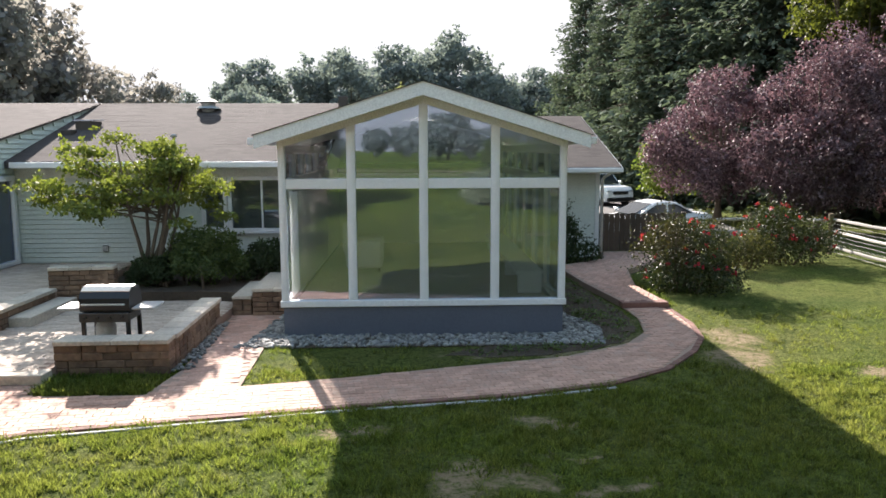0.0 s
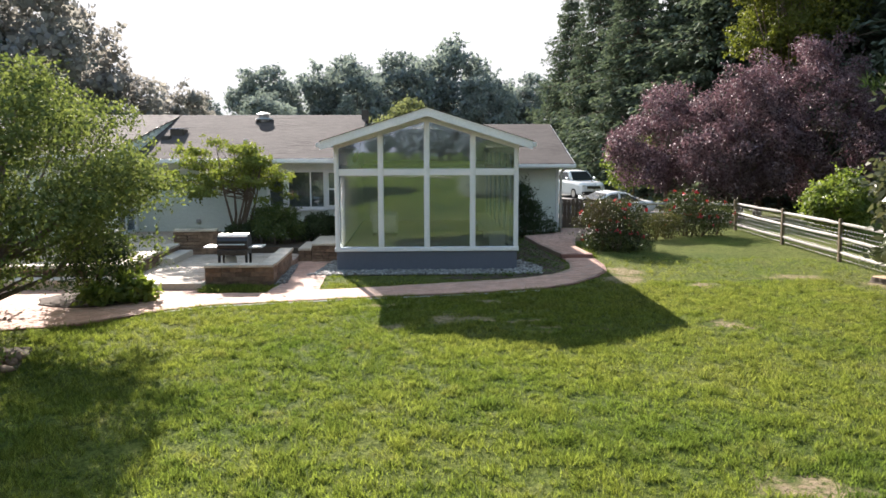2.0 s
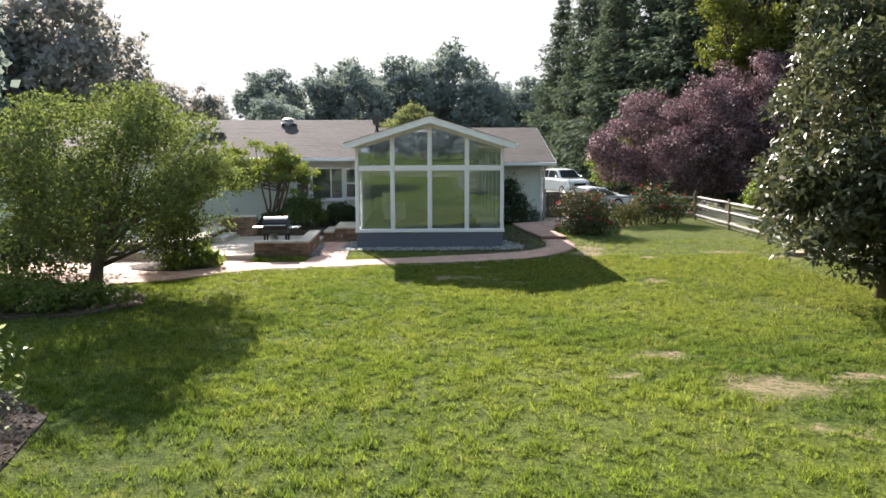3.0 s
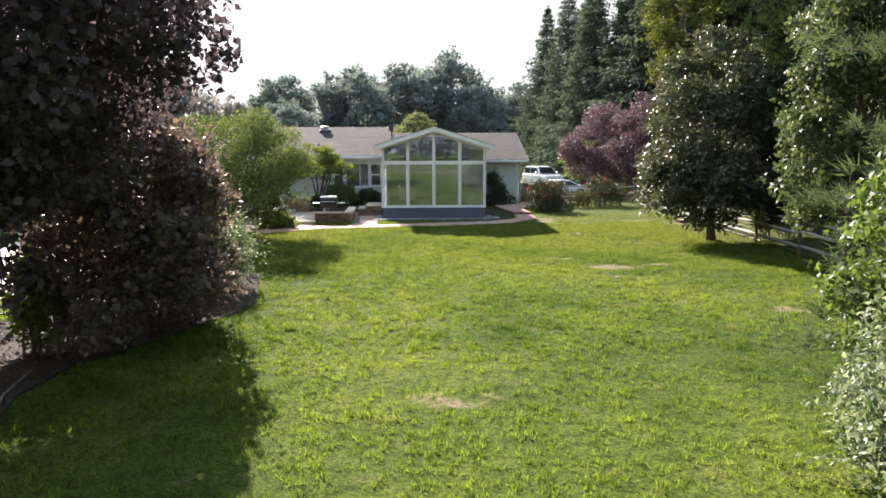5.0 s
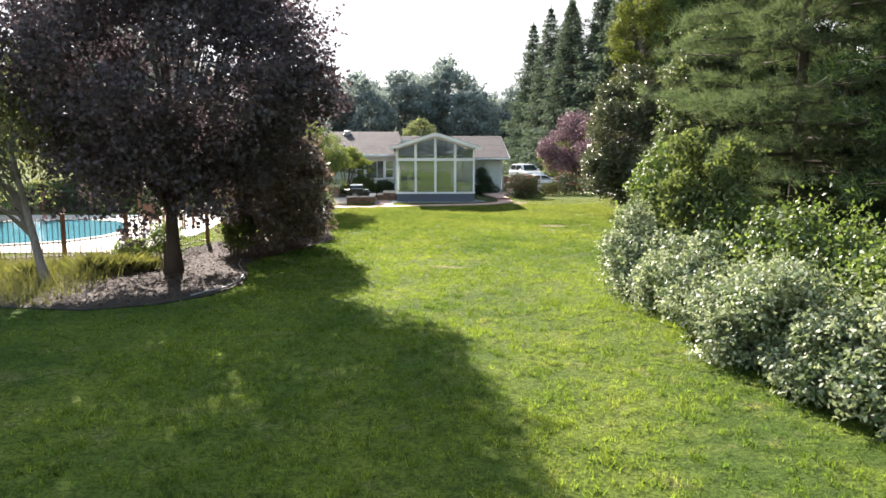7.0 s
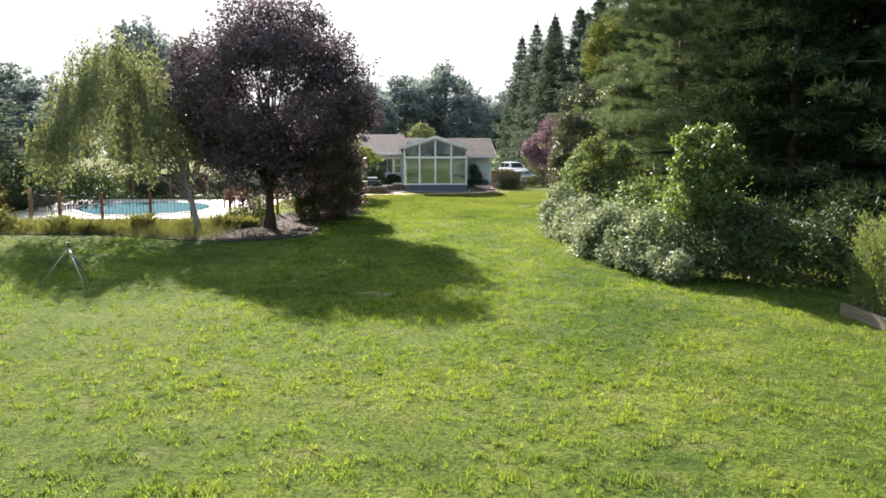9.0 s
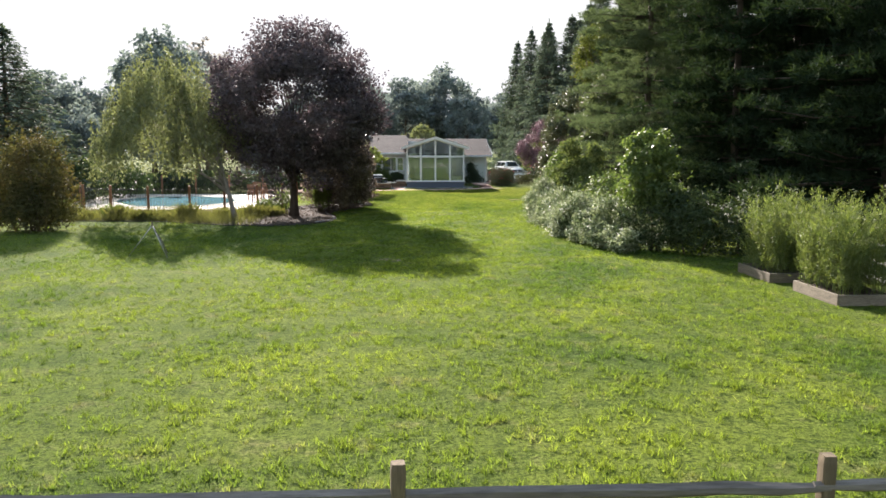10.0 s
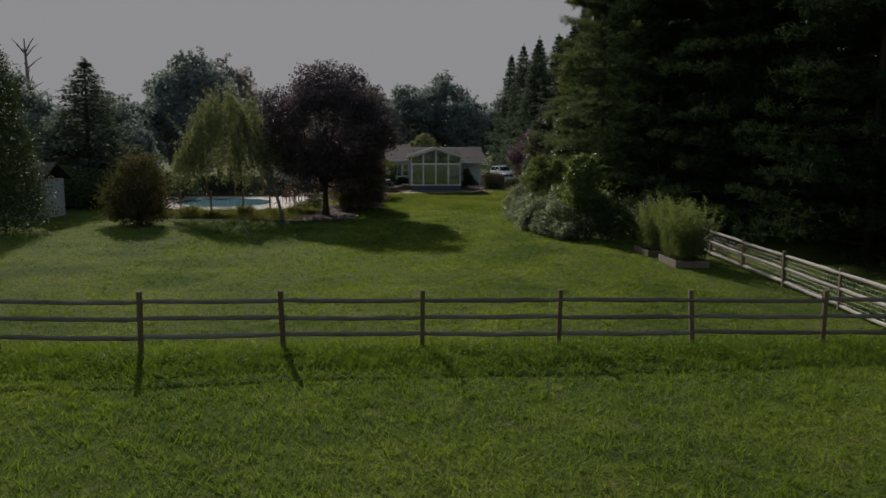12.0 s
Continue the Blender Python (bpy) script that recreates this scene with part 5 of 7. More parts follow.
FRONT = [(-22.4, -61.0), (-19.5, -60.8), (-16.6, -60.6), (-13.8, -60.4), (-10.9, -60.2), (-8.1, -60.25), (-5.35, -59.95), (-2.52, -59.9), (0.32, -59.9), (3.2, -59.75), (6.05, -59.7), (8.25, -59.8)]
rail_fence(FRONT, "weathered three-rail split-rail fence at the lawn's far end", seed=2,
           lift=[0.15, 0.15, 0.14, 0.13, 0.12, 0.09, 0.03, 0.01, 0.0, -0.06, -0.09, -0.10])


def side_x(y):
    return 12.4 + 0.0625 * (y - 9.4)


SIDE = [(side_x(y), y) for y in [9.5, 5.0, 1.0, -2.6, -6.0, -9.5, -13.0, -16.5, -20.0, -23.5, -27.0, -30.5, -34.0, -36.4, -39.7, -43.1, -46.45, -49.8, -53.1, -56.45, -59.8]]
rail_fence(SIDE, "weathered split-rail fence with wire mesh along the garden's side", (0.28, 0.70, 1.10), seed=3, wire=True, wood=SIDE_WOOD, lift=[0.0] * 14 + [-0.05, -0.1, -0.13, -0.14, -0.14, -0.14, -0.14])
rail_fence([(7.9, 10.0), (10.1, 9.8), (12.4, 9.5)], "split-rail fence behind the rose bushes", seed=4, wood=SIDE_WOOD)

# ---- board gate ----
gate = thing("board_fence", 6.6, 9.7, 0, "dark brown board fence and gate beside the house", "fence")
for i in range(16):
    x = 5.36 + i * 0.16
    part("board", Geo().box(x, x + 0.15, 9.66, 9.685, 0.14 if x < 7.4 else 0.02, 1.28 - 0.01 * (i % 3), 0.004), GATE_WOOD, gate)
part("rail", Geo().box(5.36, 7.9, 9.69, 9.75, 0.35, 0.45, 0.005), GATE_WOOD, gate)
part("rail", Geo().box(5.36, 7.9, 9.69, 9.75, 1.0, 1.1, 0.005), GATE_WOOD, gate)
part("post", Geo().box(5.42, 5.48, 9.60, 9.65, 0.02, 1.2, 0.005), GALV, gate, "pale metal gate post")
part("post", Geo().box(7.88, 8.0, 9.64, 9.76, 0.0, 1.3, 0.01), GATE_WOOD, gate)

# ---- cars ----


def car(name, label, length, width, height, hood, cabin, m, group="cars on the driveway"):
    """A car along x, nose at +x: lower body lofted along its length, glasshouse on top."""
    root = thing(name, 0, 0, 0, label, "car", group)
    L, W = length / 2, width / 2
    belt = hood + 0.1
    stations = [(-L, 0.55, belt - 0.12, 0.86), (-L + 0.12, 0.32, belt - 0.02, 0.95), (-L + 0.7, 0.22, belt, 1.0), (0.0, 0.2, belt, 1.0), (L - 1.1, 0.2, hood + 0.06, 1.0),
                (L - 0.35, 0.24, hood - 0.02, 0.97), (L - 0.06, 0.3, hood - 0.16, 0.88), (L, 0.4, hood - 0.28, 0.8)]
    rings = []
    for x, z0, z1, k in stations:
        w = W * k
        rings.append([(x, -w * 0.92, z0), (x, w * 0.92, z0), (x, w, z0 + 0.15), (x, w, z1 - 0.18), (x, w * 0.93, z1 - 0.03), (x, w * 0.75, z1), (x, -w * 0.75, z1), (x, -w * 0.93, z1 - 0.03), (x, -w, z1 - 0.18), (x, -w, z0 + 0.15)])
    body = part("body", Geo().loft(rings), CARPAINT, root)
    c0, c1, c2, c3 = cabin
    rings = []
    for x, z, k in ((c0, belt - 0.05, 0.9), (c1, height - 0.06, 0.76), ((c1 + c2) / 2, height, 0.76), (c2, height - 0.05, 0.75), (c3, belt - 0.06, 0.88)):
        w = W * k
        rings.append([(x, -W * 0.9, belt - 0.06), (x, W * 0.9, belt - 0.06), (x, w, z - 0.04), (x, w * 0.85, z), (x, -w * 0.85, z), (x, -w, z - 0.04)])
    part("roof", Geo().loft(rings), CARPAINT, root)
    ws = Geo().add([(c3 - 0.02, -W * 0.78, belt + 0.0), (c3 - 0.02, W * 0.78, belt + 0.0), (c2 + 0.05, W * 0.64, height - 0.1), (c2 + 0.05, -W * 0.64, height - 0.1)], [(0, 1, 2, 3)])
    ws.v = [(x + 0.03, y, z + 0.015) for x, y, z in ws.v]
    me = ws.mesh("windscreen", CARGLASS)
    part("windscreen", me, CARGLASS, root)
    part("rear_window", Geo().add([(c0 - 0.02, -W * 0.72, belt + 0.06), (c0 - 0.02, W * 0.72, belt + 0.06), (c1 - 0.06, W * 0.62, height - 0.1), (c1 - 0.06, -W * 0.62, height - 0.1)], [(0, 1, 2, 3)]), CARGLASS, root)
    for s in (-1, 1):
        mid = (c1 + c2) / 2
        for xa, xb, xc, xd in ((c0 + 0.22, mid - 0.05, mid - 0.05, c1 + 0.05), (mid + 0.05, c3 - 0.25, c2 - 0.05, mid + 0.05)):
            part("side_window", Geo().add([(xa, s * W * 0.905, belt), (xb, s * W * 0.905, belt), (xc, s * W * 0.80, height - 0.13), (xd, s * W * 0.80, height - 0.13)], [(0, 1, 2, 3)]), CARGLASS, root)
        part("headlight", Geo().box(L - 0.3, L - 0.02, min(s * W * 0.55, s * W * 0.86), max(s * W * 0.55, s * W * 0.86), hood - 0.34, hood - 0.2, 0.02), STEEL, root)
        part("mirror", Geo().box(c3 - 0.35, c3 - 0.2, min(s * W * 0.98, s * W * 1.14), max(s * W * 0.98, s * W * 1.14), belt + 0.02, belt + 0.16, 0.03), CARPAINT, root)
        for x in (-L + 0.85, L - 0.9):
            wh = part("wheel", Geo().tube([(x, s * (W - 0.2), 0.33), (x, s * (W + 0.01), 0.33)], [0.33, 0.33], 20), RUBBER, root)
            part("rim", Geo().tube([(x, s * (W + 0.012), 0.33), (x, s * (W + 0.02), 0.33)], [0.22, 0.2], 16), STEEL, wh)
    part("grille", Geo().box(L - 0.04, L + 0.012, -W * 0.5, W * 0.5, hood - 0.42, hood - 0.24, 0.01), BLACK, root)
    part("bumper", Geo().box(L - 0.2, L + 0.03, -W * 0.85, W * 0.85, 0.3, 0.52, 0.05), BLACK if height > 1.6 else CARPAINT, root)
    root.matrix_basis = m
    return root


car("suv", "white sport utility vehicle parked on the driveway", 4.7, 1.92, 1.80, 1.08, (-2.2, -1.9, 0.35, 1.0), pose(10.35, 30.6, 0.0, 0, 0, -72))
car("sedan", "white sedan parked behind the board fence", 4.5, 1.78, 1.27, 0.70, (-1.6, -0.75, 0.2, 1.1), pose(8.65, 15.4, 0.0, 0, 0, -164))

# ---- raised beds ----
for y0, y1, x0, x1, sd in ((-46.55, -44.75, 6.42, 7.75, 71), (-49.35, -47.5, 6.52, 7.72, 72)):
    bed = thing("raised_bed", (x0 + x1) / 2, (y0 + y1) / 2, 0, "weathered plank raised bed full of tall feathery plants", "raised bed", "raised garden beds")
    part("plank", Geo().box(x0, x0 + 0.045, y0, y1, 0, 0.24, 0.006), BED_WOOD, bed)
    part("plank", Geo().box(x1 - 0.045, x1, y0, y1, 0, 0.24, 0.006), BED_WOOD, bed)
    part("plank", Geo().box(x0 + 0.047, x1 - 0.047, y0, y0 + 0.045, 0, 0.235, 0.006), BED_WOOD, bed)
    part("plank", Geo().box(x0 + 0.047, x1 - 0.047, y1 - 0.045, y1, 0, 0.235, 0.006), BED_WOOD, bed)
    part("soil", Geo().box(x0 + 0.047, x1 - 0.047, y0 + 0.047, y1 - 0.047, 0, 0.19), SOIL, bed)
    r = np.random.default_rng(sd)
    vs = []
    g = Geo()
    for i in range(170):
        bx, by = r.uniform(x0 + 0.08, x1 - 0.08), r.uniform(y0 + 0.08, y1 - 0.08)
        h = r.uniform(1.1, 1.9) if i % 9 else r.uniform(1.8, 2.25)
        lx, ly = r.normal(0.05, 0.36), r.normal(0, 0.36)
        g.tube([(bx, by, 0.18), (bx + lx * 0.35, by + ly * 0.35, 0.18 + h * 0.6), (bx + lx, by + ly, 0.18 + h)], [0.008, 0.006, 0.003], 3)
        n = 170
        q = r.uniform(0.12, 1.0, n)
        p = np.stack([bx + lx * q ** 1.6, by + ly * q ** 1.6, 0.18 + h * q], 1) + r.normal(0, 0.06, (n, 3)) * (1.2 - 0.7 * q)[:, None]
        al = unit(np.stack([r.normal(0, 0.6, n), r.normal(0, 0.6, n), r.uniform(0.4, 1.2, n)], 1))
        vs.append(leaf_verts(r, p, unit(r.normal(size=(n, 3))), 0.11, 0.13, al))
    plant = thing("feathery_plants", (x0 + x1) / 2, (y0 + y1) / 2, 0.19, "tall feathery yellow-green plants growing in a raised bed", "plants", "raised garden beds")
    tagged(part("stem", g, BED_LEAF, plant), kind="stuff")
    part("foliage", cards("foliage", np.concatenate(vs), 4, BED_LEAF), BED_LEAF, plant)

# ---- sprinkler tripod on the lawn ----
tri = thing("sprinkler_tripod", -10.2, -41.1, 0, "thin metal sprinkler tripod standing on the lawn", "sprinkler")
for fx, fy in ((-10.95, -41.0), (-9.65, -41.45), (-10.0, -40.3)):
    part("leg", Geo().tube([(fx, fy, 0), (-10.2, -41.0, 0.95)], [0.014, 0.016], 8), GALV, tri, smooth=True)
part("head", Geo().tube([(-10.2, -41.0, 0.9), (-10.2, -41.0, 1.08)], [0.03, 0.02], 8), IRON, tri)
part("hose_riser", Geo().tube([(-10.2, -41.0, 0.92), (-9.8, -41.3, 0.45), (-9.66, -41.45, 0.05)], [0.012, 0.012, 0.012], 6), IRON, tri)

# ---- pool fence ----
PF = [(-20.6, -21.0), (-19.4, -23.6), (-17.5, -24.9), (-15.4, -25.6), (-13.4, -25.4), (-11.8, -24.8), (-10.3, -23.9), (-9.2, -22.6), (-8.7, -20.6)]
pool_fence = thing("pool_fence", -14, -25, 0, "pool fence with red-brown wooden posts and dark metal pickets", "fence")
for x, y in PF:
    part("post", Geo().box(x - 0.055, x + 0.055, y - 0.055, y + 0.055, 0, 1.42, 0.01), RED_WOOD, pool_fence)
for (x0, y0), (x1, y1) in zip(PF[:-1], PF[1:]):
    part("top_rail", Geo().tube([(x0, y0, 1.22), (x1, y1, 1.22)], [0.018, 0.018], 6), IRON, pool_fence)
    part("bottom_rail", Geo().tube([(x0, y0, 0.15), (x1, y1, 0.15)], [0.018, 0.018], 6), IRON, pool_fence)
    n = int(math.hypot(x1 - x0, y1 - y0) / 0.14)
    for k in range(1, n):
        x, y = x0 + (x1 - x0) * k / n, y0 + (y1 - y0) * k / n
        part("picket", Geo().box(x - 0.009, x + 0.009, y - 0.009, y + 0.009, 0.08, 1.3), IRON, pool_fence)
far_fence = thing("pool_fence", -16, -8, 0, "far run of the pool fence in front of a lawn", "fence")
for i in range(6):
    x = -22.5 + i * 2.4
    part("post", Geo().box(x - 0.055, x + 0.055, -8.35, -8.24, 0, 1.4, 0.01), RED_WOOD, far_fence)
    if i < 5:
        part("top_rail", Geo().tube([(x, -8.3, 1.22), (x + 2.4, -8.3, 1.22)], [0.018, 0.018], 6), IRON, far_fence)
        for k in range(1, 17):
            part("picket", Geo().box(x + 0.14 * k - 0.009, x + 0.14 * k + 0.009, -8.31, -8.29, 0.08, 1.22), IRON, far_fence)


def deck_chair(m, label):
    root = thing("pool_chair", 0, 0, 0, label, "chair", "chairs by the pool")
    for i in range(5):
        part("seat_slat", Geo().box(-0.26 + 0.11 * i, -0.16 + 0.11 * i, -0.25, 0.3, 0.40, 0.42, 0.005), RED_WOOD, root)
        part("back_slat", Geo().slab((-0.26 + 0.11 * i, 0.28, 0.42), (-0.16 + 0.11 * i, 0.28, 0.42), (-0.16 + 0.11 * i, 0.5, 1.05), (-0.26 + 0.11 * i, 0.5, 1.05), 0.02), RED_WOOD, root)
    for sx in (-0.3, 0.3):
        for sy in (-0.24, 0.3):
            part("leg", Geo().box(sx - 0.025, sx + 0.025, sy - 0.03, sy + 0.03, 0, 0.6, 0.005), RED_WOOD, root)
        part("armrest", Geo().box(sx - 0.05, sx + 0.05, -0.3, 0.4, 0.6, 0.63, 0.008), RED_WOOD, root)
    root.matrix_basis = m
    return root


ch = deck_chair(pose(-11.9, -16.4, 0.03, 0, 0, 40), "red-brown wooden slatted chair beside the pool")
copy_thing(ch, pose(-11.2, -14.8, 0.03, 0, 0, 70))
copy_thing(ch, pose(-12.4, -12.8, 0.03, 0, 0, 20))

# ---- shed ----
shed = thing("garden_shed", -26.5, -28.0, 0, "small pale grey garden shed with a dark roof", "shed")
siding("wall", SHED_SIDING, -28.8, -29.5, -24.2, -29.5, 0.0, (2.3, 2.3), shed, (0, -1))
siding("wall", SHED_SIDING, -24.2, -29.5, -24.2, -26.5, 0.0, (2.3, 2.3), shed, (1, 0))
part("roof", Geo().slab((-29.1, -29.9, 2.3), (-23.9, -29.9, 2.3), (-23.9, -27.9, 3.3), (-29.1, -27.9, 3.3), 0.1).slab((-29.1, -27.9, 3.3), (-23.9, -27.9, 3.3), (-23.9, -25.9, 2.3), (-29.1, -25.9, 2.3), 0.1), SHINGLE, shed)
part("door", Geo().box(-26.6, -25.7, -29.56, -29.5, 0.05, 2.0, 0.01), SHED_SIDING, shed)

# ---- trees and shrubs near the house ----
dogwood = thing("dogwood_tree", -5.75, 3.5, 0.34, "small multi-stemmed garden tree with light yellow-green leaves", "tree")
r = np.random.default_rng(101)
b = []
for i in range(64):
    a, q = r.uniform(0, 2 * math.pi), math.sqrt(r.uniform(0, 1))
    sz = r.uniform(0.26, 0.5)
    tier = (0.0, 0.5, 0.95, 1.35)[i % 4] * (1 - 0.35 * q)
    b.append((-6.3 + 2.15 * q * math.cos(a) * (0.75 + 0.12 * (i % 4)), 3.5 + 1.15 * q * math.sin(a), 3.5 - 0.8 * q ** 2 - tier + r.normal(0, 0.07), sz, sz, sz * 0.34))
g = Geo()
for i in range(8):
    e = b[i * 8]
    p0 = (-5.75 + r.normal(0, 0.13), 3.5 + r.normal(0, 0.1), 0.3)
    p1 = (p0[0] + (e[0] - p0[0]) * 0.28 + r.normal(0, 0.06), p0[1] + (e[1] - p0[1]) * 0.3, 1.05 + r.uniform(-0.1, 0.2))
    p2 = (p0[0] + (e[0] - p0[0]) * 0.62, p0[1] + (e[1] - p0[1]) * 0.65, 1.8 + r.uniform(-0.1, 0.2))
    g.tube([p0, p1, p2, e[:3]], [0.055, 0.042, 0.03, 0.01], 8)
    for k in range(1, 5):
        f = b[(i * 8 + k * 2) % 64]
        g.tube([p2, tuple((u + w) / 2 for u, w in zip(p2, f[:3])), f[:3]], [0.02, 0.014, 0.006], 5)
part("trunk", g, BARK, dogwood, "grey slender stems", smooth=True)
part("crown", cards("crown", blob_leaves(r, b, 8600, 0.105, 0.6, 0.4), 4, DOGWOOD_LEAF), DOGWOOD_LEAF, dogwood)
rng = np.random.default_rng(5)


def mound(rng, x, y, r, h, n, base=0.34):
    """Uneven lumps that make up one rounded shrub."""
    out = [(x, y, base + h * 0.42, r * 0.8, r * 0.7, h * 0.42)]
    for _ in range(n):
        a, q = rng.uniform(0, 2 * math.pi), math.sqrt(rng.uniform(0.05, 1))
        k = r * rng.uniform(0.2, 0.36)
        out.append((x + r * 0.85 * q * math.cos(a), y + r * 0.75 * q * math.sin(a), base + h * (0.92 - 0.62 * q ** 2) * rng.uniform(0.55, 1.0), k, k, k * 0.8))
    return out


shrub("foundation_shrub", mound(rng, -4.72, 3.55, 0.92, 1.42, 24), "dark green rounded shrub below the windows", GREEN_LEAF, 11000, 0.075, 102)
shrub("foundation_shrub", mound(rng, -5.75, 3.3, 0.55, 0.72, 12), "low dark shrub at the foot of the small tree", DARK_LEAF, 4500, 0.07, 106)
shrub("foundation_shrub", mound(rng, -3.35, 4.1, 0.75, 1.05, 18), "dark green shrub beside the stone pier", DARK_LEAF, 7000, 0.075, 103)
shrub("foundation_shrub", [(3.75, 8.3, 1.0, 0.5, 0.45, 0.85), (3.6, 8.2, 1.55, 0.38, 0.35, 0.5), (4.1, 8.2, 0.7, 0.45, 0.4, 0.6)], "dark upright evergreen shrub against the siding", DARK_LEAF, 4200, 0.08, 104)
shrub("foundation_shrub", [(3.5, 7.6, 0.35, 0.7, 0.5, 0.35), (4.5, 7.7, 0.35, 0.5, 0.45, 0.35)], "low dark groundcover shrub by the house corner", DARK_LEAF, 2400, 0.07, 105)


def rose(name, blobs, label, seed, n):
    root = shrub(name, blobs, label, ROSE_LEAF, n, 0.075, seed, "rose bush", "rose bushes", stems=12)
    r = np.random.default_rng(seed + 1)
    b = np.array(blobs)
    which = r.integers(len(b), size=40)
    d = unit(r.normal(size=(40, 3)) + (0, -0.4, 0.5))
    p = b[which, :3] + d * b[which, 3:] * 1.02
    p = p[p[:, 2] > 0.35]
    vs = [leaf_verts(r, p + r.normal(0, 0.015, p.shape), unit(r.normal(size=p.shape)), 0.075, 0.9) for _ in range(7)]
    part("blossoms", cards("blossoms", np.concatenate(vs), 4, FLOWER_RED), FLOWER_RED, root, "crimson rose blossoms")
    return root


rose("rose_bush", [(6.0, 4.2, 0.8, 1.05, 0.9, 0.75), (5.7, 3.9, 1.2, 0.7, 0.6, 0.55), (6.6, 4.4, 0.9, 0.75, 0.7, 0.7), (6.1, 3.8, 0.5, 1.0, 0.7, 0.5), (6.1, 3.7, 0.3, 1.2, 0.8, 0.35)], "large rose bush with red blossoms by the walk", 111, 9000)
rose("rose_bush", [(10.0, 7.9, 0.75, 1.1, 0.9, 0.7), (9.7, 7.8, 1.15, 0.7, 0.6, 0.6), (10.9, 7.9, 0.7, 0.8, 0.7, 0.6), (10.2, 7.6, 0.4, 1.3, 0.7, 0.45)], "rose bush with red blossoms beside the rail fence", 112, 7500)
shrub("russet_shrub", [(8.2, 6.6, 0.45, 0.7, 0.6, 0.45), (8.8, 6.9, 0.5, 0.6, 0.5, 0.5)], "low russet shrub between the rose bushes", ROSE_BROWN, 3500, 0.07, 113)
broadleaf("garden_tree", -7.6, -8.3, "spreading low garden tree with fine green leaves", "tree", GARDEN_LEAF, BARK, 0.9, 4.9, 3.1, 3.7, 130, 0.56, 50000, 0.082, 120, girth=0.17, trunk=2.2, limbs_n=28,
          lean=(0.2, 0.4), off=(0.15, 1.2), top=0.58, flat=0.7, skirt=0.5)
shrub("round_shrub", [(-7.3, -3.5, 0.72, 0.95, 0.85, 0.78), (-7.3, -3.5, 1.1, 0.75, 0.7, 0.55)], "dark rounded shrub at the patio's edge", DARK_LEAF, 7000, 0.075, 121)
shrub("hosta", [(-6.35, -3.9, 0.2, 0.5, 0.4, 0.25), (-6.9, -4.3, 0.18, 0.45, 0.35, 0.22)], "low broad-leaved green plants at the walk's edge", LIGHT_LEAF, 500, 0.22, 122, "plant", aspect=0.45)
shrub("bed_perennials", [(-8.4, -9.5, 0.4, 0.7, 0.55, 0.42), (-7.4, -9.5, 0.32, 0.6, 0.5, 0.32), (-9.2, -9.3, 0.45, 0.6, 0.5, 0.45), (-7.9, -10.0, 0.3, 0.6, 0.4, 0.3), (-8.8, -10.1, 0.35, 0.5, 0.4, 0.35), (-6.8, -9.2, 0.22, 0.4, 0.4, 0.22)], "leafy green perennials under the garden tree", LIGHT_LEAF, 4200, 0.1, 123, "plants")
shrub("pale_shrub", [(-5.6, -17.6, 0.85, 0.8, 0.9, 0.9), (-5.5, -18.5, 0.7, 0.75, 0.8, 0.75), (-6.3, -16.6, 0.6, 0.8, 0.8, 0.7)], "pale-leaved shrub at the bed's edge", SILVER_LEAF, 9000, 0.08, 124)

# ---- maple bed ----
broadleaf("maple_tree", -7.9, -27.1, "large dark purple-leaved maple with a straight trunk", "tree", MAPLE_LEAF, MAPLE_BARK, 1.6, 9.7, 4.6, 4.6, 400, 0.66, 76000, 0.12, 130, girth=0.19, trunk=5.5, limbs_n=60,
          off=(0.25, 0.0), top=0.66, aspect=0.8, shell=0.28,
          extra=[(-7.7, -27.0, 8.3, 0.85), (-8.4, -27.6, 7.5, 0.85), (-7.0, -27.1, 7.5, 0.85), (-7.6, -28.2, 6.9, 0.8), (-8.6, -26.5, 8.1, 0.8), (-7.2, -26.2, 8.1, 0.8), (-7.9, -26.0, 7.2, 0.8), (-8.9, -28.3, 6.6, 0.7),
                 (-6.5, -28.3, 2.6, 0.6), (-5.9, -28.3, 2.5, 0.55), (-6.4, -28.7, 2.15, 0.5), (-5.5, -28.2, 2.6, 0.55), (-6.7, -28.3, 1.9, 0.45), (-5.3, -27.4, 2.9, 0.6),
                 (-6.6, -29.6, 1.9, 0.6), (-5.6, -27.2, 1.9, 0.6), (-6.7, -25.7, 1.5, 0.6), (-8.6, -30.2, 2.0, 0.55), (-10.6, -28.6, 2.0, 0.6),
                 (-9.0, -24.5, 2.2, 0.7), (-7.5, -24.0, 2.4, 0.7), (-10.5, -25.0, 2.3, 0.7), (-8.3, -23.3, 2.7, 0.7), (-9.6, -23.6, 2.7, 0.6),
                 (-9.0, -27.9, 1.9, 0.5), (-8.6, -27.9, 1.3, 0.42), (-8.1, -28.1, 1.65, 0.42), (-8.7, -27.9, 0.95, 0.32), (-7.3, -26.0, 1.5, 0.4), (-6.6, -26.2, 1.45, 0.4)])
broadleaf("smoke_tree", -5.8, -22.6, "dense bronze-purple shrubby tree in the mulch bed", "tree", SMOKE_LEAF, BARK, 0.0, 4.2, 1.75, 2.3, 80, 0.5, 22000, 0.12, 131, girth=0.09, trunk=2.0, limbs_n=24, top=0.5, aspect=0.75, skirt=0.9)
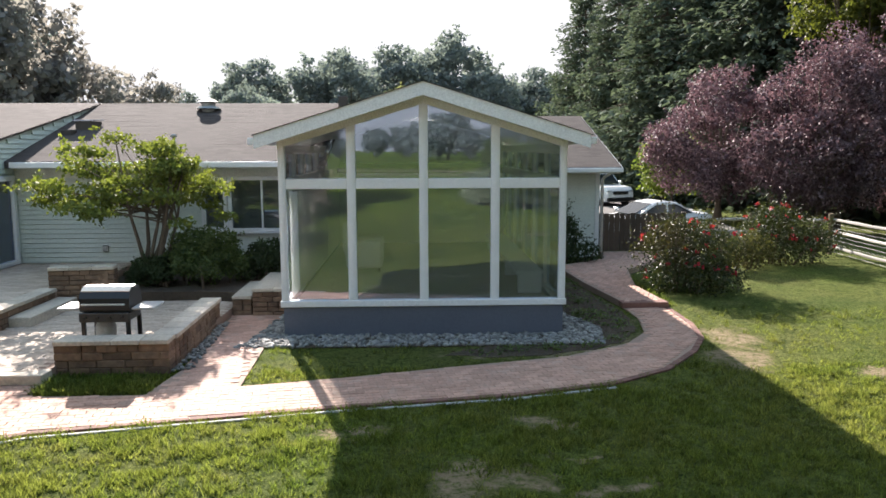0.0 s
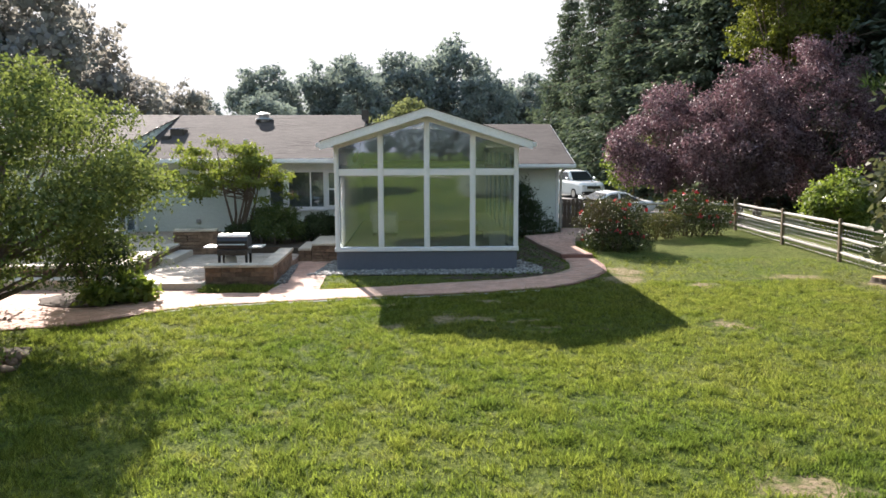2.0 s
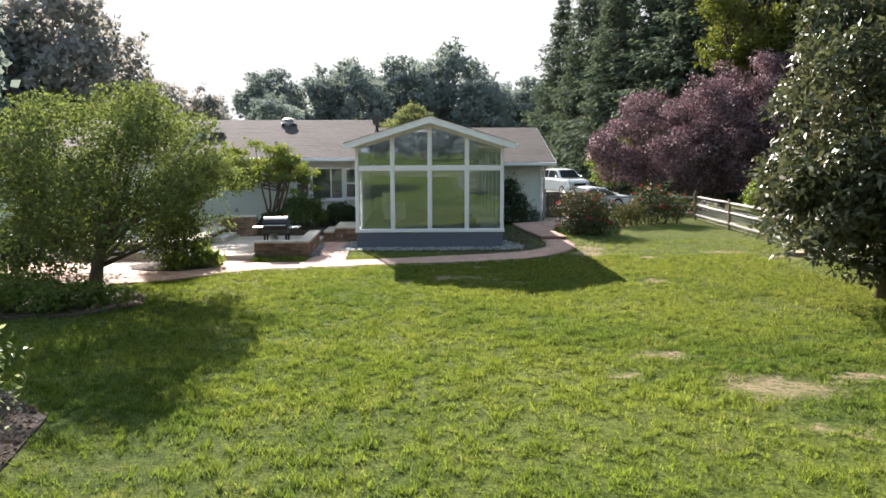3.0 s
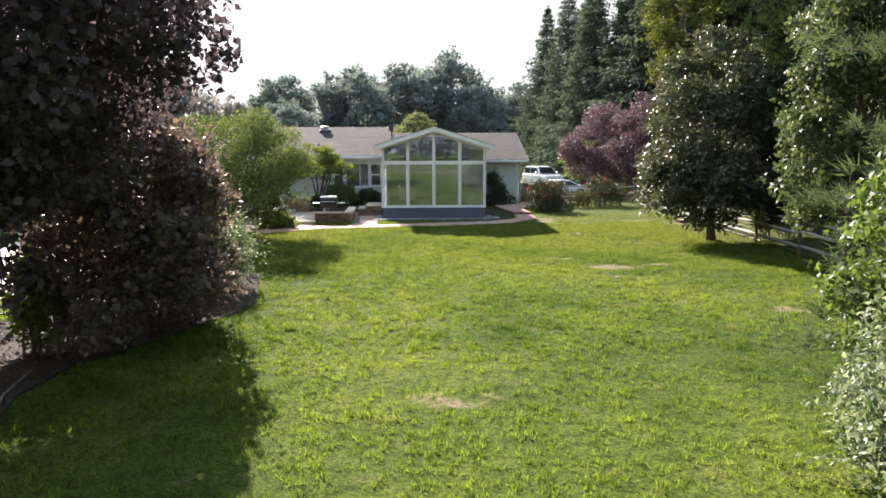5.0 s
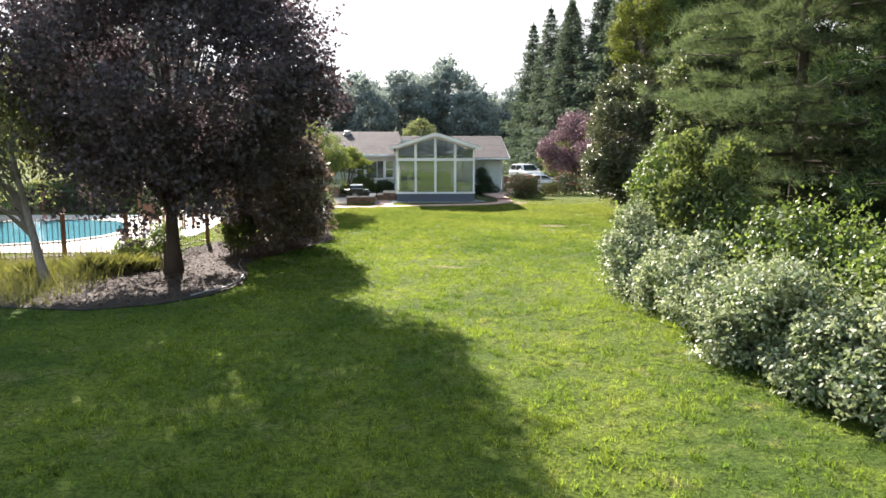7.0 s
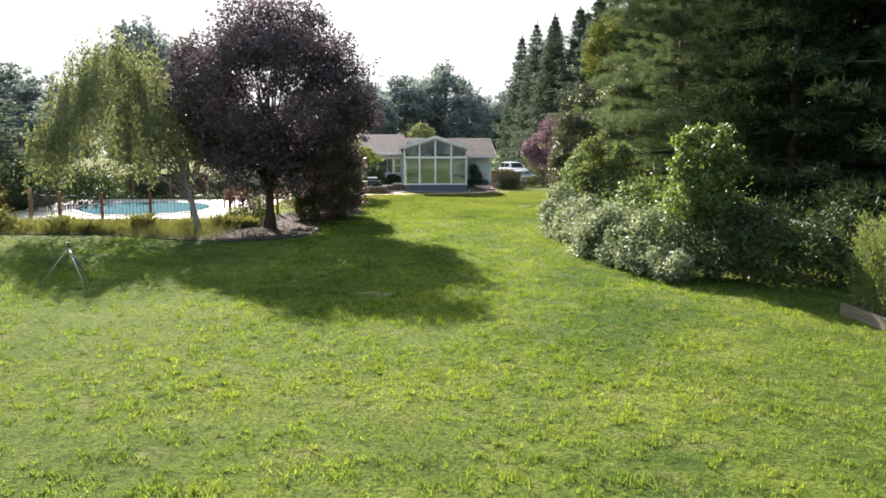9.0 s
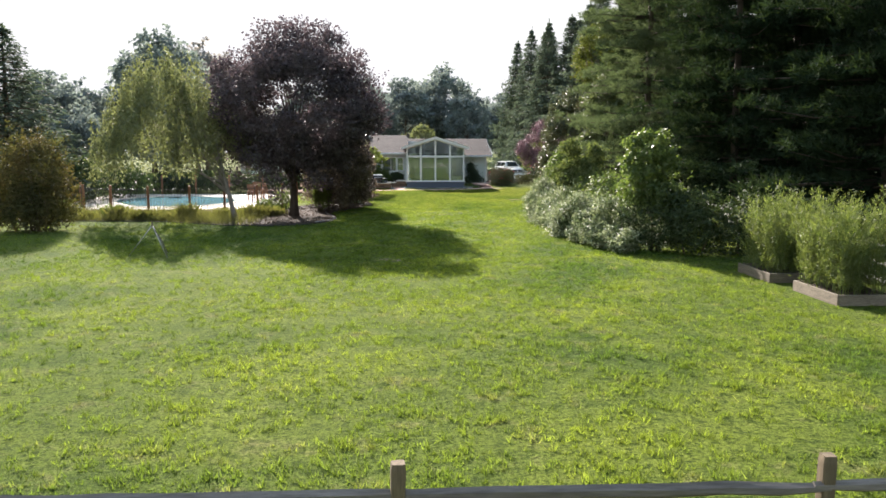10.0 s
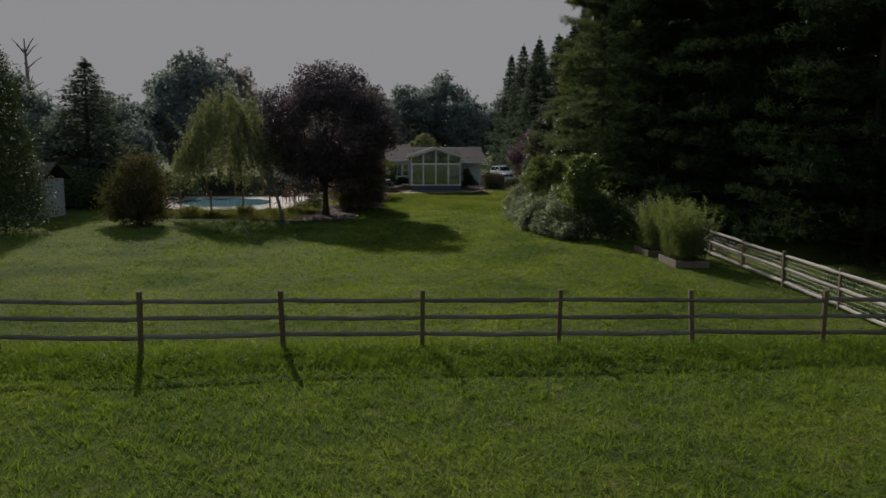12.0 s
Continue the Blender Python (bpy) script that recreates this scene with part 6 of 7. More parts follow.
broadleaf("smoke_tree", -7.0, -19.8, "bronze-purple shrubby tree behind the first", "tree", SMOKE_LEAF, BARK, 0.0, 3.7, 1.8, 1.8, 55, 0.5, 12500, 0.12, 132, girth=0.09, trunk=1.8, limbs_n=18, top=0.5, aspect=0.75, skirt=0.9)
weeping = thing("weeping_tree", -10.3, -29.2, 0, "leaning tree with drooping yellow-green foliage", "tree")
r = np.random.default_rng(133)
g = Geo()
limbs(r, g, -10.3, -29.2, 0, 3.6, 0.12, crown_blobs(r, -13.2, -28.3, 3.4, 6.4, 2.4, 2.0, 30, 0.6), 16, (-0.8, 0.3))
part("trunk", g, PALE_BARK, weeping, smooth=True)
part("crown", cards("crown", weeping_leaves(r, -13.6, -28.2, 1.2, 7.5, 3.3, 850, 34, 0.16), 4, WEEP_LEAF), WEEP_LEAF, weeping)
shrub("burgundy_shrub", [(-17.3, -33.4, 1.9, 1.55, 1.5, 1.75), (-17.0, -33.6, 2.6, 1.2, 1.1, 1.2), (-18.0, -33.3, 1.2, 1.4, 1.3, 1.2), (-16.8, -33.5, 1.2, 1.3, 1.3, 1.2), (-17.4, -33.4, 0.7, 1.6, 1.5, 0.75)], "large rounded russet-green shrub on the lawn", ROSE_BROWN, 20000, 0.105, 134, stems=10)
r = np.random.default_rng(140)
for i in range(13):
    x = -20.0 + 11.5 * i / 12 + r.normal(0, 0.35)
    y = -28.6 + 1.2 * math.sin(i * 0.7) * 0.3 + (max(0, x + 12) * 0.45) + r.normal(0, 0.15)
    root = thing("ornamental_grass", x, y, 0.02, "clump of straw-green ornamental grass beside the pool fence", "grass clump", "grasses by the pool")
    n, h = 300, r.uniform(0.35, 0.9)
    base = np.stack([x + r.normal(0, 0.17, n), y + r.normal(0, 0.17, n), np.full(n, 0.02)], 1)
    out = np.stack([r.normal(0, 0.24, n), r.normal(0, 0.24, n), np.ones(n)], 1) * (h * r.uniform(0.6, 1.1, n))[:, None]
    side = unit(np.cross(out, r.normal(size=(n, 3)))) * 0.008
    tip = base + out + np.stack([out[:, 0] * 0.5, out[:, 1] * 0.5, np.full(n, -0.1)], 1)
    v = np.stack([base - side, base + side, (base + tip) / 2 + side * 0.8 + (0, 0, 0.08), tip], 1).reshape(-1, 3)
    part("blades", cards("blades", v, 4, GRASSES), GRASSES, root)
for x, y, h in ((-18.6, -28.2, 0.9), (-16.2, -28.0, 0.6), (-8.9, -24.6, 1.1), (-9.6, -25.4, 0.7)):
    shrub("pool_shrub", [(x, y, h * 0.5, 0.6, 0.5, h * 0.5)], "small green shrub by the pool fence", GREEN_LEAF, 1800, 0.08, int(x * -10), "shrub", "shrubs by the pool")

r = np.random.default_rng(145)
lx, ly = r.uniform(-12, -4.5, 17000), r.uniform(-31.8, -15, 17000)
keep = inside(MAPLE_BED, lx, ly)
p = np.stack([lx[keep], ly[keep], 0.03 + r.uniform(0, 0.03, keep.sum())], 1)
LITTER = leaf("dry_leaf_litter", (0.057, 0.035, 0.026), (0.158, 0.114, 0.083), (0.083, 0.051, 0.038), 0.1, 0.8, 1.5, 0.1)
single("leaf_litter", cards("leaf_litter", leaf_verts(r, p, unit(r.normal(0, 0.3, (len(p), 3)) + (0, 0, 1)), 0.075, 0.6), 4, LITTER), LITTER, "dry brown leaves scattered over the mulch", "leaf litter", kind="stuff")

wr = np.random.default_rng(147)
wc = np.stack([wr.uniform(0.4, 3.9, 260), wr.uniform(-1.4, 6.5, 260)], 1)
wc = wc[inside(SOIL_PLOT, wc[:, 0], wc[:, 1])]
wp = np.repeat(wc, 26, axis=0) + wr.normal(0, 0.085, (len(wc) * 26, 2))
wp = wp[inside(SOIL_PLOT, wp[:, 0], wp[:, 1])]
wp = np.column_stack([wp, 0.035 + wr.uniform(0, 0.05, len(wp))])
single("creeping_weeds", cards("creeping_weeds", leaf_verts(wr, wp, unit(wr.normal(0, 0.5, (len(wp), 3)) + (0, 0, 1)), 0.06, 0.6), 4, GREEN_LEAF), GREEN_LEAF, "low creeping weeds on the thin soil by the sunroom", "weeds", kind="stuff")
fallen = np.stack([wr.uniform(0.4, 3.9, 1500), wr.uniform(-1.4, 6.5, 1500)], 1)
fallen = fallen[inside(SOIL_PLOT, fallen[:, 0], fallen[:, 1])]
fallen = np.column_stack([fallen, np.full(len(fallen), 0.04)])
single("fallen_leaves", cards("fallen_leaves", leaf_verts(wr, fallen, unit(wr.normal(0, 0.3, (len(fallen), 3)) + (0, 0, 1)), 0.06, 0.6), 4, LITTER), LITTER, "dry brown leaves fallen on the bare soil", "leaf litter", kind="stuff")

shrub("young_shrub", mound(r, -6.95, -23.9, 0.6, 1.9, 16, 0.02), "yellow-green leafy shrub between the dark trees", LIGHT_LEAF, 3600, 0.1, 146)
single("garden_hose", Geo().tube([(-6.62, -24.9, 0.045), (-6.45, -26.0, 0.045), (-5.98, -27.4, 0.045), (-5.84, -28.6, 0.045), (-5.95, -29.5, 0.045), (-6.5, -30.6, 0.045)], [0.016] * 6, 8), GALV,
              "pale grey garden hose lying along the bed's edge", "hose", smooth=True)
STUMP_WOOD = surface("fresh_cut_wood", (0.30, 0.20, 0.11), (0.42, 0.30, 0.18), 2.0, 30, 0.9, 0.5, 0.004, dirt=(0.20, 0.13, 0.08))
stump = thing("tree_stump", 11.15, -2.4, 0, "low tan tree stump cut flat beside the rail fence", "tree stump")
ring = [(0.30 * (1 + 0.10 * math.sin(3 * a) + 0.05 * math.sin(7 * a)), a) for a in (2 * math.pi * k / 24 for k in range(24))]
part("bark", Geo().loft([[(11.15 + q * u * math.cos(a), -2.4 + q * u * math.sin(a), z) for u, a in ring] for z, q in ((-0.03, 1.25), (0.04, 1.06), (0.13, 1.0))]), BARK, stump)
part("cut_face", Geo().loft([[(11.15 + 0.95 * u * math.cos(a), -2.4 + 0.95 * u * math.sin(a), z) for u, a in ring] for z in (0.12, 0.137)]), STUMP_WOOD, stump, "pale sawn top")

# ---- right-hand side ----
rng = np.random.default_rng(150)
for i, (x0, y0, x1, y1, n, h, cnt) in enumerate([(3.75, -28.6, 3.6, -33.0, 22, 2.1, 30000), (3.6, -33.4, 3.75, -37.6, 22, 2.0, 34000), (3.8, -38.0, 4.7, -41.2, 18, 1.8, 27000)]):
    lumps = []
    for _ in range(n * 2):
        q, w, s_ = rng.uniform(0, 1), -0.35 + abs(rng.normal(0, 0.6)), rng.uniform(0.3, 0.62)
        rise = h * (0.78 + 0.22 * math.sin(7 * q + 2 * i)) * (1.0 if w > 0 else 0.62)
        lumps.append((x0 + (x1 - x0) * q + w, y0 + (y1 - y0) * q, max(0.25, rise * rng.uniform(0.05, 0.95)), s_, s_, s_ * 0.75))
    shrub("variegated_shrub", lumps, "bushy shrub with white-edged leaves along the lawn", SILVER_LEAF, int(cnt * 0.88), 0.084, 151 + i, "shrub", "white-edged shrubs", shell=0.35)
shrub("green_shrub", lump_row(rng, 5.6, -40.6, 9.0, -42.0, 6, 1.05, 1.9, 0.3), "dark leafy shrubs in the shade of the pines", DARK_LEAF, 16000, 0.1, 155)
shrub("green_shrub", lump_row(rng, 6.3, -30.0, 6.7, -39.0, 9, 0.95, 2.0, 0.4), "green leafy undergrowth behind the pale shrubs", GREEN_LEAF, 18000, 0.11, 156)
broadleaf("sapling", 5.5, -40.3, "leafy green sapling rising from the shrubs", "tree", GREEN_LEAF, BARK, 0.8, 4.2, 1.2, 1.1, 36, 0.36, 9000, 0.12, 157, girth=0.05, limbs_n=10)
broadleaf("sapling", 5.7, -29.4, "young tree with light green leaves among shrubs", "tree", GARDEN_LEAF, BARK, 0.8, 4.3, 1.3, 1.2, 38, 0.36, 9500, 0.115, 158, girth=0.05, limbs_n=10)
broadleaf("sapling", 5.6, -27.0, "green leafy sapling at the lawn's edge", "tree", GREEN_LEAF, BARK, 0.3, 3.7, 1.5, 1.4, 44, 0.4, 11000, 0.11, 159, girth=0.06, limbs_n=12)
broadleaf("magnolia_tree", 9.7, -9.2, "magnolia tree with large glossy leaves beside the fence", "tree", GLOSSY_LEAF, BARK, 0.95, 7.8, 2.85, 3.0, 165, 0.55, 36000, 0.195, 160, girth=0.13, trunk=4.5, limbs_n=30, top=0.75, aspect=0.42, skirt=0.8,
          extra=[(9.5, -9.9, 0.8, 0.6), (9.95, -9.8, 0.7, 0.5), (9.0, -9.7, 0.75, 0.5), (9.2, -9.6, 1.25, 0.6), (10.3, -9.8, 1.75, 0.7), (8.8, -9.2, 1.1, 0.6), (10.9, -9.0, 1.8, 0.7), (8.2, -9.6, 1.25, 0.55), (9.9, -10.6, 1.8, 0.6)])
shrub("green_shrub", mound(np.random.default_rng(163), 12.9, -8.6, 1.3, 1.9, 22, 0.02), "dark leafy shrub behind the side fence", DARK_LEAF, 9000, 0.1, 163)
broadleaf("shade_tree", 9.9, -17.6, "dense green tree overhanging the side fence", "tree", SHADE_LEAF, BARK, 1.15, 8.2, 1.9, 2.0, 90, 0.5, 22000, 0.15, 161, girth=0.17, trunk=5.0, limbs_n=30, top=0.55, skirt=0.6)
for x, y, z1, r_, sd, n in ((12.7, 19.0, 7.1, 3.2, 170, 27000), (14.6, 14.4, 7.3, 2.9, 171, 27000), (18.4, 15.0, 8.6, 3.4, 172, 27000), (16.3, 16.2, 8.1, 2.2, 176, 14000)):
    broadleaf("plum_tree", x, y, "purple-leaved plum tree in a dense row", "tree", PLUM_LEAF, BARK, 0.35, z1, r_, r_, 120, 0.6, n, 0.125, sd, girth=0.15, limbs_n=26, group="purple plum trees", top=0.6)
broadleaf("light_tree", 12.4, 24.0, "light green young tree beside the driveway", "tree", LIGHT_LEAF, BARK, 0.4, 4.6, 1.9, 1.7, 26, 0.65, 6500, 0.17, 173, girth=0.07)
broadleaf("side_shrub_tree", 14.1, 5.0, "leafy green shrub tree beyond the rail fence", "tree", LIGHT_LEAF, BARK, 0.1, 3.1, 1.35, 1.3, 34, 0.4, 7000, 0.13, 174, girth=0.06)
broadleaf("roof_tree", -0.6, 23.5, "yellow-green tree showing above the roof ridge", "tree", WEEP_LEAF, BARK, 1.5, 6.3, 2.2, 2.0, 26, 0.7, 4500, 0.22, 175, girth=0.1)

# ---- conifers ----
rng = np.random.default_rng(180)
SPRUCE = [spruce_mesh(rng, 19.5, 6.2, 0.4, 40, 13, 74, 0.56, SPRUCE_NEEDLE, 0.36), spruce_mesh(rng, 18.5, 5.8, 0.4, 38, 13, 74, 0.56, SPRUCE_NEEDLE, 0.26),
          spruce_mesh(rng, 11.8, 3.7, 0.3, 28, 11, 64, 0.40, SPRUCE_NEEDLE, 0.2)]
for i, (x, y, s) in enumerate([(16.2, 37.5, 1.0), (18.4, 33.0, 1.08), (15.4, 46.0, 1.04), (14.6, 54.0, 1.06), (20.5, 38.0, 1.05), (19.6, 28.5, 1.12), (21.5, 31.0, 1.2), (22.5, 23.0, 1.15), (26.5, 26.0, 1.2), (25.5, 17.5, 1.1), (18.0, 46.5, 1.1), (30.5, 20.0, 1.2)]):
    conifer("spruce_tree", SPRUCE[i % 2], "tall dark blue-green spruce in a row", x, y, s, i * 1.3, "spruce row", 0.82 if y > 42 else 1.0)
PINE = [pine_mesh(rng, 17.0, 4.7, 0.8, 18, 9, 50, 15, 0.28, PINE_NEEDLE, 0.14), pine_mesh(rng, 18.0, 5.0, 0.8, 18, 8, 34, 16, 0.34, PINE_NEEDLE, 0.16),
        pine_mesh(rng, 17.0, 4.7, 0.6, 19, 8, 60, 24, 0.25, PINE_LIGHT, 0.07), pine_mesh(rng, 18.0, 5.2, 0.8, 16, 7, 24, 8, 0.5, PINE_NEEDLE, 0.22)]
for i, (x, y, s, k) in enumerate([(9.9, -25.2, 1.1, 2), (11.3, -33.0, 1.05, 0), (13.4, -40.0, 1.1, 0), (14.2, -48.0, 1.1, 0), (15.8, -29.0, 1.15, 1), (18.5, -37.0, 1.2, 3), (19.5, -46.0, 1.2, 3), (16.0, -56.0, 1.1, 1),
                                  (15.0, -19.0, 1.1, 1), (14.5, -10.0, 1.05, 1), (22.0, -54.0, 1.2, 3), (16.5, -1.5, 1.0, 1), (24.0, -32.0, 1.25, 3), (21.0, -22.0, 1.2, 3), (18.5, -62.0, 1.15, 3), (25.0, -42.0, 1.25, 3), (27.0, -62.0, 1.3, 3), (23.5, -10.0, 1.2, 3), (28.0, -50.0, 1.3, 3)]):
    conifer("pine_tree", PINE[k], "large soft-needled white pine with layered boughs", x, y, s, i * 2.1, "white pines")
broadleaf("yellowing_tree", 19.7, 20.6, "tall tree with yellow-green leaves behind the plums", "tree", YELLOWING_LEAF, BARK, 6.6, 17.5, 4.3, 4.0, 120, 0.8, 26000, 0.2, 190, girth=0.25, trunk=11.0, limbs_n=40, top=0.55)
conifer("spruce_tree", SPRUCE[2], "lone spruce beyond the pool", -26.6, -16.4, 0.91, 0.4, wide=1.6)
arbor = [(-22.3 + 0.15 * math.sin(3 * z), -37.0, z, 2.15 * (1 - (z - 0.8) / 9.6), 2.0 * (1 - (z - 0.8) / 9.6), 0.85) for z in np.linspace(0.8, 8.2, 13)]
shrub("arborvitae", arbor, "tall dense dark conical evergreen on the lawn", DARK_LEAF, 22000, 0.12, 191, "evergreen tree", stems=3)

# ---- far trees ----
FAR = []
for i in range(3):
    r = np.random.default_rng(200 + i)
    b = crown_blobs(r, 0, 0, 1.0, 14.8, 5.8, 5.8, 110, 1.15)
    g = Geo()
    limbs(r, g, 0, 0, 0, 8.0, 0.28, b, 20)
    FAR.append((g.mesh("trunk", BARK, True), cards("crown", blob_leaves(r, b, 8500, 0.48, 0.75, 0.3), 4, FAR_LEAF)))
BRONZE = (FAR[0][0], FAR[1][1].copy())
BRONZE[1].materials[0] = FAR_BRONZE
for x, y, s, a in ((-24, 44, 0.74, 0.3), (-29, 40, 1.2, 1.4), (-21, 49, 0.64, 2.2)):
    conifer("far_tree", BRONZE, "bronze-leaved tree behind the house, leaf colour greyed as by haze", x, y, s, a, "bronze background trees")
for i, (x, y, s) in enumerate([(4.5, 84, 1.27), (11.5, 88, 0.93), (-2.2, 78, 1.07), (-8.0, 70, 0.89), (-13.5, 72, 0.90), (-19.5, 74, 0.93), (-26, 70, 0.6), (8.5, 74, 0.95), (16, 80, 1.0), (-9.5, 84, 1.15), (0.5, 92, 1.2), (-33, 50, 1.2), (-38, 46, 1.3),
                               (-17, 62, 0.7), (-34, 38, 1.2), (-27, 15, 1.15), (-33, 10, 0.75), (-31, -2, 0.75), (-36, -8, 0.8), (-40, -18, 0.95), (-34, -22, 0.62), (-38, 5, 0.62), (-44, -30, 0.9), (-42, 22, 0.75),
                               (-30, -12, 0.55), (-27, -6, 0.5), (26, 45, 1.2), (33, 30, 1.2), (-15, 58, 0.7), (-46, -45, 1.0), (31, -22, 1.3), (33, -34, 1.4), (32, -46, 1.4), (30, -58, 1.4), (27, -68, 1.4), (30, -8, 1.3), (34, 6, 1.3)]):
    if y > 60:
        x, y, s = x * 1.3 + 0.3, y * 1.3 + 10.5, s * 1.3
    conifer("far_tree", FAR[i % 3], "leafy deciduous tree in distant woods, haze in its leaf colour", x, y, s * (0.95 if i == 0 else 1.0 if i < 7 else 0.9), i * 0.9, "background trees")
r = np.random.default_rng(204)
b = crown_blobs(r, 0, 0, 0.5, 14.0, 6.5, 6.5, 40, 1.9)
g = Geo()
limbs(r, g, 0, 0, 0, 7.0, 0.3, b, 8)
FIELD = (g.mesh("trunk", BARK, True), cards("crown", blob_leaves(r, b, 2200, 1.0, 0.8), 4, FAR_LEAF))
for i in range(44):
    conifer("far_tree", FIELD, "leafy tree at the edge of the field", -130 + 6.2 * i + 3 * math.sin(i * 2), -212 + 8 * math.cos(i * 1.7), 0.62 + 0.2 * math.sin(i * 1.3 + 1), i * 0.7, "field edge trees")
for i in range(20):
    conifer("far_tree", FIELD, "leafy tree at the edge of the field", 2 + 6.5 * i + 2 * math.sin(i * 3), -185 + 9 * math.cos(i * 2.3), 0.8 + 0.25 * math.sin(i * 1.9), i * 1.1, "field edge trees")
dead = thing("dead_tree", -39.0, 1.0, 0, "bare dead tree trunk above the woods", "tree")
g = Geo().tube([(-39, 1, 0), (-38.9, 1, 8), (-39.1, 1, 14.5)], [0.35, 0.25, 0.05], 8)
r = np.random.default_rng(205)
for i in range(16):
    z, a = r.uniform(6, 13.5), r.uniform(0, 6.28)
    L = r.uniform(0.8, 2.2)
    g.tube([(-39, 1, z), (-39 + L * math.cos(a) * 0.6, 1 + L * math.sin(a) * 0.6, z + L * 0.5), (-39 + L * math.cos(a), 1 + L * math.sin(a), z + L * 0.75)], [0.08, 0.05, 0.015], 5)
part("trunk", g, PALE_BARK, dead, smooth=True)
rng = np.random.default_rng(210)
for i, (x0, y0, x1, y1, n, h) in enumerate([(-24, -24, -21, -9, 8, 2.6), (-31, -23.5, -25, -20, 6, 3.0), (-21, -6.0, -9, -5.0, 8, 1.6), (-34, -38, -27, -30, 6, 3.2)]):
    shrub("hedge", lump_row(rng, x0, y0, x1, y1, n, 1.4, h, 0.4), "loose green hedge behind the pool", GREEN_LEAF if i % 2 else DARK_LEAF, 11000, 0.17, 211 + i, "hedge", "hedges behind the pool")

# ---- grass blades and weeds ----
rng = np.random.default_rng(300)


def lawn_ok(x, y):
    ok = np.ones(len(x), bool)
    for poly in (LOWER_WALK, UPPER_WALK, MID_PATIO, UPPER_PATIO, MAPLE_BED, DECK, HOUSE_PLAN, STONE_RING):
        ok &= ~inside(poly, x, y)
    ok &= ~inside(SOIL_PLOT, x, y) | (rng.uniform(0, 1, len(x)) < 0.4)
    ok &= ~((x > 6.4) & (x < 7.8) & (y > -49.4) & (y < -44.7))
    for bx, by, a, c in BARE:
        ok &= ((x - bx) / a) ** 2 + ((y - by) / c) ** 2 > rng.uniform(0.35, 1.5, len(x))
    return ok


def patches(x, y, size, seed):
    """Smooth uneven growth over the lawn, 0 to 1."""
    grid = np.random.default_rng(seed).uniform(0, 1, (97, 97))
    u, v = (x / size + 1000) % 96, (y / size + 1000) % 96
    i, j = u.astype(int), v.astype(int)
    fu, fv = (3 - 2 * (u - i)) * (u - i) ** 2, (3 - 2 * (v - j)) * (v - j) ** 2
    return (grid[i, j] * (1 - fu) + grid[i + 1, j] * fu) * (1 - fv) + (grid[i, j + 1] * (1 - fu) + grid[i + 1, j + 1] * fu) * fv


def blades(x, y, height, width, mat, name, label, lean=0.5):
    n = len(x)
    a = rng.uniform(0, 2 * math.pi, n)
    h = height * rng.uniform(0.6, 1.3, n) * (0.35 + 1.3 * patches(x, y, 0.21, 305))
    w = width * rng.uniform(0.7, 1.3, n)
    base = np.stack([x, y, np.zeros(n)], 1)
    side = np.stack([np.cos(a) * w, np.sin(a) * w, np.zeros(n)], 1)
    tip = base + np.stack([rng.normal(0, lean, n) * h, rng.normal(0, lean, n) * h, h], 1)
    v = np.stack([base - side, base + side, tip], 1).reshape(-1, 3)
    return single(name, cards(name, v, 3, mat), mat, label, "grass", kind="stuff")



x, y = [], []
for x0, x1, y0, y1, n in ((-13, 11.5, -64, 2, 62000), (-24, -10, -66, -30, 8000), (-16, 14, -72, -59, 22000), (-7, 10, -16, -2, 52000), (-6, 6, -58, -16, 26000)):
    cx, cy = rng.uniform(x0, x1, n), rng.uniform(y0, y1, n)
    keep = rng.uniform(0.05, 0.85, n) < 0.62 * patches(cx, cy, 0.42, 301) + 0.38 * patches(cx, cy, 1.7, 302)
    cx, cy = cx[keep], cy[keep]
    x.append(np.repeat(cx, 9) + rng.normal(0, 0.034, 9 * len(cx)))
    y.append(np.repeat(cy, 9) + rng.normal(0, 0.034, 9 * len(cx)))
x, y = np.concatenate(x), np.concatenate(y)
ok = lawn_ok(x, y) & (x < side_x(y) + 2)
blades(x[ok], y[ok], 0.060, 0.0066, BLADE, "grass", "short mown lawn grass blades in sun and shade")
cx, cy = rng.uniform(-8, 10, 6500), rng.uniform(-24, -3, 6500)
x, y = (np.repeat(c, 16) + rng.normal(0, 0.035, 6500 * 16) for c in (cx, cy))
ok = lawn_ok(x, y)
blades(x[ok], y[ok], 0.085, 0.006, BLADE, "grass", "small upright tufts standing out of the lawn", 0.6)
n = 42000
x, y = rng.uniform(-16, 10, n), -60.4 + rng.normal(0, 0.5, n)
blades(x, y, 0.16, 0.008, WEED, "weeds", "taller weeds and grass along the rail fence", 0.7)
cx, cy, ch = rng.uniform(-15, 10, 700), -60.45 + rng.normal(0, 0.42, 700), rng.uniform(0.06, 0.26, 700)
p = np.concatenate([np.stack([cx + rng.normal(0, 0.10, 700), cy + rng.normal(0, 0.10, 700), np.maximum(0.01, ch * rng.uniform(0.1, 1.1, 700))], 1) for _ in range(42)])
single("weeds", cards("weeds", leaf_verts(rng, p, unit(rng.normal(0, 0.6, p.shape) + (0, 0, 1)), 0.05, 0.5), 4, WEED), WEED, "leafy clover and plantain weeds under the rail fence", "weeds", kind="stuff")
n = 70000
x, y = rng.uniform(-14, 10, n), rng.uniform(-73, -59.5, n)
blades(x, y, 0.13, 0.007, WEED, "weeds", "rough unmown grass behind the rail fence", 0.8)
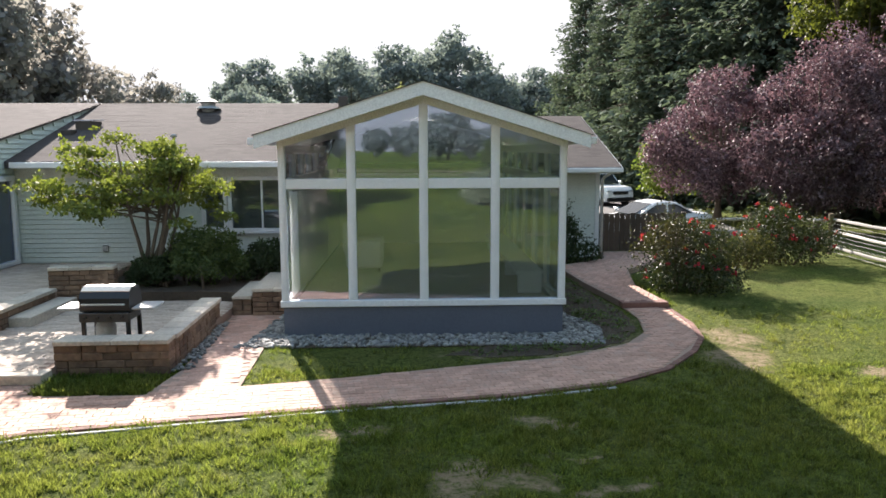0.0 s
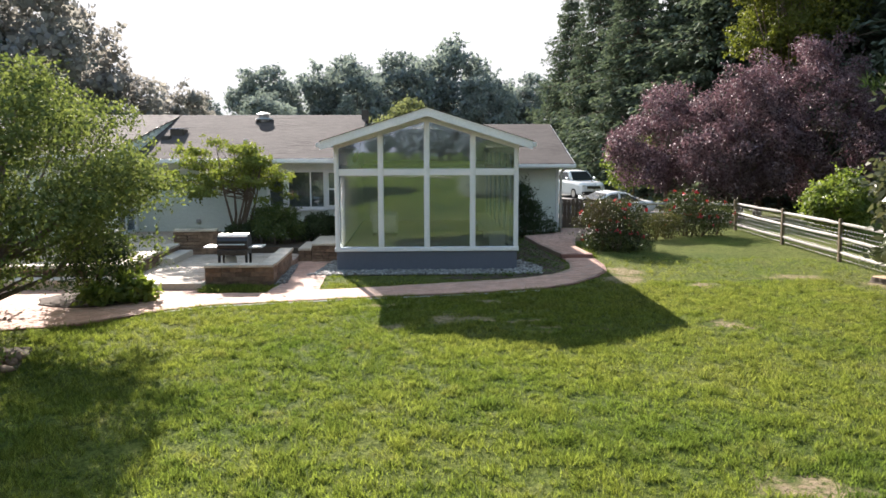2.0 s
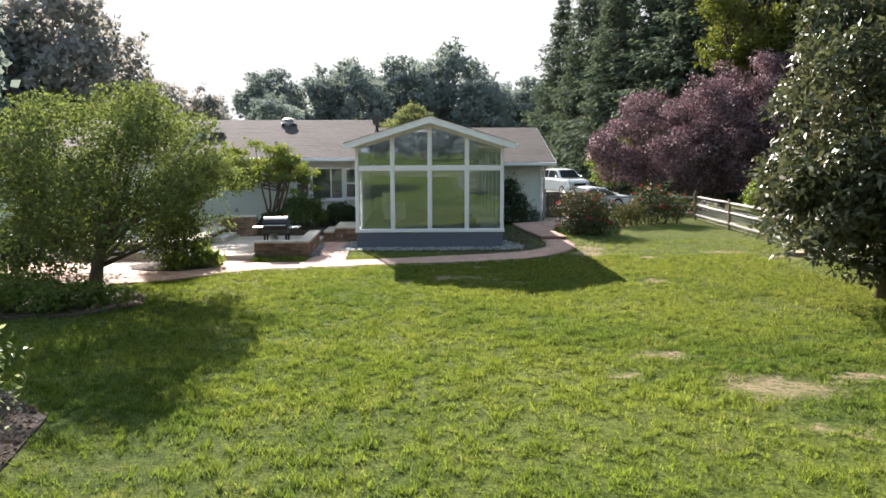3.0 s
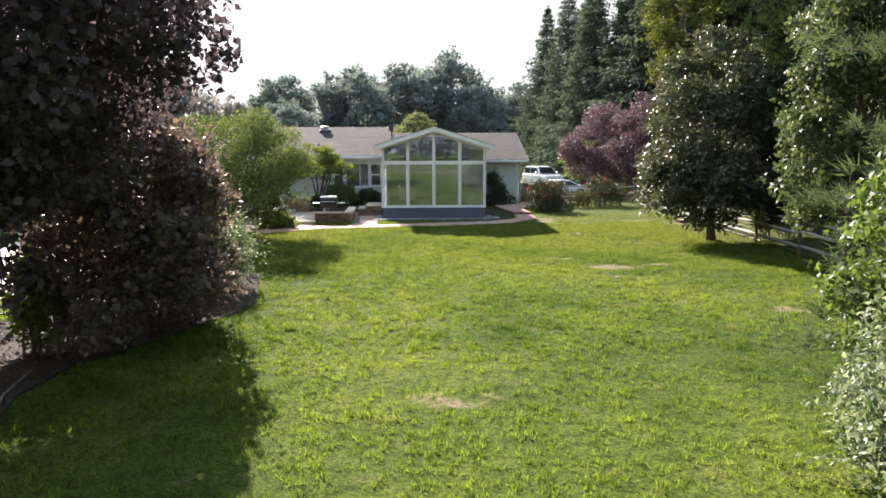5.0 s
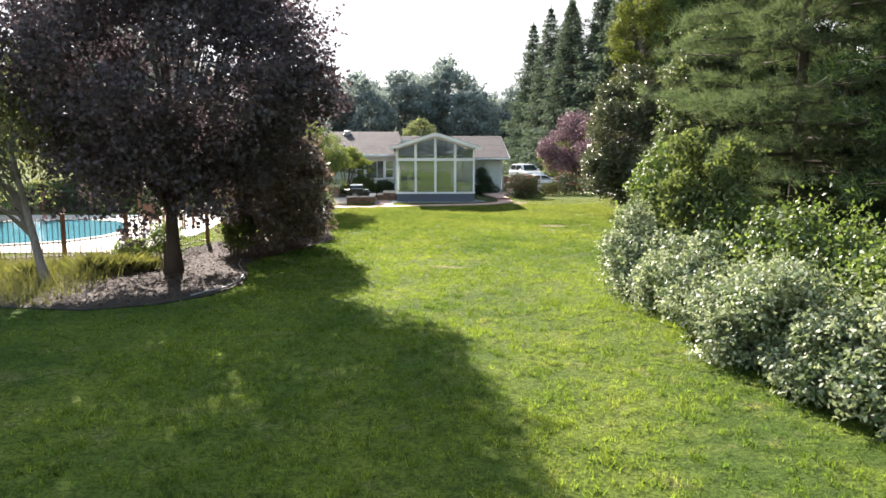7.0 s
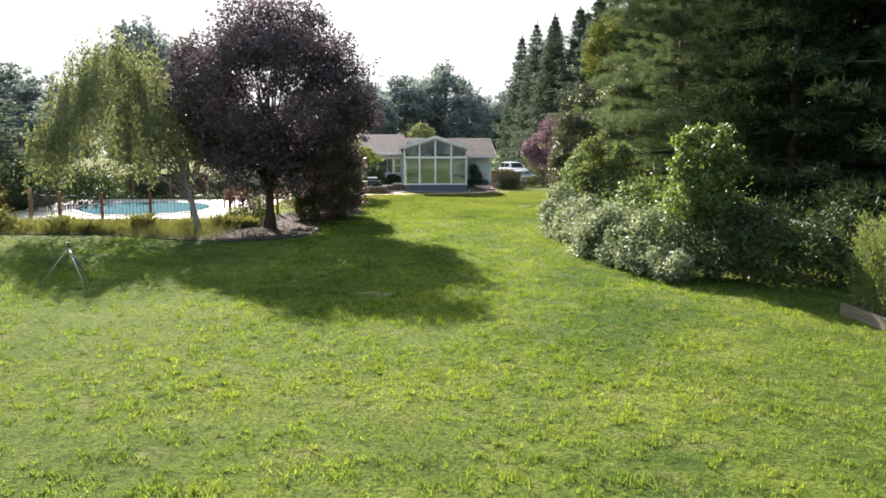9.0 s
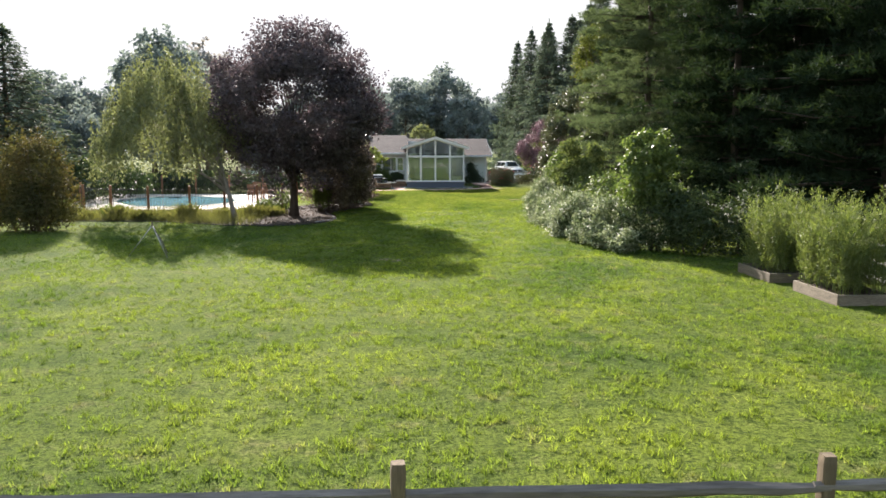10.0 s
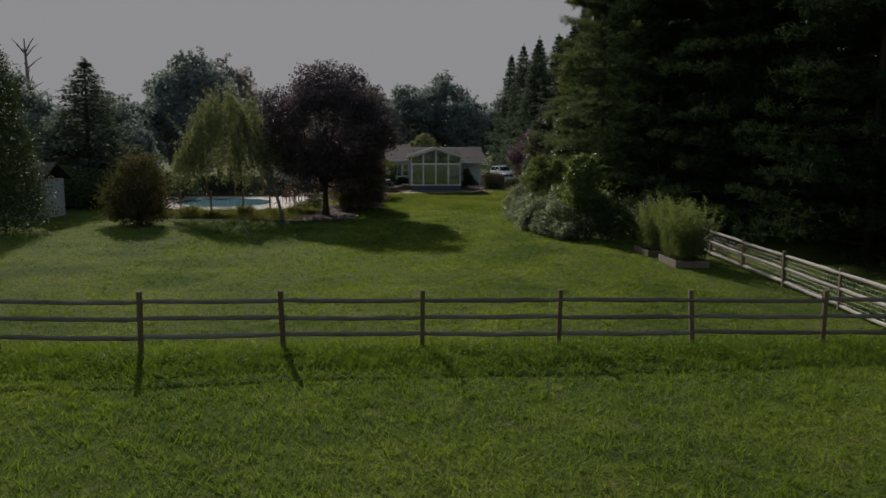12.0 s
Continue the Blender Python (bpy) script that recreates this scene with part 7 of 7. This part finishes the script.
x, y = rng.uniform(-20, -9.0, 26000), rng.uniform(-31.8, -25.5, 26000)
ok = inside(MAPLE_BED, x, y) & (rng.uniform(0, 1, len(x)) < np.clip((-8.6 - x) / 3.0, 0, 0.9))
blades(x[ok], y[ok], 0.38, 0.008, GRASSES, "weeds", "tall straw-coloured grass growing through the mulch", 0.5)
n = 2500
x = np.concatenate([rng.uniform(-5.3, -3.7, n), 4.95 + rng.normal(0, 0.12, n)])
y = np.concatenate([rng.uniform(-3.05, -2.2, n), rng.uniform(2.2, 8.0, n)])
blades(x, y, 0.09, 0.012, BLADE, "grass", "rough grass tufts beside the paving", 0.6)

# ---- pavers (last) ----
rng = np.random.default_rng(400)
PV = {True: Geo().box(-0.1, 0.1, -0.05, 0.05, 0, 0.03, 0.004).mesh("paver", PAVER), False: Geo().box(-0.1, 0.1, -0.05, 0.05, 0, 0.03, 0.004).mesh("paver", PATIO_PAVER)}


def lay(parent, outline, top, turn, near, red=True):
    """Pavers in running bond over an outline; those nearest to `near` are pieces of their own, the rest one part."""
    xs, ys = [p[0] for p in outline], [p[1] for p in outline]
    cx, cy = (min(xs) + max(xs)) / 2, (min(ys) + max(ys)) / 2
    R = math.hypot(max(xs) - min(xs), max(ys) - min(ys)) / 2 + 0.3
    c, s = math.cos(turn), math.sin(turn)
    spots = []
    for j in range(int(2 * R / 0.107) + 1):
        for i in range(int(2 * R / 0.208) + 1):
            u, v = -R + i * 0.208 + (0.104 if j % 2 else 0), -R + j * 0.107
            spots.append((cx + u * c - v * s, cy + u * s + v * c))
    sp = np.array(spots)
    ok = inside(outline, sp[:, 0], sp[:, 1])
    for du, dv in ((-0.09, -0.04), (0.09, -0.04), (0.09, 0.04), (-0.09, 0.04)):
        ok &= inside(outline, sp[:, 0] + du * c - dv * s, sp[:, 1] + du * s + dv * c)
    sp = sp[ok]
    sp = sp[np.argsort((sp[:, 0] - near[0]) ** 2 + (sp[:, 1] - near[1]) ** 2)]
    rest = Geo()
    for k, (x, y) in enumerate(sp):
        z, a = top - 0.022 + rng.normal(0, 0.0015), math.degrees(turn) + rng.normal(0, 0.5)
        if k < 290:
            ob = new("paver", PV[red])
            ob.matrix_basis = pose(x, y, z, 0, 0, a)
            ob.parent = parent
        else:
            ca, sa = math.cos(radians(a)), math.sin(radians(a))
            q = [(x + u * ca - v * sa, y + u * sa + v * ca) for u, v in ((-0.1, -0.05), (0.1, -0.05), (0.1, 0.05), (-0.1, 0.05))]
            rest.add([(*p, z) for p in q] + [(*p, z + 0.03) for p in q], [(4, 5, 6, 7), (0, 1, 5, 4), (1, 2, 6, 5), (2, 3, 7, 6), (3, 0, 4, 7)])
    if rest.v:
        me = bpy.data.meshes.new("pavers")
        me.from_pydata(rest.v, [], rest.f)
        me.materials.append(PAVER if red else PATIO_PAVER)
        ob = tagged(new("pavers", me), "tan brick pavers in running bond", kind="stuff")
        ob.parent = parent


lay(lower_walk, LOWER_WALK, 0.02, 0.16, (0.5, -2.8))
lay(mid_patio, MID_PATIO, 0.16, 0.0, (-4.8, -0.5), False)
lay(upper_walk, UPPER_WALK, 0.13, 1.2, (4.5, 3.0))
lay(upper_patio, UPPER_PATIO, 0.50, 0.0, (-8.0, 0.5), False)
# soldier border along the outer edge of the walk
g = Geo().box(-0.05, 0.05, -0.1, 0.1, 0, 0.03, 0.004).mesh("border_brick", EDGING)
for (x0, y0), (x1, y1) in zip(WALK_OUTER[2:-1], WALK_OUTER[3:]):
    L, a = math.hypot(x1 - x0, y1 - y0), math.degrees(math.atan2(y1 - y0, x1 - x0))
    n = max(1, round(L / 0.21))
    for k in range(n):
        q = (k + 0.5) / n
        ob = new("border_brick", g)
        ob.matrix_basis = pose(x0 + (x1 - x0) * q, y0 + (y1 - y0) * q, 0.0, 0, 0, a + 90)
        ob.parent = lower_walk
# pale concrete edge outside the border
g = Geo()
for (x0, y0), (x1, y1) in zip(WALK_OUTER[4:9], WALK_OUTER[5:10]):
    d = Vector((x1 - x0, y1 - y0)).normalized()
    n = Vector((d.y, -d.x))
    g.prism([(x0 + n.x * 0.11, y0 + n.y * 0.11), (x1 + n.x * 0.11, y1 + n.y * 0.11), (x1 + n.x * 0.155, y1 + n.y * 0.155), (x0 + n.x * 0.155, y0 + n.y * 0.155)], 0.0, 0.018)
single("walk_edging", g, EDGE_STRIP, "narrow pale concrete edge along the brick walk", "edging", kind="structure")
# wall outlet on the siding
single("wall_outlet", Geo().box(-7.72, -7.58, 5.63, 5.67, 0.78, 0.92, 0.008).box(-7.69, -7.61, 5.61, 5.63, 0.82, 0.90, 0.006), GALV, "small grey weatherproof outlet box on the siding", "outlet")
# dark edging strip round the mulch bed
g = Geo()
ring = MAPLE_BED[:15]
g.tube([(x, y, 0.02) for x, y in ring], [0.016] * len(ring), 6)
single("bed_edging", g, RUBBER, "black plastic edging round the mulch bed", "edging", smooth=True)
